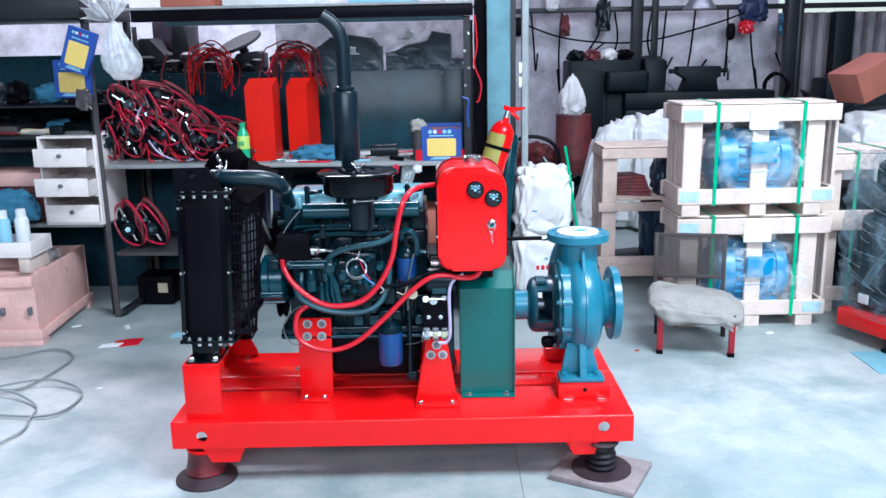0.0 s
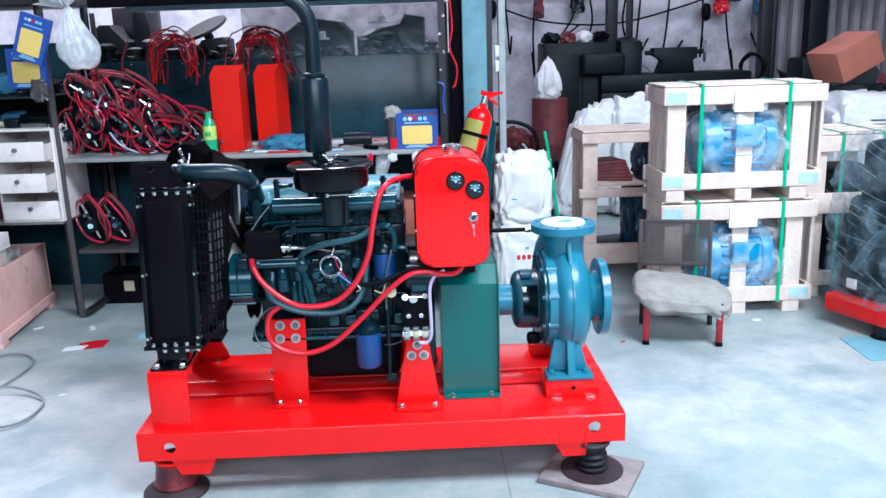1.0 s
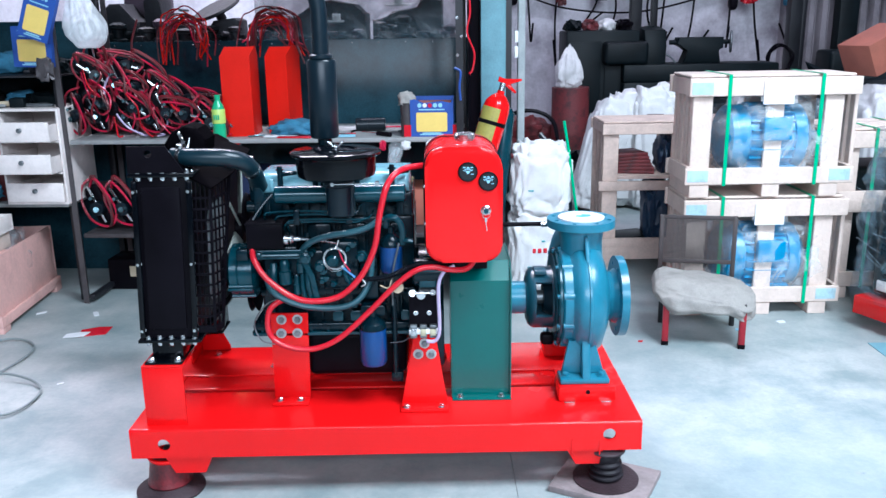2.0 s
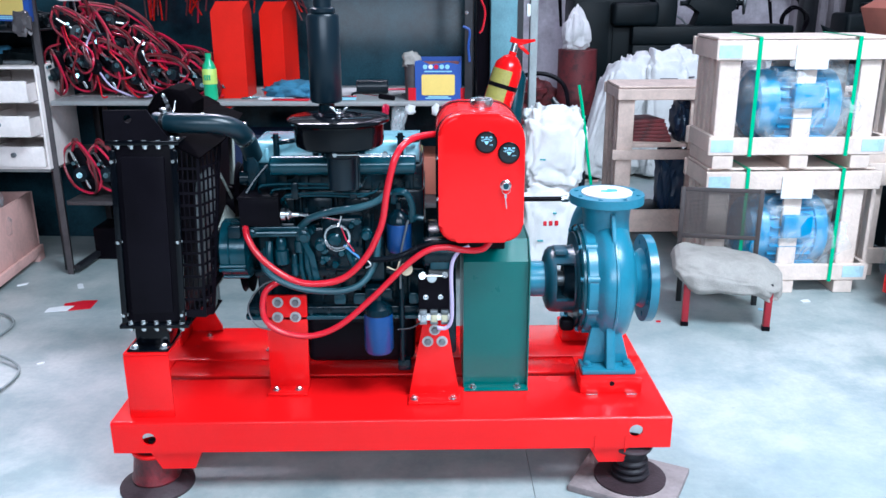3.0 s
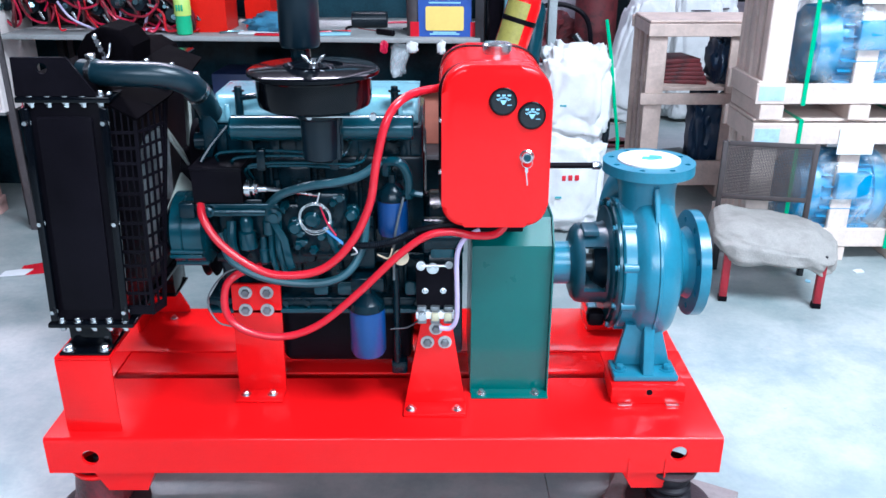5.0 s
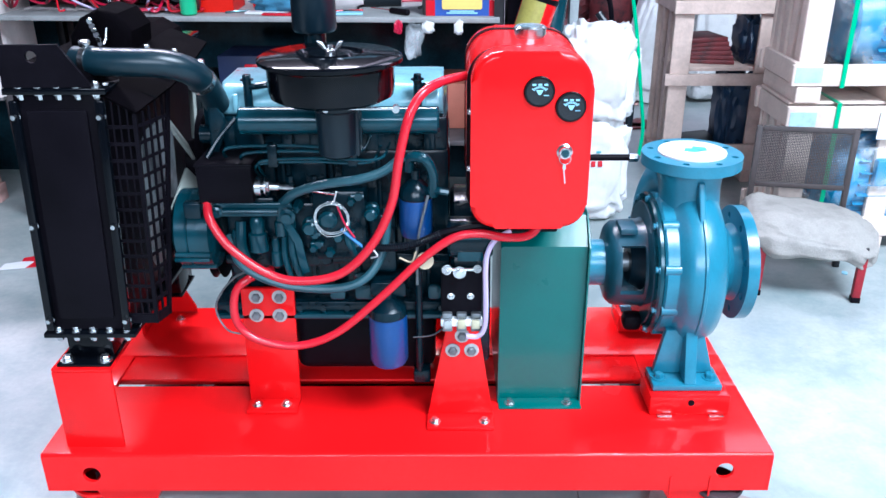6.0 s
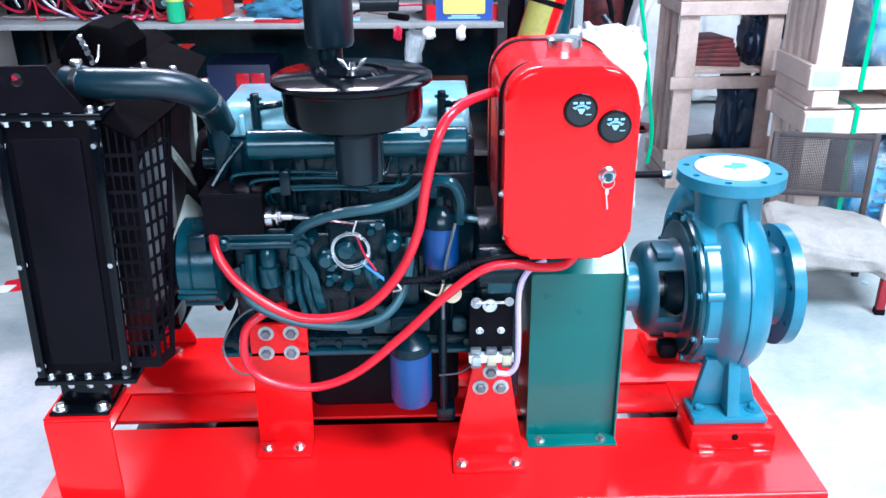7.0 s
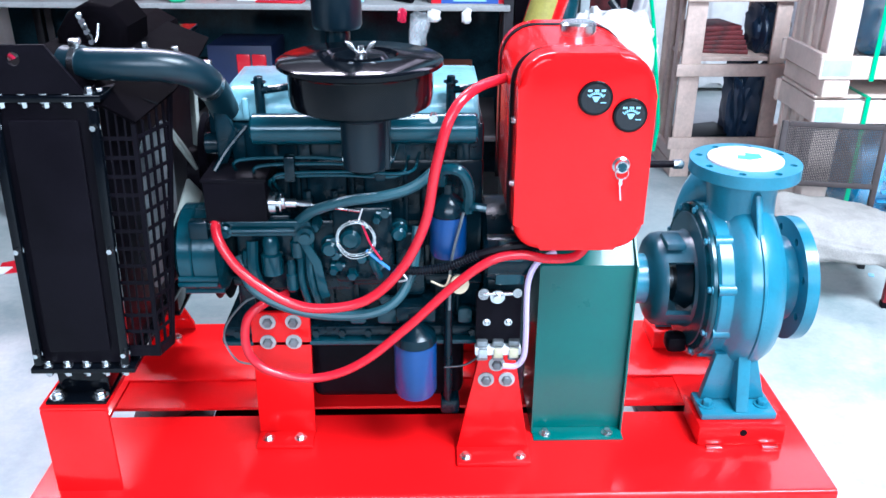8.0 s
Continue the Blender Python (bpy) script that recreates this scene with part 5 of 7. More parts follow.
lathe(bm, [(0.01, 0), (0.15, 0.004), (0.155, 0.012), (0.15, 0.024), (0.05, 0.03)], (0, 0, 0), n=40)
cyl(bm, (0.0, 0, -0.06), (0, 0, 0.01), 0.03, n=16)
single("round_lid", bm, SILH, "round black lid lying tilted on the machine case", "lid", m=BM @ pose(0.53, 1.05, 1.55, 20, -20, 0))
for u, z, w in ((1.28, 1.47, 0.1), (1.66, 1.56, 0.16)):
    bm = B()
    box(bm, -w / 2, w / 2, -0.02, 0, 0, 0.012, 0.002)
    box(bm, -0.02, 0.03, -0.018, -0.002, 0.012, 0.05, 0.004)
    single("paper_tag", bm, SACK, "crumpled white paper tag stuck on the casting", "tag", m=BM @ pose(u, 0.96, z))


def rings(bm, c, r, n, wire, seed, ax=0.35):
    q = random.Random(seed)
    pp = []
    for k in range(n * 14):
        a = k * 2 * math.pi / 14
        rr = r * (1 + 0.12 * math.sin(k * 0.37 + seed) + q.uniform(-0.03, 0.03))
        pp.append((c[0] + rr * math.cos(a), c[1] + q.uniform(-1, 1) * r * ax * 0.4, c[2] + rr * math.sin(a) * 1.05))
    tube(bm, pp, wire, 5, 2)
    return bm


for k in range(16):
    q = random.Random(300 + k)
    u = -0.2 + 0.145 * k + q.uniform(-0.03, 0.03)
    h, r = q.uniform(0.06, 0.17), q.uniform(0.04, 0.075)
    bm = B()
    lathe(bm, [(r, 0), (r * 1.05, h * 0.3), (r * 0.7, h * 0.36), (r * 0.68, h * 0.7), (r * 0.95, h * 0.74), (r * 0.95, h * 0.9), (r * 0.4, h)], (0, 0, 0), n=18)
    box(bm, -r * 1.5, r * 1.2, -r * 0.35, r * 0.35, h * 0.3, h * 0.55, 0.006)
    cyl(bm, (r * 0.3, 0, h * 0.5), (r * 1.9, -0.02, h * 0.62), r * 0.32, n=12)
    single("valve_casting", bm, (SILH, MACH, SILH, MAUVE)[k % 4], "small dark flanged valve casting on the storage rack", "casting", m=BM @ pose(u, 0.93, RACK + 0.0005, 0, 0, 40 * k), group="valve castings on the rack")
# red cable bundles that hang on the back panel
for u, z, r, seed in ((0.47, 1.37, 0.14, 3), (0.975, 1.36, 0.165, 8)):
    q = random.Random(seed)
    t = thing("cable_bundle", "loose hanging bundle of thin red cables", "cable bundle", BM @ pose(u, 0.60, z), "cable bundles")
    for s in range(20):
        rr, dx, dz = r * q.uniform(0.45, 1.0), q.uniform(-0.035, 0.035), q.uniform(-0.03, 0.03)
        lo, ro = q.uniform(-0.1, 0.06), q.uniform(-0.1, 0.06)
        pp = [(-rr * 1.05 + dx, q.uniform(-0.03, 0.02), lo - 0.05), (-rr + dx, q.uniform(-0.03, 0.02), 0.02)]
        pp += [(rr * math.cos(math.pi * (1 - k / 6)) + dx, q.uniform(-0.03, 0.02), 0.05 + rr * 0.9 * math.sin(math.pi * k / 6) + dz) for k in range(1, 6)]
        pp += [(rr + dx, q.uniform(-0.03, 0.02), 0.02), (rr * 1.1 + dx + q.uniform(-0.05, 0.06), q.uniform(-0.03, 0.02), ro - 0.04)]
        bm = B()
        pp = [(x + q.uniform(-0.014, 0.014), y, z2 + q.uniform(-0.014, 0.014)) for x, y, z2 in pp]
        tube(bm, pp, 0.0042, 6, 5)
        part("cable", bm, (REDW, PINK, REDW, RUST, REDD)[s % 5], t, local=True)
    bm = B()
    cyl(bm, (0, -0.05, 0.1 + r * 0.55), (0, 0.085, 0.1 + r * 0.55), 0.008, n=8)
    part("hook", bm, STEEL, t, local=True)
bm = B()
tube(bm, [(0.2, 0.6, 1.5), (0.16, 0.58, 1.35), (0.19, 0.58, 1.2), (0.22, 0.58, 1.1), (0.08, 0.55, 1.06)], 0.006, 6)
single("loose_cable", bm, REDW, "loose thin red cable hanging down the back panel", "cable", m=BM)

# heap of starter harnesses with red cables


def harness(m, seed, group):
    q = random.Random(seed)
    t = thing("starter_harness", "dark bracket with chrome clamps and looped red cables", "cable harness", m, group)
    bm = B()
    prism(bm, rrect(-0.035, 0.035, -0.1, 0.1, 0.03, 5), "xz", -0.012, 0.012, 0.004)
    part("bracket_plate", bm, BLACKM, t, local=True)
    bm = B()
    cyl(bm, (0, -0.012, -0.015), (0, -0.05, -0.015), 0.034, 0.03, n=20)
    part("clamp_cup", bm, RUBBER, t, local=True)
    for z in (-0.02, 0.035):
        bm = B()
        cyl(bm, (0.012 * q.uniform(-1, 1), -0.05, z), (0.01, -0.075, z), 0.012 if z < 0 else 0.008, n=14)
        part("chrome_stud", bm, TINT, t, local=True)
    bm = B()
    box(bm, -0.006, 0.006, -0.03, -0.024, -0.085, 0.095, 0.002)
    part("steel_bar", bm, CHROME, t, local=True)
    for k in range(3):
        bm = B()
        w = q.uniform(0.05, 0.09)
        tube(bm, [(0.01, -0.03, 0.09), (w * 0.8, -0.06, 0.1 + q.uniform(0, 0.03)), (w, -0.05, 0.02), (w * 0.9, -0.04 - 0.02 * k, -0.07), (0.02, -0.05, -0.11), (-0.045, -0.045, -0.05), (-0.055, -0.03, 0.05), (-0.02, -0.02, 0.11), (0.03, 0.02, 0.13)], 0.0055, 6, 5)
        part("red_cable", bm, (PINK, REDW, RUST)[k], t, local=True)
    return t


protos = [harness(BM @ pose(0.12, 0.16, 1.01, -8, -28, 0), 1, "harnesses on the bench"), harness(BM @ pose(0.27, 0.14, 1.01, -6, -30, 4), 2, "harnesses on the bench"), harness(BM @ pose(0.42, 0.13, 1.0, -10, -34, -5), 3, "harnesses on the bench")]
rows = ((0.55, 0.15, 0.985, -45), (0.68, 0.14, 0.97, -58), (0.8, 0.16, 0.96, -66), (0.17, 0.2, 1.17, -40), (0.32, 0.19, 1.15, -50), (0.46, 0.2, 1.12, -38), (0.6, 0.2, 1.09, -62), (0.1, 0.26, 1.28, -25), (0.24, 0.26, 1.26, -52), (0.72, 0.24, 1.05, -70), (0.36, 0.3, 1.22, -60), (0.05, 0.22, 1.13, -15), (0.2, 0.1, 1.08, -35), (0.35, 0.09, 1.06, -48), (0.5, 0.1, 1.04, -30), (0.02, 0.14, 1.03, -20), (0.62, 0.08, 1.02, -55), (0.12, 0.15, 1.22, -45), (0.28, 0.13, 1.19, -30), (0.74, 0.1, 0.99, -60))
for k, (u, v, z, a) in enumerate(rows):
    copy_thing(protos[k % 3], BM @ pose(u, v, z, -14 + 9 * (k % 4), a + 17 * ((k * 5) % 4 - 1.5), 24 * (k % 3 - 1)))
for k, (u, z, a) in enumerate(((0.075, 0.522, -25), (0.21, 0.52, -32))):
    tagged(copy_thing(protos[k], BM @ pose(u, 0.14, z, -6, a, 0) @ Matrix.Scale(1.2, 4)), group="harnesses on the lower shelf")
q = random.Random(52)
for k in range(14):
    u = 0.04 + 0.055 * k + q.uniform(-0.03, 0.03)
    top = 1.3 - 0.42 * u + q.uniform(-0.04, 0.03)
    pp = [(u, 0.12, top)]
    for n in range(5):
        pp.append((pp[-1][0] + q.uniform(-0.05, 0.09), 0.06 + q.uniform(-0.04, 0.04), max(0.91, pp[-1][2] - q.uniform(0.03, 0.1))))
    bm = B()
    tube(bm, pp, q.uniform(0.0035, 0.006), 6, 6)
    single("tangled_cable", bm, (PINK, HOSER, REDW, LILAC)[k % 4], "loose glossy red cable tangled over the harness heap", "cable", m=BM, group="tangled cables")
bm = B()
lump(bm, (0.4, 0.4, 1.0), (0.4, 0.15, 0.11), 3, 0.3, 0.1)
single("cable_heap", bm, RUST, "dark heap of cables and brackets under the harnesses", "cable heap", "stuff", m=BM)

# drink bottle
bt = thing("drink_bottle", "green plastic drink bottle with lime label on the bench", "bottle", BM @ pose(0.81, 0.03, 0.8935))
bm = B()
lathe(bm, [(0.026, 0), (0.033, 0.006), (0.034, 0.04), (0.032, 0.07), (0.034, 0.1), (0.034, 0.145), (0.028, 0.17), (0.014, 0.195), (0.013, 0.2)], (0, 0, 0), n=24)
part("body", bm, GREENB, bt, local=True)
bm = B()
lathe(bm, [(0.0345, 0.08), (0.0347, 0.082), (0.0347, 0.15), (0.0335, 0.152)], (0, 0, 0), n=24, caps=False)
lb = part("label", bm, LIME, bt, local=True)
bm = B()
for k in range(3):
    box(bm, -0.016 + 0.011 * k, -0.008 + 0.011 * k, -0.037, -0.0345, 0.1, 0.125, 0.001)
part("lettering_bar", bm, GREENB, lb, local=True)
bm = B()
lathe(bm, [(0.0155, 0.2), (0.0155, 0.222), (0.014, 0.224)], (0, 0, 0), n=20)
part("cap", bm, GREENB, bt, local=True)
# folded red covers
for u, v, w, h, z in ((0.815, 0.1, 0.185, 0.46, 0.8935), (1.015, 0.24, 0.15, 0.455, 0.8935)):
    c = thing("sheet_cover", "folded bright red sheet metal guard cover standing on the bench", "guard cover", BM @ pose(u, v, z, 0, 0, 4 if v < 0.2 else -6), "red sheet covers")
    bm = B()
    box(bm, 0, w - 0.035, 0, 0.003, 0, h - 0.05)
    prism(bm, [(0, h - 0.05), (w - 0.035, h - 0.05), (w, h), (0.03, h)], "xz", 0, 0.003)
    part("front_sheet", bm, REDD, c, local=True)
    bm = B()
    prism(bm, [(0, h - 0.05), (0, 0), (0.22, 0), (0.22, h - 0.05), (0.17, h), (0.05, h)], "yz", w - 0.035, w - 0.031)
    part("side_sheet", bm, REDD, c, local=True)
# cloth, papers, roll, tools
bm = B()
lump(bm, (0, 0, 0.03), (0.13, 0.09, 0.045), 5, 0.45, 0.3, 4, 3)
single("blue_rag", bm, CLOTH, "crumpled blue cloth rag on the bench", "rag", m=BM @ pose(1.19, 0.16, 0.893))
for k, (u, v, mm, lab) in enumerate(((1.2, 0.04, HOSER, "red paper folder lying on the bench"), (1.12, 0.08, WHITE, "white crumpled paper on the bench"), (1.42, 0.06, SKYBLUE, "pale blue plastic strip on the bench"))):
    bm = B()
    box(bm, -0.09, 0.09, -0.03, 0.03, 0, 0.008, 0.002)
    single("paper", bm, mm, lab, "paper", m=BM @ pose(u, v, 0.8935 + 0.0005 * k, 0, 0, 6 * k - 5))
bm = B()
cyl(bm, (-0.08, 0, 0.035), (0.08, 0, 0.035), 0.035, n=24, bev=0.004)
lathe(bm, [(0.036, -0.005), (0.036, 0.005)], (-0.02, 0, 0.035), (1, 0, 0), 24)
single("tape_roll", bm, RUBBER, "black rubber sheet roll on the bench", "roll", m=BM @ pose(1.56, 0.3, 0.8935, 0, 0, 4))
tl = thing("screwdriver", "steel screwdriver with dark handle on the bench", "screwdriver", BM @ pose(1.62, 0.1, 0.8935, 0, 0, -40))
bm = B()
cyl(bm, (0, 0, 0.012), (0.1, 0, 0.012), 0.012, n=10, bev=0.002)
part("handle", bm, BLACKM, tl, local=True)
bm = B()
cyl(bm, (-0.12, 0, 0.012), (0, 0, 0.012), 0.003, n=8)
part("blade", bm, CHROME, tl, local=True)
# blue carton with yellow panel


def label_card(t, w, h, y, z0):
    bm = B()
    prism(bm, rrect(-w * 0.36, w * 0.36, z0 + h * 0.14, z0 + h * 0.68, 0.008, 3), "xz", y - 0.0025, y - 0.0005)
    part("yellow_panel", bm, YELLOW, t, local=True)
    for k, mm in enumerate((SKYBLUE, WHITE, PINK, SKYBLUE, SKYBLUE)):
        bm = B()
        lathe(bm, [(w * 0.05, 0), (w * 0.05, 0.0015)], (-w * 0.28 + k * w * 0.12, y, z0 + h * 0.88), (0, -1, 0), 14)
        part("dot", bm, mm, t, local=True)
    for zz, ww in ((0.76, 0.3), (0.06, 0.28), (0.1, 0.22)):
        bm = B()
        box(bm, -w * ww, w * ww, y - 0.0015, y - 0.0004, z0 + h * zz - 0.003, z0 + h * zz + 0.003)
        part("print_bar", bm, SKYBLUE, t, local=True)


cb = thing("carton", "open blue printed cardboard carton with yellow panel on the bench", "carton", BM @ pose(1.91, 0.04, 0.8935, 0, 0, 1))
bm = B()
prism(bm, [(-0.11, 0), (0.11, 0), (0.11, 0.19), (0.095, 0.17), (0.05, 0.18), (-0.04, 0.17), (-0.085, 0.19), (-0.11, 0.185)], "xz", 0, 0.003)
box(bm, -0.11, -0.107, 0.004, 0.2, 0, 0.18)
box(bm, 0.107, 0.11, 0.004, 0.2, 0, 0.19)
box(bm, -0.107, 0.107, 0.197, 0.2, 0, 0.19)
box(bm, -0.106, 0.106, 0.004, 0.196, 0, 0.02)
part("box_body", bm, BLUE, cb, local=True)
bm = B()
box(bm, -0.1, 0.1, 0.02, 0.18, 0.02, 0.17, 0.01)
part("contents", bm, CARD, cb, local=True)
for s in (-1, 1):
    bm = B()
    box(bm, s * 0.125 - 0.018, s * 0.125 + 0.018, -0.001, 0.003, 0.0, 0.06)
    part("red_flap", bm, HOSER, cb, local=True)
label_card(cb, 0.22, 0.18, -0.0005, 0.0)
cup = thing("plastic_cup", "dark plastic cup stuffed with a pale rag beside the carton", "cup", BM @ pose(1.78, 0.07, 0.8935))
bm = B()
lathe(bm, [(0.025, 0), (0.03, 0.002), (0.033, 0.17), (0.03, 0.17)], (0, 0, 0), n=18)
part("cup_body", bm, POSTD, cup, local=True)
bm = B()
lump(bm, (0, 0, 0.19), (0.04, 0.03, 0.035), 8, 0.5)
part("wad", bm, CANVAS, cup, local=True)
# under the bench
ub = thing("supply_box", "dark blue box with a red printed emblem on the lower shelf", "box", BM @ pose(0.98, 0.2, 0.3875))
bm = B()
box(bm, -0.135, 0.13, 0, 0.25, 0, 0.31, 0.006)
part("box_body", bm, NAVY, ub, local=True)
bm = B()
box(bm, -0.015, 0.04, -0.004, -0.001, 0.19, 0.275, 0.004)
part("emblem_shape", bm, HOSER, ub, local=True)
bm = B()
box(bm, 0.048, 0.105, -0.004, -0.001, 0.19, 0.275, 0.004)
part("emblem_shape", bm, HOSER, ub, local=True)
for k, (u, w, h, mm, lab) in enumerate(((1.35, 0.3, 0.25, BLACKM, "dark storage box on the lower shelf"), (1.75, 0.34, 0.2, CARD, "brown carton on the lower shelf"), (0.6, 0.3, 0.2, MACH, "dark machine box on the lower shelf"))):
    bm = B()
    box(bm, -w / 2, w / 2, 0, 0.3, 0, h, 0.008)
    single("storage_box", bm, mm, lab, "box", m=BM @ pose(u, 0.2, 0.3875))
for k, u in enumerate((1.72,)):
    bm = B()
    lump(bm, (0, 0, -0.06), (0.035, 0.02, 0.07), 31 + k, 0.4)
    single("plastic_bag", bm, FILM, "small clear plastic bag hanging from the bench edge", "plastic bag", m=BM @ pose(u, -0.015, 0.862))
bt2 = thing("battery_box", "black box with tan label on the floor under the bench", "box", BM @ pose(0.12, 0.25, 0))
bm = B()
box(bm, -0.1, 0.12, 0, 0.2, 0, 0.18, 0.01)
part("case", bm, BLACKM, bt2, local=True)
bm = B()
box(bm, 0.03, 0.09, -0.004, -0.001, 0.08, 0.14)
part("label", bm, TAN, bt2, local=True)
bm = B()
tube(bm, [(0, 0, 0), (0.01, -0.01, -0.15), (-0.005, -0.01, -0.25), (0.03, -0.01, -0.35), (0.02, -0.01, -0.43), (0.005, -0.01, -0.45)], 0.005, 6)
single("hanging_wire", bm, HOSER, "thin red wire hanging from the bench post", "wire", m=BM @ pose(2.10, -0.01, 1.66))

# ---- left shelving ----
ls = thing("side_shelf", "dark steel side shelf loaded with tools and boxes", "shelf", BM)
for z, t in ((0.56, 0.02), (1.06, 0.018), (1.225, 0.008), (1.80, 0.11)):
    bm = B()
    box(bm, -1.9, -0.03, 0.0, 0.66, z - t, z, 0.003)
    part("board", bm, BENCHT if z == 0.56 else DARKST, ls, local=True)
for u in (-1.9, -0.06):
    for v in (0.06, 0.6):
        bm = B()
        box(bm, u, u + 0.035, v, v + 0.035, 0, 1.69, 0.003)
        part("post", bm, DARKST, ls, local=True)
dr = thing("drawer_tower", "small white painted wooden drawer tower with open drawers", "drawers", BM @ pose(-0.175, -0.03, 0.5605))
bm = B()
for x in (-0.165, 0.153):
    box(bm, x, x + 0.012, 0, 0.35, 0, 0.5, 0.001)
box(bm, -0.152, 0.152, 0.338, 0.35, 0, 0.5)
for z in (0.0, 0.162, 0.325, 0.488):
    box(bm, -0.152, 0.152, 0.002, 0.337, z, z + 0.012)
part("carcass", bm, WHITEW, dr, local=True)
for k, (z, out) in enumerate(((0.015, 0.0), (0.178, 0.09), (0.34, 0.07))):
    bm = B()
    box(bm, -0.15, 0.15, -out - 0.014, -out - 0.002, z, z + 0.1, 0.002)
    box(bm, -0.148, -0.14, -out, 0.3, z, z + 0.085)
    box(bm, 0.14, 0.148, -out, 0.3, z, z + 0.085)
    box(bm, -0.14, 0.14, -out, 0.3, z + 0.004, z + 0.012)
    d = part("drawer", bm, WHITEW, dr, local=True)
    bm = B()
    lathe(bm, [(0.012, 0), (0.012, 0.012), (0.006, 0.014)], (0, -out - 0.014, z + 0.06), (0, -1, 0), 14)
    part("knob", bm, STEEL, d, local=True)
for k, (u, v, z, w, d, h, mm, nm, lab) in enumerate(((-0.72, 0.1, 1.06, 0.4, 0.3, 0.05, POSTD, "tool_tray", "wooden tray of tools on the side shelf"), (-1.2, 0.15, 1.06, 0.4, 0.3, 0.12, BLACKM, "tool_case", "dark tool case on the side shelf"), (-1.2, 0.1, 0.56, 0.4, 0.3, 0.16, NAVY, "cloth_bale", "dark blue cloth bale on the side shelf"))):
    bm = B()
    box(bm, -w / 2, w / 2, 0, d, 0.0005, h, 0.01)
    single(nm, bm, mm, lab, "box", m=BM @ pose(u, v, z))
hm = thing("mallet", "wooden handled tool lying on the side shelf", "hammer", BM @ pose(-0.42, 0.06, 1.0605))
bm = B()
lathe(bm, [(0.014, 0), (0.018, 0.03), (0.013, 0.1), (0.016, 0.17)], (-0.05, 0, 0.02), (1, 0.1, 0), 14)
part("handle", bm, TAN, hm, local=True)
bm = B()
box(bm, 0.12, 0.2, -0.02, 0.05, 0, 0.05, 0.008)
part("head", bm, MACH, hm, local=True)
for k, u in enumerate((-0.2, -0.35, -0.6, -0.85)):
    bm = B()
    lump(bm, (0, 0, 0.03), (0.09, 0.06, 0.04), 40 + k, 0.5, 0.25)
    single("tool_roll", bm, (MACH, CLOTH, MACH, RUST)[k], "small dark bundle of tools and rags on the shelf", "tools", m=BM @ pose(u, 0.25 + 0.03 * k, 1.1105 if k in (2,) else 1.0605))
q = random.Random(91)
# rough lumps stand in for unclear clutter on the narrow shelf
for k in range(9):
    bm = B()
    u, w, h = -0.1 - 0.15 * k, q.uniform(0.04, 0.08), q.uniform(0.03, 0.09)
    lump(bm, (0, 0, h * 0.9), (w, 0.06, h), 400 + k, 0.55, 0.12, 3, 3.2)
    single("shelf_clutter", bm, (MACH, SILH, CLOTH, BLACKM, STEEL)[k % 5], "small dark lump of shelf clutter on the narrow shelf", "rag", m=BM @ pose(u, 0.2 + q.uniform(-0.05, 0.12), 1.2255), group="rags on the narrow shelf")
for k in range(7):
    bm = B()
    L = q.uniform(0.12, 0.3)
    cyl(bm, (-L / 2, 0, 0.012), (L / 2, 0, 0.012), 0.008, 0.012, n=10)
    cyl(bm, (L / 2, 0, 0.012), (L / 2 + 0.04, 0, 0.012), 0.012, 0.006, n=10)
    single("hand_tool", bm, (STEEL, BENCHT, RUST, TINT)[k % 4], "worn steel hand tool lying on the side shelf", "tool", m=BM @ pose(-0.25 - 0.2 * k, 0.04 + q.uniform(0, 0.05), 1.0605, 0, 0, q.uniform(-25, 25)), group="hand tools on the side shelf")
bx = thing("storage_bin", "pinkish wooden bin with a teal cloth on the side shelf", "bin", BM @ pose(-0.62, 0.04, 0.5605))
bm = B()
box(bm, -0.24, 0.24, 0, 0.3, 0.21, 0.29, 0.008)
part("bin_front", bm, WOODP, bx, local=True)
bm = B()
box(bm, -0.24, 0.24, 0.02, 0.32, 0, 0.209, 0.008)
part("bin_body", bm, RUST, bx, local=True)
bm = B()
lump(bm, (0, 0, 0.08), (0.22, 0.035, 0.1), 33, 0.35, 0.05, 4, 2.6)
single("teal_cloth", bm, CLOTH, "crumpled teal cloth lying in front of the bin", "cloth", m=BM @ pose(-0.6, -0.03, 0.5805))
# cans in a tray on the wooden crate
tr = thing("can_tray", "white wooden tray standing on the plywood crate", "tray", pose(-2.1, 4.16, 0.462))
bm = B()
box(bm, -0.22, 0.22, -0.12, 0.12, 0, 0.012)
for y in (-0.12, 0.108):
    box(bm, -0.22, 0.22, y, y + 0.012, 0.012, 0.08, 0.001)
for x in (-0.22, 0.208):
    box(bm, x, x + 0.012, -0.107, 0.107, 0.012, 0.08, 0.001)
part("tray_body", bm, WHITEW, tr, local=True)
for x in (-0.2, 0.14):
    bm = B()
    box(bm, x, x + 0.06, -0.11, 0.11, -0.087, -0.001, 0.003)
    part("runner", bm, WOOD, tr, local=True)
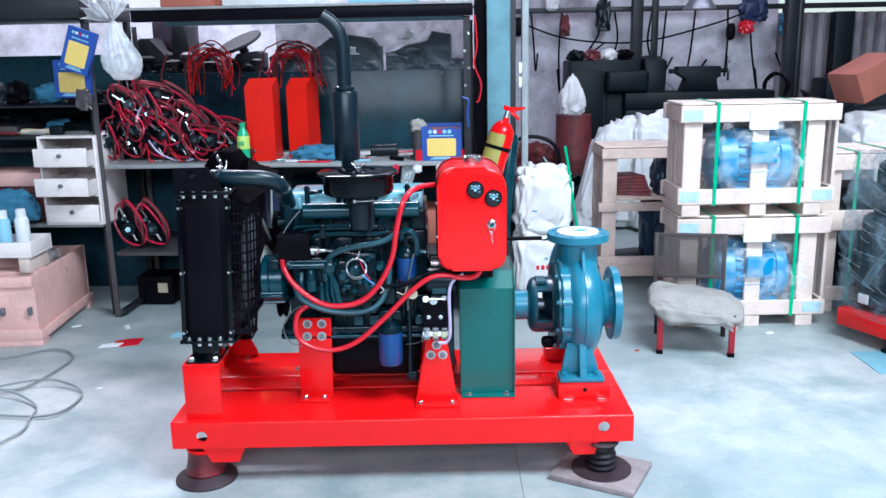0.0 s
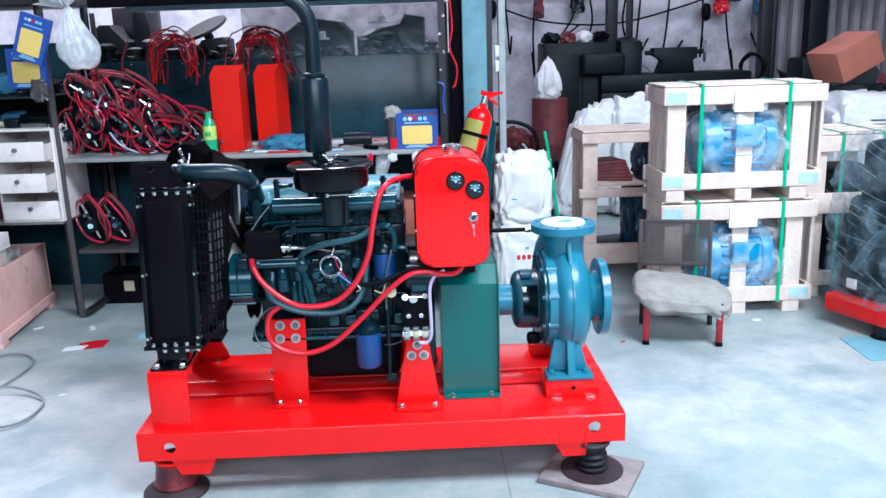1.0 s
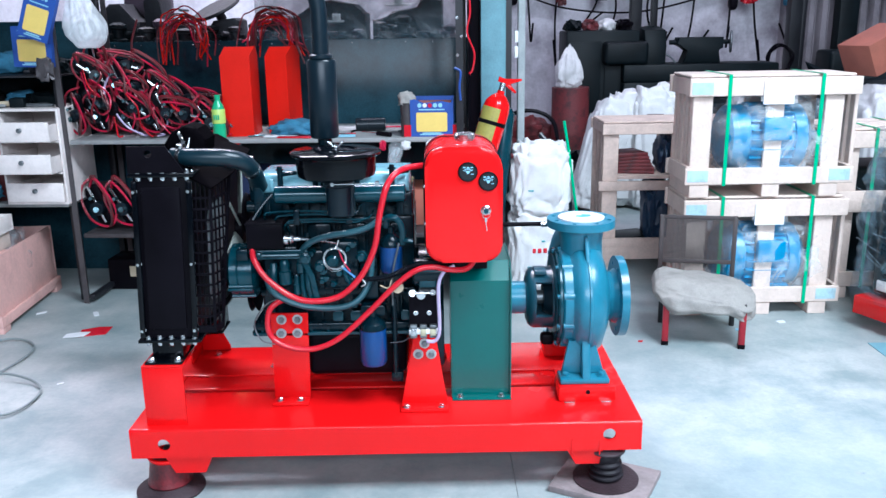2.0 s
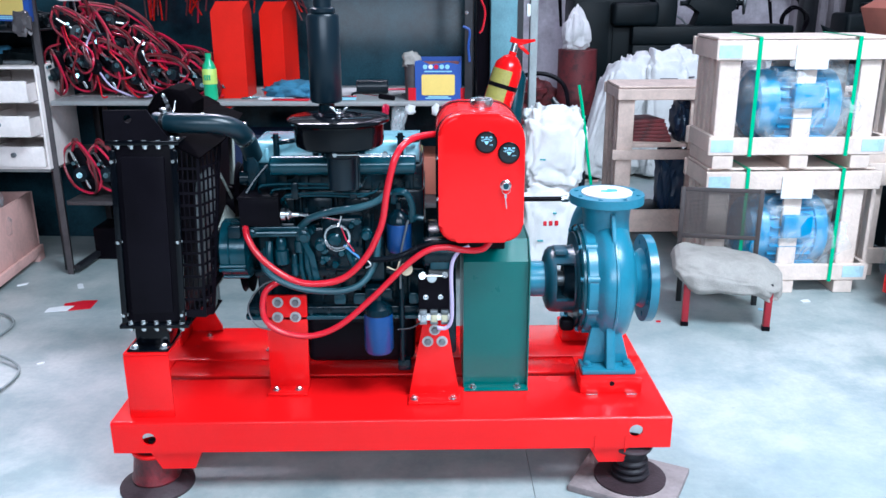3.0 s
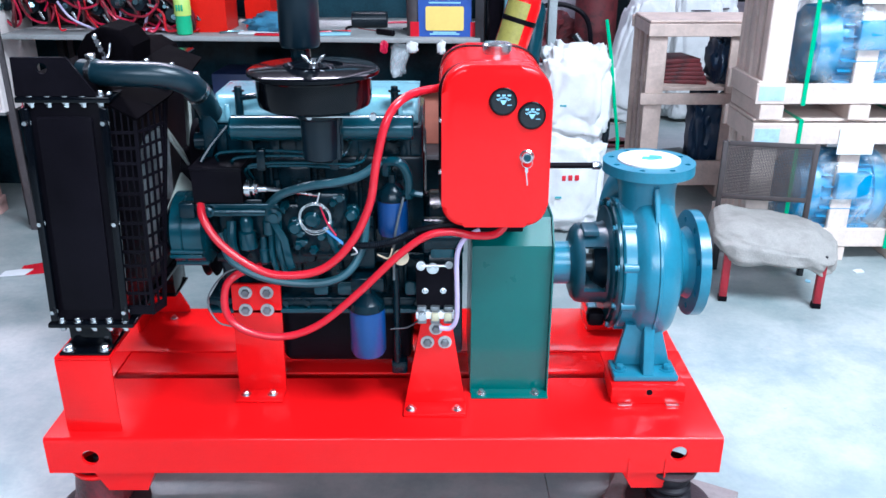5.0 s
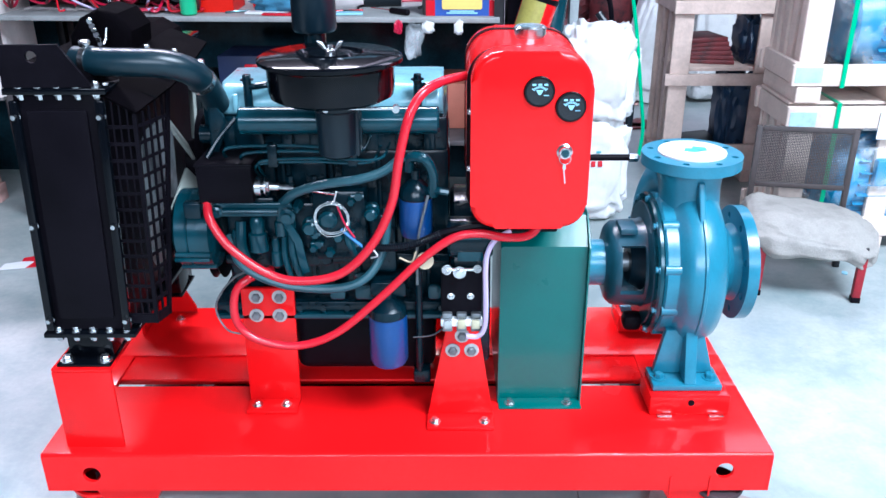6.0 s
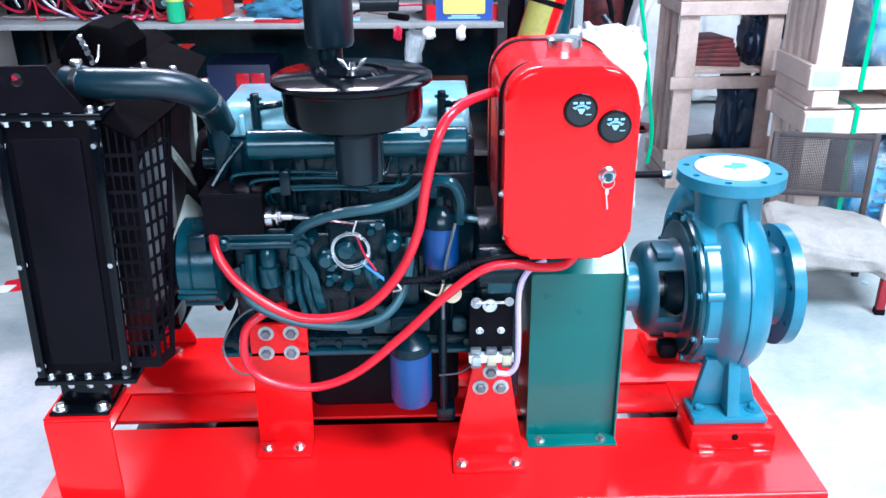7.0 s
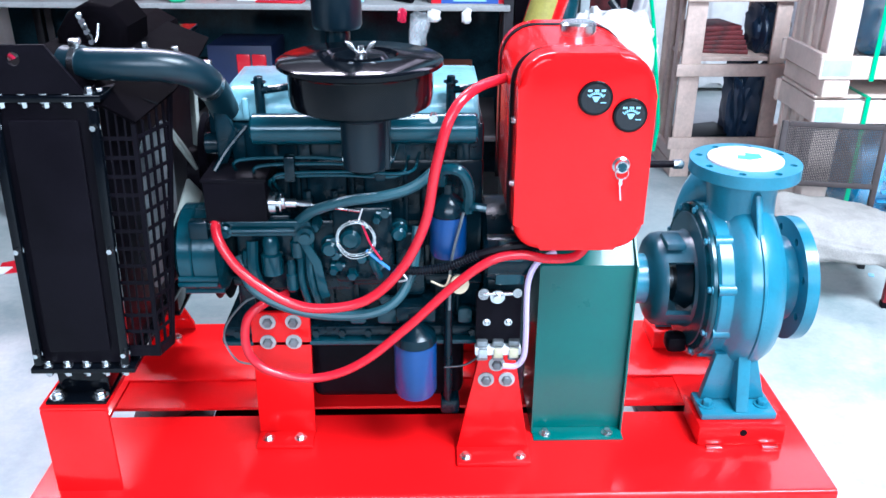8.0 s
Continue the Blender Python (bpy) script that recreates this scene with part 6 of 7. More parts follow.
for k, (x, y, mm) in enumerate(((0.13, 0.0, WHITE), (0.05, -0.04, SKYBLUE), (-0.04, 0.02, WHITE), (-0.12, -0.03, SKYBLUE))):
    t = thing("spray_can", "pale metal spray can standing in the tray", "can", pose(-2.1 + x, 4.16 + y, 0.4745), "spray cans")
    bm = B()
    lathe(bm, [(0.03, 0), (0.036, 0.004), (0.036, 0.165), (0.032, 0.178), (0.024, 0.185)], (0, 0, 0), n=22)
    part("can_body", bm, mm, t, local=True)
    bm = B()
    lathe(bm, [(0.026, 0.185), (0.026, 0.222), (0.021, 0.228)], (0, 0, 0), n=18)
    part("can_cap", bm, WHITE, t, local=True)
# plywood crate on the floor
wc = thing("plywood_crate", "open pinkish plywood crate with battens and metal clasps", "wooden crate", pose(-1.86, 3.98, 0, 0, 0, 3))
for x0, x1, y0, y1, z0, z1 in ((-0.75, 0.0, 0.0, 0.015, 0.06, 0.375), (-0.75, 0.0, 0.73, 0.745, 0.06, 0.375), (-0.014, 0.0, 0.016, 0.729, 0.06, 0.375), (-0.75, -0.736, 0.016, 0.729, 0.06, 0.375), (-0.735, -0.015, 0.016, 0.729, 0.06, 0.075)):
    bm = B()
    box(bm, x0, x1, y0, y1, z0, z1, 0.002)
    part("panel", bm, WOODP, wc, local=True)
for x0, x1, y0, y1, z0, z1 in ((-0.76, 0.02, -0.02, -0.001, 0.03, 0.09), (-0.76, 0.0, -0.018, -0.001, 0.32, 0.375), (-0.75, 0.02, -0.02, 0.06, 0.0, 0.029), (-0.75, 0.02, 0.66, 0.74, 0.0, 0.059), (0.001, 0.02, 0.0, 0.74, 0.03, 0.08), (-0.735, -0.015, 0.1, 0.22, 0.35, 0.3745)):
    bm = B()
    box(bm, x0, x1, y0, y1, z0, z1, 0.003)
    part("batten", bm, WOODP, wc, local=True)
for x in (-0.16, -0.02):
    bm = B()
    box(bm, x - 0.02, x, -0.026, -0.0005, 0.17, 0.21, 0.003)
    part("clasp", bm, STEEL, wc, local=True)
bm = B()
lump(bm, (0, 0, 0.1), (0.1, 0.12, 0.14), 9, 0.4, 0.1)
single("plastic_bag", bm, FILM, "crumpled pale plastic bag in the plywood crate", "plastic bag", m=pose(-1.99, 4.35, 0.2))
bm = B()
lump(bm, (0, 0, 0.06), (0.25, 0.25, 0.1), 11, 0.3, 0.1)
single("packing_heap", bm, CANVAS, "heap of packing material in the plywood crate", "packing", m=pose(-2.2, 4.35, 0.12))
# hanging plastic bag and printed cards
bm = B()
for v in lump(bm, (0, 0, -0.17), (0.13, 0.06, 0.16), 14, 0.1, 0.0, 5, 1.6, 0.85).verts:
    h = min(1, max(0, (v.co.z + 0.31) / 0.31))
    a = math.atan2(v.co.y, v.co.x)
    s = max(0.2, 1 - 0.85 * h ** 1.3) * (1 + 0.07 * math.sin(11 * a + 4 * h) * (0.35 + h))
    v.co.x = v.co.x * s + 0.045 * (1 - h) - 0.01
    v.co.y *= s
bag = thing("hanging_bag", "white plastic carrier bag hanging from the shelf", "plastic bag", BM @ pose(0.185, -0.06, 1.69))
part("bag_body", bm, BAGM, bag, local=True)
for k, (a0, a1, L) in enumerate(((100, 150, 0.2), (75, 112, 0.17), (45, 85, 0.19), (120, 172, 0.14))):
    bm, gr = B(), []
    for r in range(7):
        gr.append([])
        for c in range(9):
            a, d = radians(a0 + (a1 - a0) * c / 8), 0.012 + L * r / 6 * (1 + 0.16 * math.sin(c * 2.1 + k))
            gr[-1].append(bm.verts.new((d * math.cos(a), -0.012 * k + 0.02 * math.sin(c * 1.7 + k) * r / 6 + 0.01 * math.sin(c * 3.3 + r), -0.03 + d * math.sin(a))))
    for p, w in zip(gr, gr[1:]):
        for c in range(8):
            bm.faces.new((p[c], p[c + 1], w[c + 1], w[c]))
    bmesh.ops.solidify(bm, geom=bm.faces[:], thickness=0.0012)
    part("bag_flap", bm, BAGM, bag, local=True)
for u, v, z, w, h, a in ((-0.03, -0.14, 1.41, 0.155, 0.23, 20), (-0.1, -0.03, 1.27, 0.2, 0.2, 2)):
    c = thing("printed_card", "blue printed card with yellow panel hanging from the shelf", "card", BM @ pose(u, v, z, 0, a, 0), "hanging cards")
    bm = B()
    prism(bm, rrect(-w / 2, w / 2, 0, h, 0.004, 2), "xz", 0, 0.03)
    part("card_body", bm, BLUE, c, local=True)
    label_card(c, w, h, -0.0005, 0)
bm = B()
lump(bm, (0, 0, 0), (0.04, 0.03, 0.06), 16, 0.5)
single("work_glove", bm, POSTD, "crumpled dark work glove hanging by the shelf post", "glove", m=BM @ pose(-0.03, -0.05, 1.26))

# ---- columns by the passage ----
cm = thing("steel_column", "teal painted steel column with dark channel", "column", pose(0.62, 4.62, 0), kind="structure")
bm = B()
box(bm, -0.065, 0.068, 0, 0.2, 0, 5.6, 0.006)
part("flange", bm, TEALST, cm, local=True)
bm = B()
box(bm, 0.0685, 0.1, 0.02, 0.18, 0, 5.6)
part("web", bm, DARKST, cm, local=True)
bm = B()
box(bm, -0.13, -0.066, 0.05, 0.22, 0, 5.6, 0.004)
part("channel", bm, BLACKM, cm, local=True)
dp = thing("gate_post", "pale grey steel gate post with white hinges", "post", pose(0.772, 4.63, 0), kind="structure")
bm = B()
box(bm, -0.018, 0.02, 0, 0.06, 0, 5.6, 0.004)
part("post", bm, PALEST, dp, local=True)
for z in (1.3, 1.38):
    bm = B()
    box(bm, -0.038, -0.019, -0.01, 0.03, z - 0.03, z + 0.03, 0.003)
    part("hinge", bm, WHITE, dp, local=True)

# ---- sacks, extinguisher, cylinder ----


def sack(m, size, seed, label):
    t = thing("sack", label, "sack", m, "white sacks")
    bm = B()
    lump(bm, (0, 0, size[2]), size, seed, 0.2, 0.06, 5, 3.6, 0.5)
    part("sack_body", bm, SACK, t, local=True)
    bm = B()
    for k in range(3):
        box(bm, -0.04 + k * 0.03, -0.02 + k * 0.03, -size[1] * 1.02, -size[1] * 0.9, size[2] * 1.1, size[2] * 1.1 + 0.026, 0.004)
    part("print_bar", bm, HOSER, t, local=True)
    for k, (x, z, w, mm) in enumerate(((-0.05, 0.75, 0.03, TEALP), (0.02, 1.36, 0.02, TEALP))):
        bm = B()
        box(bm, x - w / 2, x + w / 2, -size[1] * 1.03, -size[1] * 0.9, size[2] * z, size[2] * z + 0.009, 0.003)
        part("print_bar", bm, mm, t, local=True)
    return t


sack(pose(0.845, 4.47, 0.0, 0, 0, 4), (0.16, 0.105, 0.235), 2, "white woven plastic sack with red print at the column")
sack(pose(0.85, 4.47, 0.44, 0, 3, -3), (0.155, 0.1, 0.2), 5, "white woven plastic sack on top of another sack")
st = thing("steel_stand", "dark steel box stand carrying the fire extinguisher", "stand", pose(0.53, 4.3, 0))
bm = B()
box(bm, -0.1, 0.1, -0.1, 0.1, 0.6, 0.62, 0.004)
part("top_plate", bm, DARKST, st, local=True)
bm = B()
box(bm, -0.09, 0.09, -0.09, 0.09, 0.0, 0.599, 0.004)
part("box_column", bm, MACH, st, local=True)
bm = B()
tube(bm, [(1.05, 4.4, 0.3), (1.055, 4.39, 0.42), (1.03, 4.38, 0.58), (1.0, 4.4, 0.8), (0.98, 4.45, 0.95)], 0.008, 6)
single("green_strap", bm, STRAP, "green plastic strap hanging beside the sacks", "strap")
bm = B()
tube(bm, [(0.93, 4.62, 0.0), (1.02, 4.6, 0.25), (1.04, 4.6, 0.5), (0.98, 4.62, 0.72), (0.88, 4.66, 0.86)], 0.016, 10)
single("rubber_hose", bm, RUBBER, "black rubber hose leaning behind the sacks", "hose")
ex = thing("fire_extinguisher", "red fire extinguisher with yellow label leaning at the column", "fire extinguisher", pose(0.495, 4.28, 0.645, -4, 17, 0))
bm = B()
lathe(bm, [(0.055, 0), (0.068, 0.012), (0.069, 0.4), (0.062, 0.44), (0.04, 0.47), (0.018, 0.485), (0.018, 0.5)], (0, 0, 0), n=32)
part("cylinder", bm, RED, ex, local=True)
bm = B()
prism(bm, [(0.0705 * math.cos(radians(a)), 0.0705 * math.sin(radians(a))) for a in range(195, 286, 10)] + [(0.0685 * math.cos(radians(a)), 0.0685 * math.sin(radians(a))) for a in range(285, 194, -10)], "xy", 0.13, 0.41)
part("label", bm, OLIVE, ex, local=True)
bm = B()
lathe(bm, [(0.0715, 0.325), (0.0715, 0.345)], (0, 0, 0), n=32)
part("band", bm, BLACKM, ex, local=True)
bm = B()
cyl(bm, (0, 0, 0.5), (0, 0, 0.54), 0.016, n=14)
part("valve", bm, CHROME, ex, local=True)
bm = B()
prism(bm, [(-0.03, 0.54), (0.02, 0.535), (0.085, 0.575), (0.08, 0.585), (0.01, 0.56), (-0.03, 0.565)], "xz", -0.012, 0.012, 0.003)
prism(bm, [(0.0, 0.535), (0.07, 0.505), (0.075, 0.515), (0.02, 0.55)], "xz", -0.01, 0.01, 0.003)
part("handle", bm, RED, ex, local=True)
bm = B()
lathe(bm, [(0.04, 0), (0.046, 0.01), (0.046, 1.0), (0.03, 1.03)], (0, 0, 0), n=28)
single("gas_cylinder", bm, ENGINEL, "dark grey-blue gas cylinder leaning by the column", "gas cylinder", m=pose(0.585, 4.46, 0.0, 2, 5, 0))
bc = thing("stool_chair", "black steel tube chair with round back", "chair", pose(0.90, 5.3, 0))
bm = B()
tube(bm, [(-0.2, 0.15, 0.45), (-0.19, 0.17, 0.75), (-0.1, 0.18, 0.88), (0.05, 0.18, 0.9), (0.17, 0.17, 0.82), (0.2, 0.15, 0.6), (0.2, 0.15, 0.45)], 0.014, 10)
part("back_frame", bm, BLACKM, bc, local=True)
bm = B()
lathe(bm, [(0.18, 0.43), (0.2, 0.44), (0.2, 0.46), (0.18, 0.47)], (0, 0, 0), n=28)
part("seat", bm, BLACKM, bc, local=True)
for x, y in ((-0.15, -0.13), (0.15, -0.13), (-0.15, 0.13), (0.15, 0.13)):
    bm = B()
    cyl(bm, (x * 1.15, y * 1.15, 0), (x, y, 0.43), 0.012, n=10)
    part("leg", bm, BLACKM, bc, local=True)

# ---- pine crates with motors ----


def motor(m, seed):
    t = thing("electric_motor", "bright blue finned electric motor under plastic film", "motor", m, "motors in crates")
    bm = B()
    lathe(bm, [(0.13, -0.22), (0.155, -0.2), (0.16, -0.12), (0.15, -0.115), (0.15, 0.1), (0.16, 0.105), (0.16, 0.16), (0.1, 0.2), (0.03, 0.2), (0.025, 0.28)], (0, 0, 0.19), (1, 0, 0), 32)
    part("housing", bm, MOTORB, t, local=True)
    for k in range(22):
        a = 2 * math.pi * k / 22
        bm = B()
        box(bm, -0.112, 0.098, 0.149, 0.17, -0.003, 0.003, m=pose(0, 0, 0.19, math.degrees(a), 0, 0))
        part("fin", bm, MOTORB, t, local=True)
    bm = B()
    box(bm, -0.07, 0.07, -0.19, -0.13, 0.19, 0.3, 0.01)
    part("terminal_box", bm, MOTORB, t, local=True)
    bm = B()
    box(bm, -0.12, 0.12, -0.14, -0.08, 0, 0.06, 0.005)
    part("foot", bm, MOTORB, t, local=True)
    bm = B()
    box(bm, -0.12, 0.12, 0.08, 0.14, 0, 0.06, 0.005)
    part("foot", bm, MOTORB, t, local=True)
    bm = B()
    lump(bm, (0.02, 0, 0.2), (0.28, 0.2, 0.205), seed, 0.2, 0.0, 4, 5.2)
    f = part("plastic_film", bm, FILM, t, "clear crumpled plastic film", True)
    f.visible_shadow = False
    return t


def crate(m, w, d, h, mids, label, deck=0.07, group="pine crates", strap=True, tags=True, side=4, rail=0.085, wood=None):
    t = thing("pine_crate", label, "wooden crate", m, group)

    def plank(*a):
        bm = B()
        box(bm, *a, 0.003, 1)
        part("plank", bm, wood or WOOD, t, local=True)

    for y in (0.0, d - 0.022):
        plank(-0.01, w, y - 0.001, y + 0.021, h - rail, h)
        plank(-0.01, w, y - 0.001, y + 0.021, deck - 0.005, deck + 0.075)
        for x0, x1 in mids:
            plank(x0, x1, y + (0.022 if y == 0 else -0.02), y + (0.042 if y == 0 else -0.002), deck + 0.001, h - 0.003)
    for x in (0.0, w - 0.03):
        for z in (h - rail, deck):
            plank(x, x + 0.02, 0.022, d - 0.024, z, z + rail - 0.003)
        for k in range(side):
            y = 0.045 + k * (d - 0.13) / max(1, side - 1)
            plank(x + 0.021, x + 0.04, y, y + 0.05, deck + 0.001, h - 0.004)
    for k in range(4):
        y = 0.03 + k * (d - 0.14) / 3
        plank(0.0, w - 0.02, y, y + 0.08, h + 0.001, h + 0.013)
    for x0, x1 in mids:
        plank(x0, x1, 0.004, d - 0.01, 0.0, deck - 0.007)
    for k in range(5):
        y = 0.03 + k * (d - 0.14) / 4
        plank(0.045, w - 0.06, y, y + 0.09, deck + 0.001, deck + 0.014)
    if strap:
        for x in (mids[0][1] + 0.06, mids[-1][0] - 0.04):
            bm = B()
            box(bm, x, x + 0.017, -0.006, -0.003, deck - 0.01, h + 0.014)
            box(bm, x, x + 0.017, -0.006, d + 0.005, h + 0.0145, h + 0.0165)
            part("strap", bm, STRAP, t, "green plastic strap", True)
    if tags:
        for x, z in ((0.0, h - rail + 0.01), (w - 0.12, deck + 0.01), (0.0, deck + 0.01)):
            bm = B()
            box(bm, x, x + 0.1, -0.0035, -0.0015, z, z + 0.055)
            part("stamp", bm, STAMP, t, "pale blue paper sticker", True)
        x0, x1 = mids[len(mids) // 2]
        bm = B()
        box(bm, x0 - 0.03, x1 + 0.03, -0.007, -0.004, h - rail - 0.04, h - 0.02)
        part("label_sheet", bm, WHITE, t, "white paper label", True)
    return t


MID = ((0.015, 0.11), (0.37, 0.455), (0.65, 0.74))
CR = pose(1.53, 4.06, 0, 0, 0, 0)
crate(CR, 0.8, 0.365, 0.595, MID, "pine slat crate with green straps, bottom of the stack")
crate(CR @ pose(-0.005, 0, 0.6085), 0.81, 0.365, 0.575, MID, "pine slat crate with green straps, top of the stack")
motor(CR @ pose(0.44, 0.185, 0.085), 3)
motor(CR @ pose(0.42, 0.185, 0.694), 6)
cr3 = crate(pose(2.348, 4.3, 0), 0.6, 0.5, 0.89, ((0.02, 0.14), (0.46, 0.54)), "tall pine slat crate beside the stack", tags=False)
bm = B()
box(bm, 0.0, 0.6, -0.026, -0.002, 0.475, 0.585, 0.003)
part("plank", bm, WOOD, cr3, local=True)
# dark block stands in for the shade inside the tall crate
bm = B()
box(bm, -0.22, 0.22, -0.17, 0.17, 0, 0.6, 0.04, 3)
single("crate_dark_fill", bm, MACH, "dark block added to fill the inside of the tall crate", "machine", m=pose(2.66, 4.61, 0.085))
cr2 = crate(pose(1.285, 4.9, 0), 0.8, 0.4, 0.875, ((0.0, 0.09), (0.4, 0.47), (0.68, 0.75)), "browner open pine crate with wide gaps", strap=False, tags=False, side=3, rail=0.06, wood=WOODW)
for z in (0.14, 0.485):
    bm = B()
    box(bm, -0.025, 0.7, -0.003, 0.019, z, z + 0.055, 0.003)
    part("plank", bm, WOODW, cr2, local=True)
bm = B()
box(bm, 0.03, 0.74, 0.045, 0.36, 0.545, 0.565, 0.003)
part("mid_shelf", bm, WOODW, cr2, local=True)
bm = B()
lump(bm, (0, 0, 0.22), (0.09, 0.12, 0.22), 12, 0.3, 0.05, 4)
single("rubber_wrap", bm, CASTB, "dark blue bundle packed in the open crate", "bundle", m=pose(1.66, 5.1, 0.0845))
bm = B()
lump(bm, (0, 0, 0.1), (0.06, 0.12, 0.13), 13, 0.3, 0.05, 4)
single("rubber_wrap", bm, CASTB, "dark blue bundle on the crate shelf", "bundle", m=pose(1.7, 5.1, 0.565))
for k in range(6):
    bm = B()
    box(bm, -0.15, 0.13 - 0.015 * k, -0.1, 0.1, 0, 0.02, 0.003)
    single("red_board", bm, RUST, "dark reddish board stacked in the open crate", "board", m=pose(1.5, 5.11, 0.566 + 0.021 * k, 0, 0, 5 * k - 12), group="boards in the crate")
for k in range(3):
    bm = B()
    box(bm, -0.14, 0.14, -0.1, 0.1, 0, 0.03, 0.004)
    single("dark_plate", bm, MACH, "dark steel plate lying in the open crate", "steel plate", m=pose(1.48, 5.1, 0.0845 + 0.031 * k, 0, 0, 9 * k), group="plates in the crate")

# ---- low chair ----
ch2 = thing("low_chair", "low steel chair with canvas cushion and perforated backrest", "chair", pose(1.518, 3.75, 0, 0, 0, -11))
for x in (-0.15, 0.188):
    bm = B()
    box(bm, x - 0.014, x + 0.014, -0.115, -0.087, 0, 0.1955, 0.003)
    fl2 = part("front_leg", bm, LEGR, ch2, "dull red painted front leg", True)
    bm = B()
    box(bm, x - 0.016, x + 0.016, -0.117, -0.085, 0, 0.022, 0.003)
    part("foot_cap", bm, BLACKM, fl2, "black foot cap", True)
    bm = B()
    box(bm, x - 0.012, x + 0.012, 0.19, 0.214, 0, 0.22, 0.003)
    part("rear_leg", bm, DARKST, ch2, local=True)
for y in (-0.1, 0.2):
    bm = B()
    box(bm, -0.163, 0.2, y - 0.012, y + 0.012, 0.196, 0.212, 0.003)
    part("seat_rail", bm, DARKST, ch2, local=True)
bm = B()
lump(bm, (0.022, 0.03, 0.236), (0.232, 0.185, 0.054), 17, 0.09, 0.0, 5, 1.5, 0.6)
for v in bm.verts:
    if v.co.y < -0.05:
        v.co.z -= (0.03 + 0.07 * max(0, v.co.x)) * min(1, (-0.05 - v.co.y) / 0.07)
    v.co.z += 0.018 * noise.noise(v.co * 9) - 0.05 * v.co.x - 0.02 * max(0, -v.co.x - 0.1)
    # the cloth hangs over the free corner of the seat
    v.co.z -= 0.05 * min(1, max(0, (v.co.x - 0.14) / 0.09)) * (0.7 + 0.5 * noise.noise(v.co * 22))
    v.co.z += 0.02 * min(1, max(0, (-v.co.x - 0.05) / 0.1)) * min(1, max(0, v.co.y / 0.1))
part("cushion", bm, CANVAS, ch2, "draped grey canvas cushion", True)
for x in (-0.165, 0.175):
    bm = B()
    box(bm, x - 0.01, x + 0.01, 0.205, 0.225, 0.221, 0.545, 0.003)
    part("back_post", bm, MESHST, ch2, local=True)
bm = B()
n1, n2 = 54, 38
for k in range(n1 + 1):
    x = -0.155 + 0.32 * k / n1
    box(bm, x - 0.0011, x + 0.0011, 0.206, 0.209, 0.31, 0.54)
for k in range(n2 + 1):
    z = 0.31 + 0.23 * k / n2
    box(bm, -0.155, 0.165, 0.2055, 0.2095, z - 0.0011, z + 0.0011)
tagged(part("perforated_back", bm, MESHST, ch2, "perforated steel backrest sheet", True), kind="stuff")
for z in (0.312, 0.53):
    bm = B()
    box(bm, -0.154, 0.164, 0.202, 0.205, z, z + 0.018, 0.001)
    part("back_strip", bm, MESHST, ch2, local=True)
bolts(ch2, [(x, 0.202, z) for x in (-0.145, -0.07, 0.0, 0.08, 0.155) for z in (0.321, 0.539)] + [(x, 0.204, z) for x in (-0.165, 0.175) for z in (0.37, 0.43, 0.49)], (0, -1, 0), 0.005, 0.003, "rivet")

# ---- wrapped pump set on the right ----
ws = thing("wrapped_machine", "black machine wrapped in stretch film on a red skid", "machine", pose(2.81, 3.5, 0, 0, 0, -66))
for y in (-0.25, 0.3):
    bm = B()
    box(bm, -0.55, 0.6, y - 0.05, y + 0.05, 0.07, 0.16, 0.006)
    part("skid_beam", bm, RED, ws, local=True)
for x in (-0.3, 0.4):
    for y in (-0.25, 0.3):
        bm = B()
        lathe(bm, [(0.05, 0), (0.055, 0.006), (0.03, 0.01), (0.03, 0.0695)], (x + 0.05, y, 0), n=18)
        part("rubber_mount", bm, RUBBER, ws, local=True)
    bm = B()
    box(bm, x, x + 0.1, -0.199, 0.249, 0.075, 0.155, 0.004)
    part("skid_cross", bm, RED, ws, local=True)
bm = B()
box(bm, -0.52, 0.5, -0.25, 0.3, 0.161, 0.66, 0.05, 3)
box(bm, -0.49, 0.35, -0.22, 0.2, 0.6, 0.93, 0.06, 3)
cyl(bm, (-0.2, -0.24, 0.42), (-0.2, -0.28, 0.42), 0.12, n=28, bev=0.01)
cyl(bm, (0.15, -0.24, 0.36), (0.15, -0.28, 0.36), 0.09, n=24, bev=0.01)
part("machine_body", bm, ENGINE, ws, local=True)
bm = B()
tube(bm, [(-0.44, -0.25, 0.3), (-0.3, -0.27, 0.5), (-0.1, -0.27, 0.6), (0.2, -0.27, 0.52), (0.4, -0.25, 0.3)], 0.02, 8, 5)
part("hose", bm, HOSEG, ws, local=True)
bm = B()
box(bm, -0.47, -0.41, -0.258, -0.251, 0.2, 0.25, 0.004)
part("paper_label", bm, SACK, ws, local=True)
bm = B()
r = bmesh.ops.create_cube(bm, size=1.0)
bmesh.ops.subdivide_edges(bm, edges=bm.edges[:], cuts=22, use_grid_fill=True)
for v in bm.verts:
    p = v.co.copy()
    nz = noise.noise(Vector((p.x * 3 + p.z * 5, p.y * 4, p.z * 14 - p.x * 11)))
    tp = 1 - 0.1 * max(0, p.z)
    v.co = Vector((p.x * tp * (1.13 + 0.04 * nz), p.y * tp * (0.66 + 0.05 * nz) + 0.025, 0.555 + p.z * 0.82 + 0.012 * nz))
f = part("stretch_film", bm, FILMD, ws, "clear stretch film", True)
f.visible_shadow = False
q = random.Random(77)
# thin pale tubes imitate glints on the taut creases
bm = B()
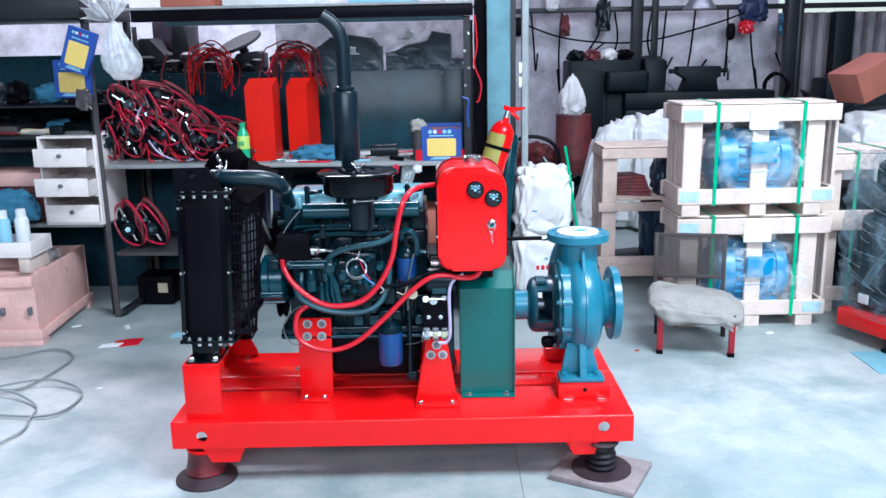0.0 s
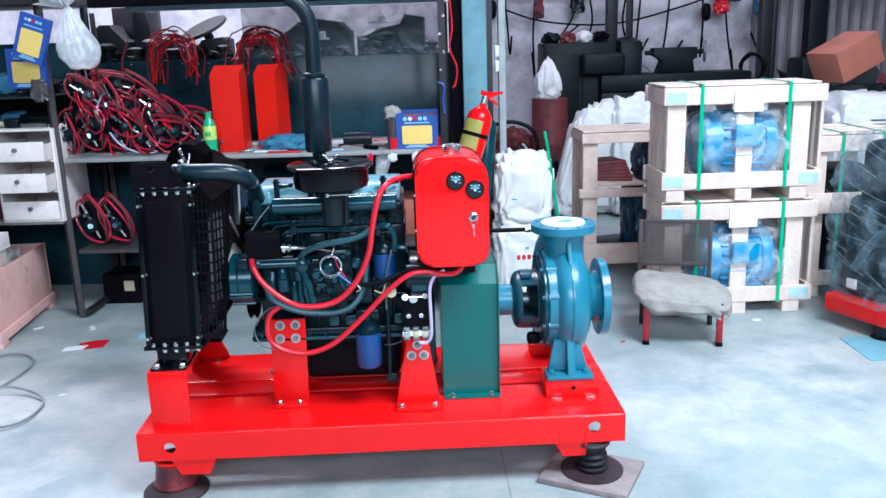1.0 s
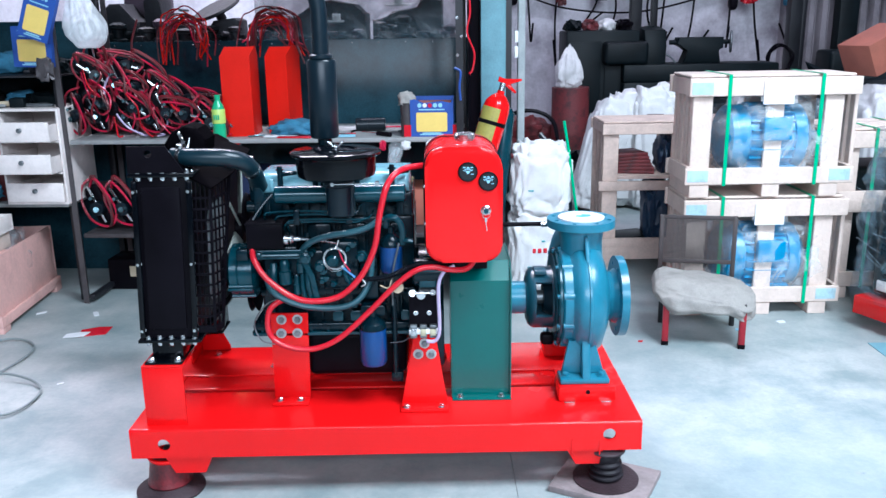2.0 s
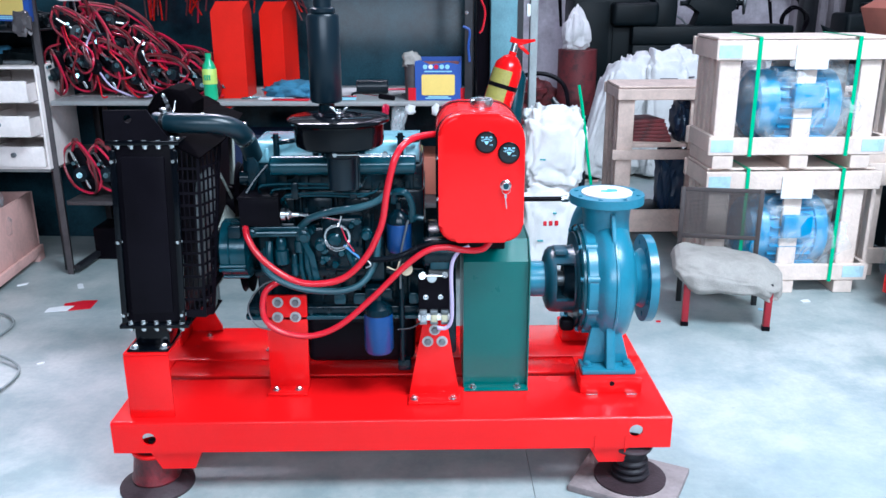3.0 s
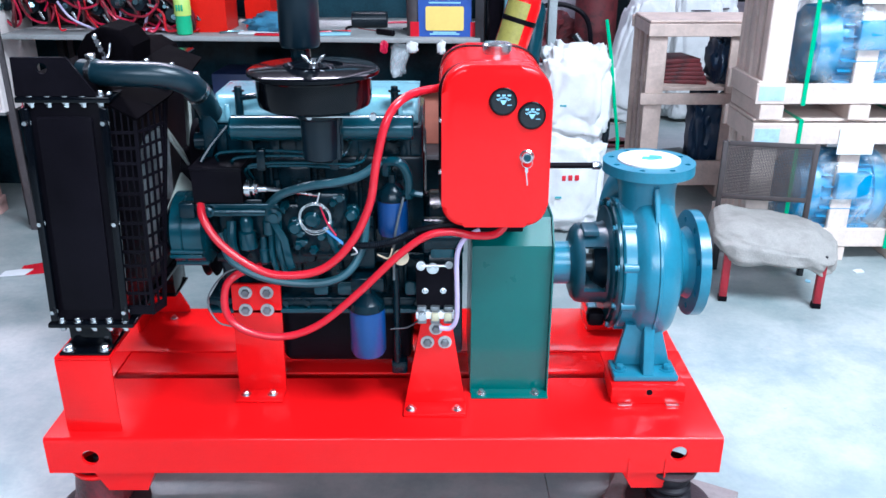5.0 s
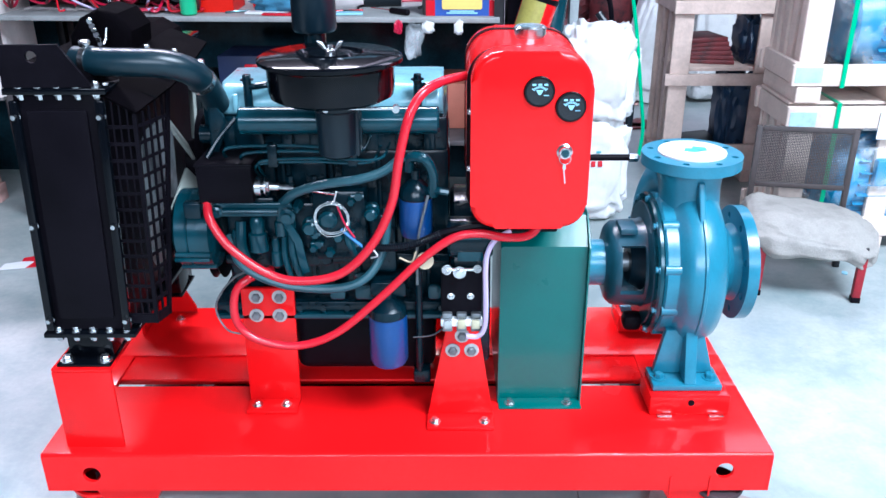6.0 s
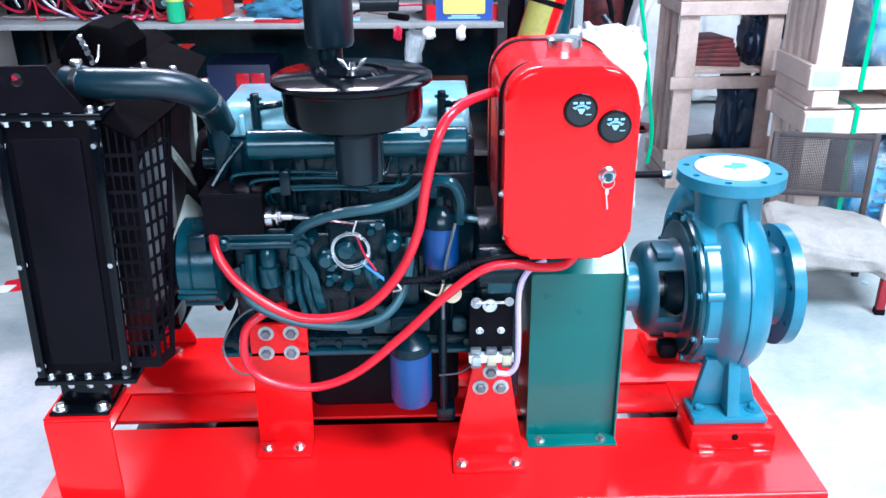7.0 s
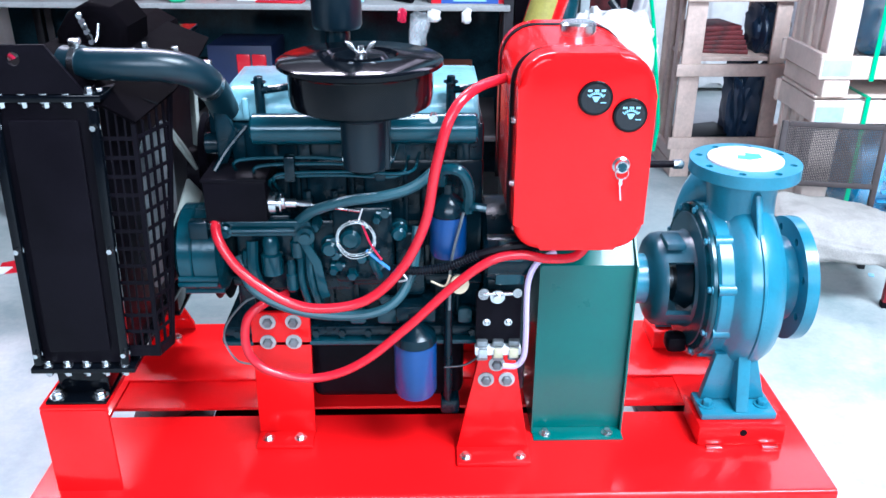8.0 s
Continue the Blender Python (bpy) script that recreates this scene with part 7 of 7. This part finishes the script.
for k in range(70):
    x, z, L, a = q.uniform(-0.5, 0.4), q.uniform(0.2, 0.95), q.uniform(0.05, 0.26), radians(q.uniform(5, 32))
    dx, dz, y = L * math.cos(a) / 2, L * math.sin(a) / 2, -0.325 + q.uniform(-0.006, 0.006)
    tube(bm, [(x - dx, y + 0.006, z + dz), (x, y, z + q.uniform(-0.006, 0.006)), (x + dx, y + 0.006, z - dz)], 0.0007, 4, 3)
tagged(part("film_crease_glint", bm, GLINT, ws, "pale drawn glint on a crease of the stretch film", True), kind="stuff")
bm = B()
prism(bm, [(-0.235, 0.145), (-0.235, -0.145), (0.23, -0.16), (0.24, 0.145)], "xy", 0, 0.004, 0.001)
single("film_sheet", bm, SHEETC, "pale blue plastic sheet lying on the floor", "plastic sheet", m=pose(2.515, 3.5, 0.0, 0, 0, 0))

# ---- machine hall beyond ----
cabm = thing("machine_cabinet", "dark green old machine cabinet with cluttered top", "cabinet", pose(2.05, 9.2, 0))
bm = B()
box(bm, -0.38, 0.38, -0.25, 0.3, 0.04, 1.36, 0.02)
part("body", bm, MACH, cabm, local=True)
for x in (-0.19, 0.19):
    bm = B()
    box(bm, x - 0.17, x + 0.17, -0.268, -0.2505, 0.3, 1.25, 0.006)
    part("door", bm, MACH, cabm, local=True)
for k in range(4):
    bm = B()
    lump(bm, (-0.28 + 0.18 * k, 0, 1.41), (0.08, 0.1, 0.06), 50 + k, 0.5, 0.1)
    single("machine_oddment", bm, (MACH, RUST, SACK, BLACKM)[k], "small oddment on top of the machine cabinet", "oddment", m=pose(2.05, 9.2, 0))
lth = thing("lathe", "dark green metal lathe with tailstock handwheel", "lathe", pose(2.99, 9.0, 0.09))
bm = B()
box(bm, -0.75, 0.85, -0.2, 0.25, 0.75, 0.93, 0.02)
box(bm, -0.75, -0.3, -0.22, 0.28, -0.09, 0.75, 0.02)
box(bm, 0.35, 0.85, -0.22, 0.28, -0.09, 0.75, 0.02)
box(bm, -0.9, 0.95, -0.35, 0.35, 0.5, 0.54, 0.005)
part("bed", bm, MACH, lth, local=True)
bm = B()
box(bm, -0.95, -0.5, -0.22, 0.25, 0.931, 1.16, 0.04, 3)
cyl(bm, (-0.5, 0, 1.08), (-0.4, 0, 1.08), 0.1, n=20, bev=0.01)
part("headstock", bm, MACH, lth, local=True)
bm = B()
prism(bm, [(-0.12, 0.931), (0.28, 0.931), (0.24, 1.06), (0.3, 1.08), (0.3, 1.19), (-0.16, 1.19), (-0.18, 1.12), (-0.05, 1.06)], "xz", -0.08, 0.1, 0.012)
cyl(bm, (-0.24, 0, 1.14), (-0.16, 0, 1.14), 0.025, n=14)
cyl(bm, (0.3, 0, 1.14), (0.38, 0, 1.14), 0.025, n=14)
cyl(bm, (0.1, -0.02, 1.18), (0.14, -0.06, 1.26), 0.012, n=10)
part("tailstock", bm, MACH, lth, local=True)
bm = B()
for k in range(5):
    a = 2 * math.pi * k / 5
    cyl(bm, (0.4, 0, 1.14), (0.4 + 0.03 * math.cos(a), 0.1 * math.cos(a), 1.14 + 0.1 * math.sin(a)), 0.01, n=8)
tube(bm, [(0.4 + 0.03 * math.cos(2 * math.pi * k / 20), 0.1 * math.cos(2 * math.pi * k / 20), 1.14 + 0.1 * math.sin(2 * math.pi * k / 20)) for k in range(21)], 0.014, 8, 1, False)
part("handwheel", bm, STEEL, lth, local=True)
for nm, x, y, w, h, mm in (("wall_post", 2.52, 9.6, 0.12, 5.6, DARKST), ("wall_post", 2.75, 9.7, 0.07, 5.6, DARKST), ("wall_post", 4.15, 9.3, 0.13, 5.6, DARKST), ("wall_post", 4.5, 9.9, 0.06, 2.2, DARKST), ("wall_post", 5.05, 10.05, 0.22, 1.86, MACH)):
    bm = B()
    box(bm, x - w / 2, x + w / 2, y - w / 2, y + min(w, 0.12) / 2, 0, h, 0.008)
    single(nm, bm, mm, "dark steel post against the hall wall", "post", "structure")
for z, y in ((1.93, 9.99), (2.45, 9.99)):
    bm = B()
    box(bm, 0.7, 6.5, y - 0.03, y + 0.03, z - 0.03, z + 0.03, 0.004)
    single("wall_rail", bm, DARKST, "dark steel rail along the hall wall", "rail", "structure")
rnd = random.Random(12)
for k in range(11):
    x = 1.05 + k * 0.33 + rnd.uniform(-0.1, 0.1)
    bm = B()
    L = rnd.uniform(0.5, 1.2)
    tube(bm, [(x, 9.98, 1.93), (x + rnd.uniform(-0.05, 0.05), 9.96, 1.93 - L * 0.5), (x + rnd.uniform(-0.15, 0.15), 9.96, 1.93 - L), (x + rnd.uniform(-0.1, 0.2), 9.96, 1.93 - L * 0.7)], 0.012, 6)
    single("hanging_cable", bm, BLACKM, "dark cable hanging from the wall rail", "cable", group="cables on the hall wall")
bm = B()
tube(bm, [(1.2, 9.9, 1.8), (1.8, 9.88, 1.6), (2.6, 9.86, 1.55), (3.4, 9.86, 1.72), (4.1, 9.9, 1.95)], 0.012, 6)
single("slack_cable", bm, BLACKM, "dark slack cable strung along the wall", "cable")
for k, (x, z, w, h, mm, lab) in enumerate(((1.2, 1.75, 0.12, 0.22, BLACKM, "black switch box on the hall wall"), (1.75, 1.75, 0.1, 0.24, RUST, "red device hanging on the hall wall"), (2.2, 1.86, 0.16, 0.36, RUBBER, "dark gloves and rags hanging on the rail"), (3.7, 1.65, 0.1, 0.2, BLACKM, "black socket box on the hall wall"), (3.95, 1.9, 0.3, 0.3, NAVY, "blue and red cloth hanging on the rail"), (3.88, 1.7, 0.16, 0.16, HOSER, "red cloth hanging on the rail"), (4.35, 1.72, 0.15, 0.25, CLOTH, "grey cloth hanging by the post"), (1.6, 2.0, 0.14, 0.16, SACK, "white bag hanging on the rail"))):
    bm = B()
    lump(bm, (0, 0, 0), (w / 2, 0.06, h / 2), 60 + k, 0.4 if k not in (0, 3) else 0.02, 0, 4, 3.0)
    single("wall_item", bm, mm, lab, "wall item", m=pose(x, 9.93, z))
lm = thing("pendant_lamp", "enamel pendant work lamp hanging over the lathe", "lamp", pose(2.96, 8.7, 1.86))
bm = B()
lathe(bm, [(0.17, 0), (0.165, 0.01), (0.1, 0.11), (0.05, 0.14), (0.04, 0.2)], (0, 0, 0), n=28)
part("shade", bm, STEEL, lm, local=True)
bm = B()
cyl(bm, (0, 0, 0.2), (0, 0, 3.74), 0.008, n=8)
part("cord", bm, BLACKM, lm, local=True)
bm = B()
lump(bm, (0, 0, 0.16), (0.125, 0.11, 0.18), 71, 0.24, 0.1, 5, 2.4)
for v in bm.verts:
    h = max(0, v.co.z - 0.08) / 0.28
    a = math.atan2(v.co.y, v.co.x)
    s = max(0.2, 1 - 0.8 * h ** 1.7) * (1 + 0.11 * math.sin(9 * a) * min(1, h * 2))
    v.co.x, v.co.y = v.co.x * s, v.co.y * s
    v.co.z += 0.05 * h
single("sack", bm, SACK, "white tied plastic sack on a red drum", "sack", m=pose(1.6, 8.3, 0.84))
bm = B()
lathe(bm, [(0.17, 0), (0.18, 0.02), (0.18, 0.38), (0.184, 0.4), (0.18, 0.42), (0.18, 0.84), (0.15, 0.84)], (0, 0, 0), n=28)
single("oil_drum", bm, RUST, "worn red oil drum below the sack", "drum", m=pose(1.62, 8.3, 0))
# dark machine mass added between the posts, its drill shape assumed
pd = thing("dark_machine_mass", "dark machine mass between the posts, given an assumed drill shape", "drill press", pose(2.58, 9.1, 0) @ Matrix.Scale(0.8, 4))
bm = B()
box(bm, -0.2, 0.2, -0.25, 0.25, 0, 0.1, 0.01)
part("base", bm, MACH, pd, local=True)
bm = B()
cyl(bm, (0, 0.1, 0.1), (0, 0.1, 1.75), 0.07, n=20)
part("column", bm, MACH, pd, local=True)
bm = B()
prism(bm, [(-0.25, 1.25), (0.12, 1.2), (0.2, 1.32), (0.2, 1.66), (0.1, 1.74), (-0.2, 1.7), (-0.28, 1.5)], "yz", -0.14, 0.14, 0.02)
part("head", bm, MACH, pd, local=True)
bm = B()
cyl(bm, (0, -0.15, 1.0), (0, -0.15, 1.25), 0.035, n=14)
part("spindle", bm, STEEL, pd, local=True)
bm = B()
lathe(bm, [(0.05, 0), (0.2, 0.01), (0.2, 0.05), (0.05, 0.055)], (0, -0.1, 0.82), n=28)
box(bm, -0.06, 0.06, -0.02, 0.14, 0.8, 0.87, 0.01)
part("table", bm, MACH, pd, local=True)
bm = B()
tube(bm, [(0.16, -0.1, 1.4), (0.26, -0.12, 1.33), (0.34, -0.12, 1.22)], 0.012, 8)
part("feed_lever", bm, STEEL, pd, local=True)
q = random.Random(64)
for k in range(14):
    bm = B()
    w, d = q.uniform(0.06, 0.16), q.uniform(0.05, 0.12)
    prism(bm, [(-w, -d), (w * 0.7, -d * 1.1), (w, d * 0.6), (0.1 * w, d), (-w * 0.8, d * 0.7)], "xy", 0, 0.012, 0.003)
    single("scrap_sheet", bm, (SACK, WOODP, MAUVE, RUST, CANVAS)[k % 5], "torn flat scrap lying on the hall floor", "scrap", m=pose(q.uniform(0.95, 1.5), q.uniform(5.9, 8.0), 0.002, 0, 0, q.uniform(0, 180)), group="scraps on the hall floor")
# sacks and heaps on the hall floor
for k, (x, y, sx, sy, sz, a, lab) in enumerate(((1.5, 6.6, 0.16, 0.16, 0.44, 14, "tall white woven sack leaning on other sacks"), (1.75, 6.7, 0.16, 0.16, 0.46, 5, "white printed woven sack standing upright"), (1.98, 6.6, 0.16, 0.16, 0.47, 0, "white printed woven sack standing upright"), (2.2, 6.7, 0.15, 0.16, 0.47, -5, "white woven sack standing upright"), (3.0, 6.9, 0.3, 0.3, 0.5, 0, "bulging white plastic sack"), (3.3, 6.6, 0.3, 0.25, 0.42, 5, "crumpled pale plastic sack"), (3.75, 6.4, 0.3, 0.3, 0.47, 0, "crumpled pale plastic sack"), (4.2, 6.5, 0.3, 0.3, 0.42, 0, "crumpled pale plastic sack"))):
    t = thing("sack", lab, "sack", pose(x, y, 0, 0, a, 0), "sacks in the machine hall")
    bm = B()
    lump(bm, (0, 0, sz), (sx, sy, sz), 80 + k, 0.14, 0.06, 5, 2.8, 0.5)
    part("sack_body", bm, SACK if k != 5 else FILMD, t, local=True)
    bm = B()
    for j in range(2):
        box(bm, -0.07, 0.06, -sy * 1.02, -sy * 0.85, sz * 1.55 + j * 0.03, sz * 1.55 + j * 0.03 + 0.008, 0.003)
    part("print_bar", bm, MAUVE, t, local=True)
bm = B()
box(bm, -0.2, 0.2, -0.17, 0.17, 0, 0.25, 0.006)
single("brown_carton", bm, CARD, "tilted brown cardboard carton lying on the sacks", "carton", m=pose(3.74, 6.6, 1.1, 0, -24, 14))
for k, (x, y, s, mm, lab) in enumerate(((1.15, 7.6, 0.2, RUST, "reddish scrap heap on the hall floor"), (1.05, 7.2, 0.16, SACK, "white plastic scrap on the hall floor"), (1.35, 7.3, 0.2, MACH, "dark scrap heap on the hall floor"), (1.1, 8.6, 0.28, RUST, "dark red scrap heap by the wall"), (4.6, 8.6, 0.5, MACH, "dark machine heap by the sheet wall"), (5.4, 8.8, 0.5, RUST, "reddish machine heap by the sheet wall"), (2.5, 8.6, 0.3, MACH, "dark castings piled by the cabinet"))):
    bm = B()
    lump(bm, (0, 0, s * 0.8), (s * 1.2, s, s), 100 + k, 0.5, 0.2, 4, 3)
    single("scrap_heap", bm, mm, lab, "heap", "stuff", m=pose(x, y, 0))
wb = thing("dark_bench", "dark cluttered workbench along the hall wall", "workbench", pose(4.9, 9.3, 0))
bm = B()
box(bm, -0.6, 0.9, -0.3, 0.3, 0.7, 0.76, 0.005)
part("top", bm, MACH, wb, local=True)
bm = B()
box(bm, -0.4, 0.2, -0.2, 0.2, 0.761, 1.12, 0.04, 3)
cyl(bm, (-0.1, 0, 1.1), (-0.1, 0, 1.22), 0.09, n=20, bev=0.01)
part("machine_head", bm, MACH, wb, local=True)
for x in (-0.55, 0.8):
    bm = B()
    box(bm, x, x + 0.08, -0.25, 0.25, 0, 0.7, 0.005)
    part("leg", bm, MACH, wb, local=True)

# ---- small things on the floor ----
bm = B()
tube(bm, [(-2.6, 3.5, 0.012), (-1.97, 3.745, 0.012), (-1.746, 3.87, 0.012), (-1.585, 3.72, 0.012), (-1.643, 3.36, 0.012), (-1.75, 3.32, 0.03), (-1.55, 3.40, 0.03), (-1.35, 3.28, 0.012), (-1.37, 3.05, 0.012), (-1.61, 3.05, 0.012), (-1.9, 3.15, 0.012), (-1.95, 3.3, 0.02), (-1.7, 3.28, 0.03), (-1.5, 3.15, 0.012), (-1.455, 3.0, 0.012), (-1.44, 2.85, 0.012), (-1.6, 2.6, 0.012), (-2.0, 2.4, 0.012)], 0.0055, 8, 10)
single("floor_hose", bm, HOSEF, "thin grey hose looped on the concrete floor", "hose")
for k, (x, y, sx, sy, a, mm, lab) in enumerate(((-1.40, 3.985, 0.16, 0.11, 20, HOSER, "red and white paper scrap on the floor"), (-1.47, 3.93, 0.12, 0.06, 15, WHITE, "white paper scrap on the floor"), (-1.5, 4.25, 0.03, 0.07, 30, WHITE, "white paper strip on the floor"), (-1.8, 4.28, 0.06, 0.02, 40, WHITE, "white paper strip on the floor"), (-1.15, 4.1, 0.1, 0.08, 5, SKYBLUE, "pale plastic sheet on the floor"), (-1.3, 3.35, 0.03, 0.015, 30, WHITE, "small white scrap on the floor"), (1.25, 3.72, 0.025, 0.015, 0, HOSER, "small red plastic scrap on the floor"), (2.0, 3.95, 0.05, 0.03, 20, WHITE, "white paper scrap on the floor"), (1.75, 3.85, 0.03, 0.02, 70, SKYBLUE, "small teal scrap on the floor"))):
    bm = B()
    prism(bm, [(-sx / 2, -sy / 2), (sx * 0.3, -sy * 0.6), (sx / 2, sy * 0.3), (0.1 * sx, sy / 2), (-sx * 0.4, sy * 0.4)], "xy", 0, 0.003)
    single("paper_scrap", bm, mm, lab, "scrap", m=pose(x, y, 0.0005 + 0.0035 * (k == 1), 0, 0, a), group="scraps on the floor")

# control rod between tank and pump
rod = thing("control_rod", "black steel rod with chrome nut beside the pump", "rod", pose(0.6, 2.86, 0.7))
bm = B()
cyl(bm, (0.50, 2.89, 0.772), (0.69, 2.89, 0.772), 0.008, n=12)
part("rod_bar", bm, BLACKM, rod)
bm = B()
lathe(bm, [(0.011, 0), (0.011, 0.02), (0.006, 0.024)], (0.67, 2.89, 0.772), (1, 0, 0), 6)
part("nut", bm, CHROME, rod)
bm = B()
box(bm, 0.49, 0.505, 2.8, 2.9, 0.70, 0.785, 0.002)
part("rod_bracket", bm, BLACKM, rod)

# small things at the bench post and along the bench edge
bm = B()
tube(bm, [(2.03, -0.012, 1.24), (2.06, -0.014, 1.22), (2.055, -0.014, 1.15), (2.06, -0.014, 1.08)], 0.006, 6)
single("blue_tie", bm, BLUE, "blue plastic tie hanging on the bench post", "cable tie", m=BM)
for k in range(4):
    part("bolt", bolt(B(), (2.045 + 0.02 * (k % 2), 0.019, 1.3 + 0.09 * k), (0, -1, 0), 0.005, 0.005), CHROME, bench, local=True)
rnd = random.Random(21)
for k in range(3):
    bm = B()
    u = 1.66 + 0.12 * k
    lump(bm, (0, 0, -0.02), (rnd.uniform(0.012, 0.03), 0.008, rnd.uniform(0.015, 0.03)), 140 + k, 0.5)
    single("paper_tatter", bm, SACK if k % 3 else PINK, "torn paper tatter hanging from the bench edge", "scrap", m=BM @ pose(u, -0.006, 0.875), group="tatters on the bench edge")
for k, (u, v, L, a, mm) in enumerate(((1.35, 0.08, 0.16, 20, HOSER), (1.3, 0.13, 0.2, -10, TINT), (1.72, 0.22, 0.14, 50, STEEL), (1.47, 0.2, 0.1, 80, BLACKM), (1.6, 0.42, 0.22, 5, PINK), (0.95, 0.06, 0.1, 30, TINT))):
    bm = B()
    tube(bm, [(0, 0, 0.006), (L * 0.4, 0.012, 0.006), (L, 0, 0.006)], 0.005, 6)
    single("loose_tool", bm, mm, "small loose tool or wire on the bench top", "tool", m=BM @ pose(u, v, 0.8935, 0, 0, a), group="loose tools on the bench")
# coiled cable on the hall wall
bm = B()
rings(bm, (0, 0, 0), 0.13, 3, 0.012, 5)
single("wall_cable_coil", bm, BLACKM, "black cable coil hanging on the hall post", "cable coil", m=pose(4.0, 9.2, 1.05))
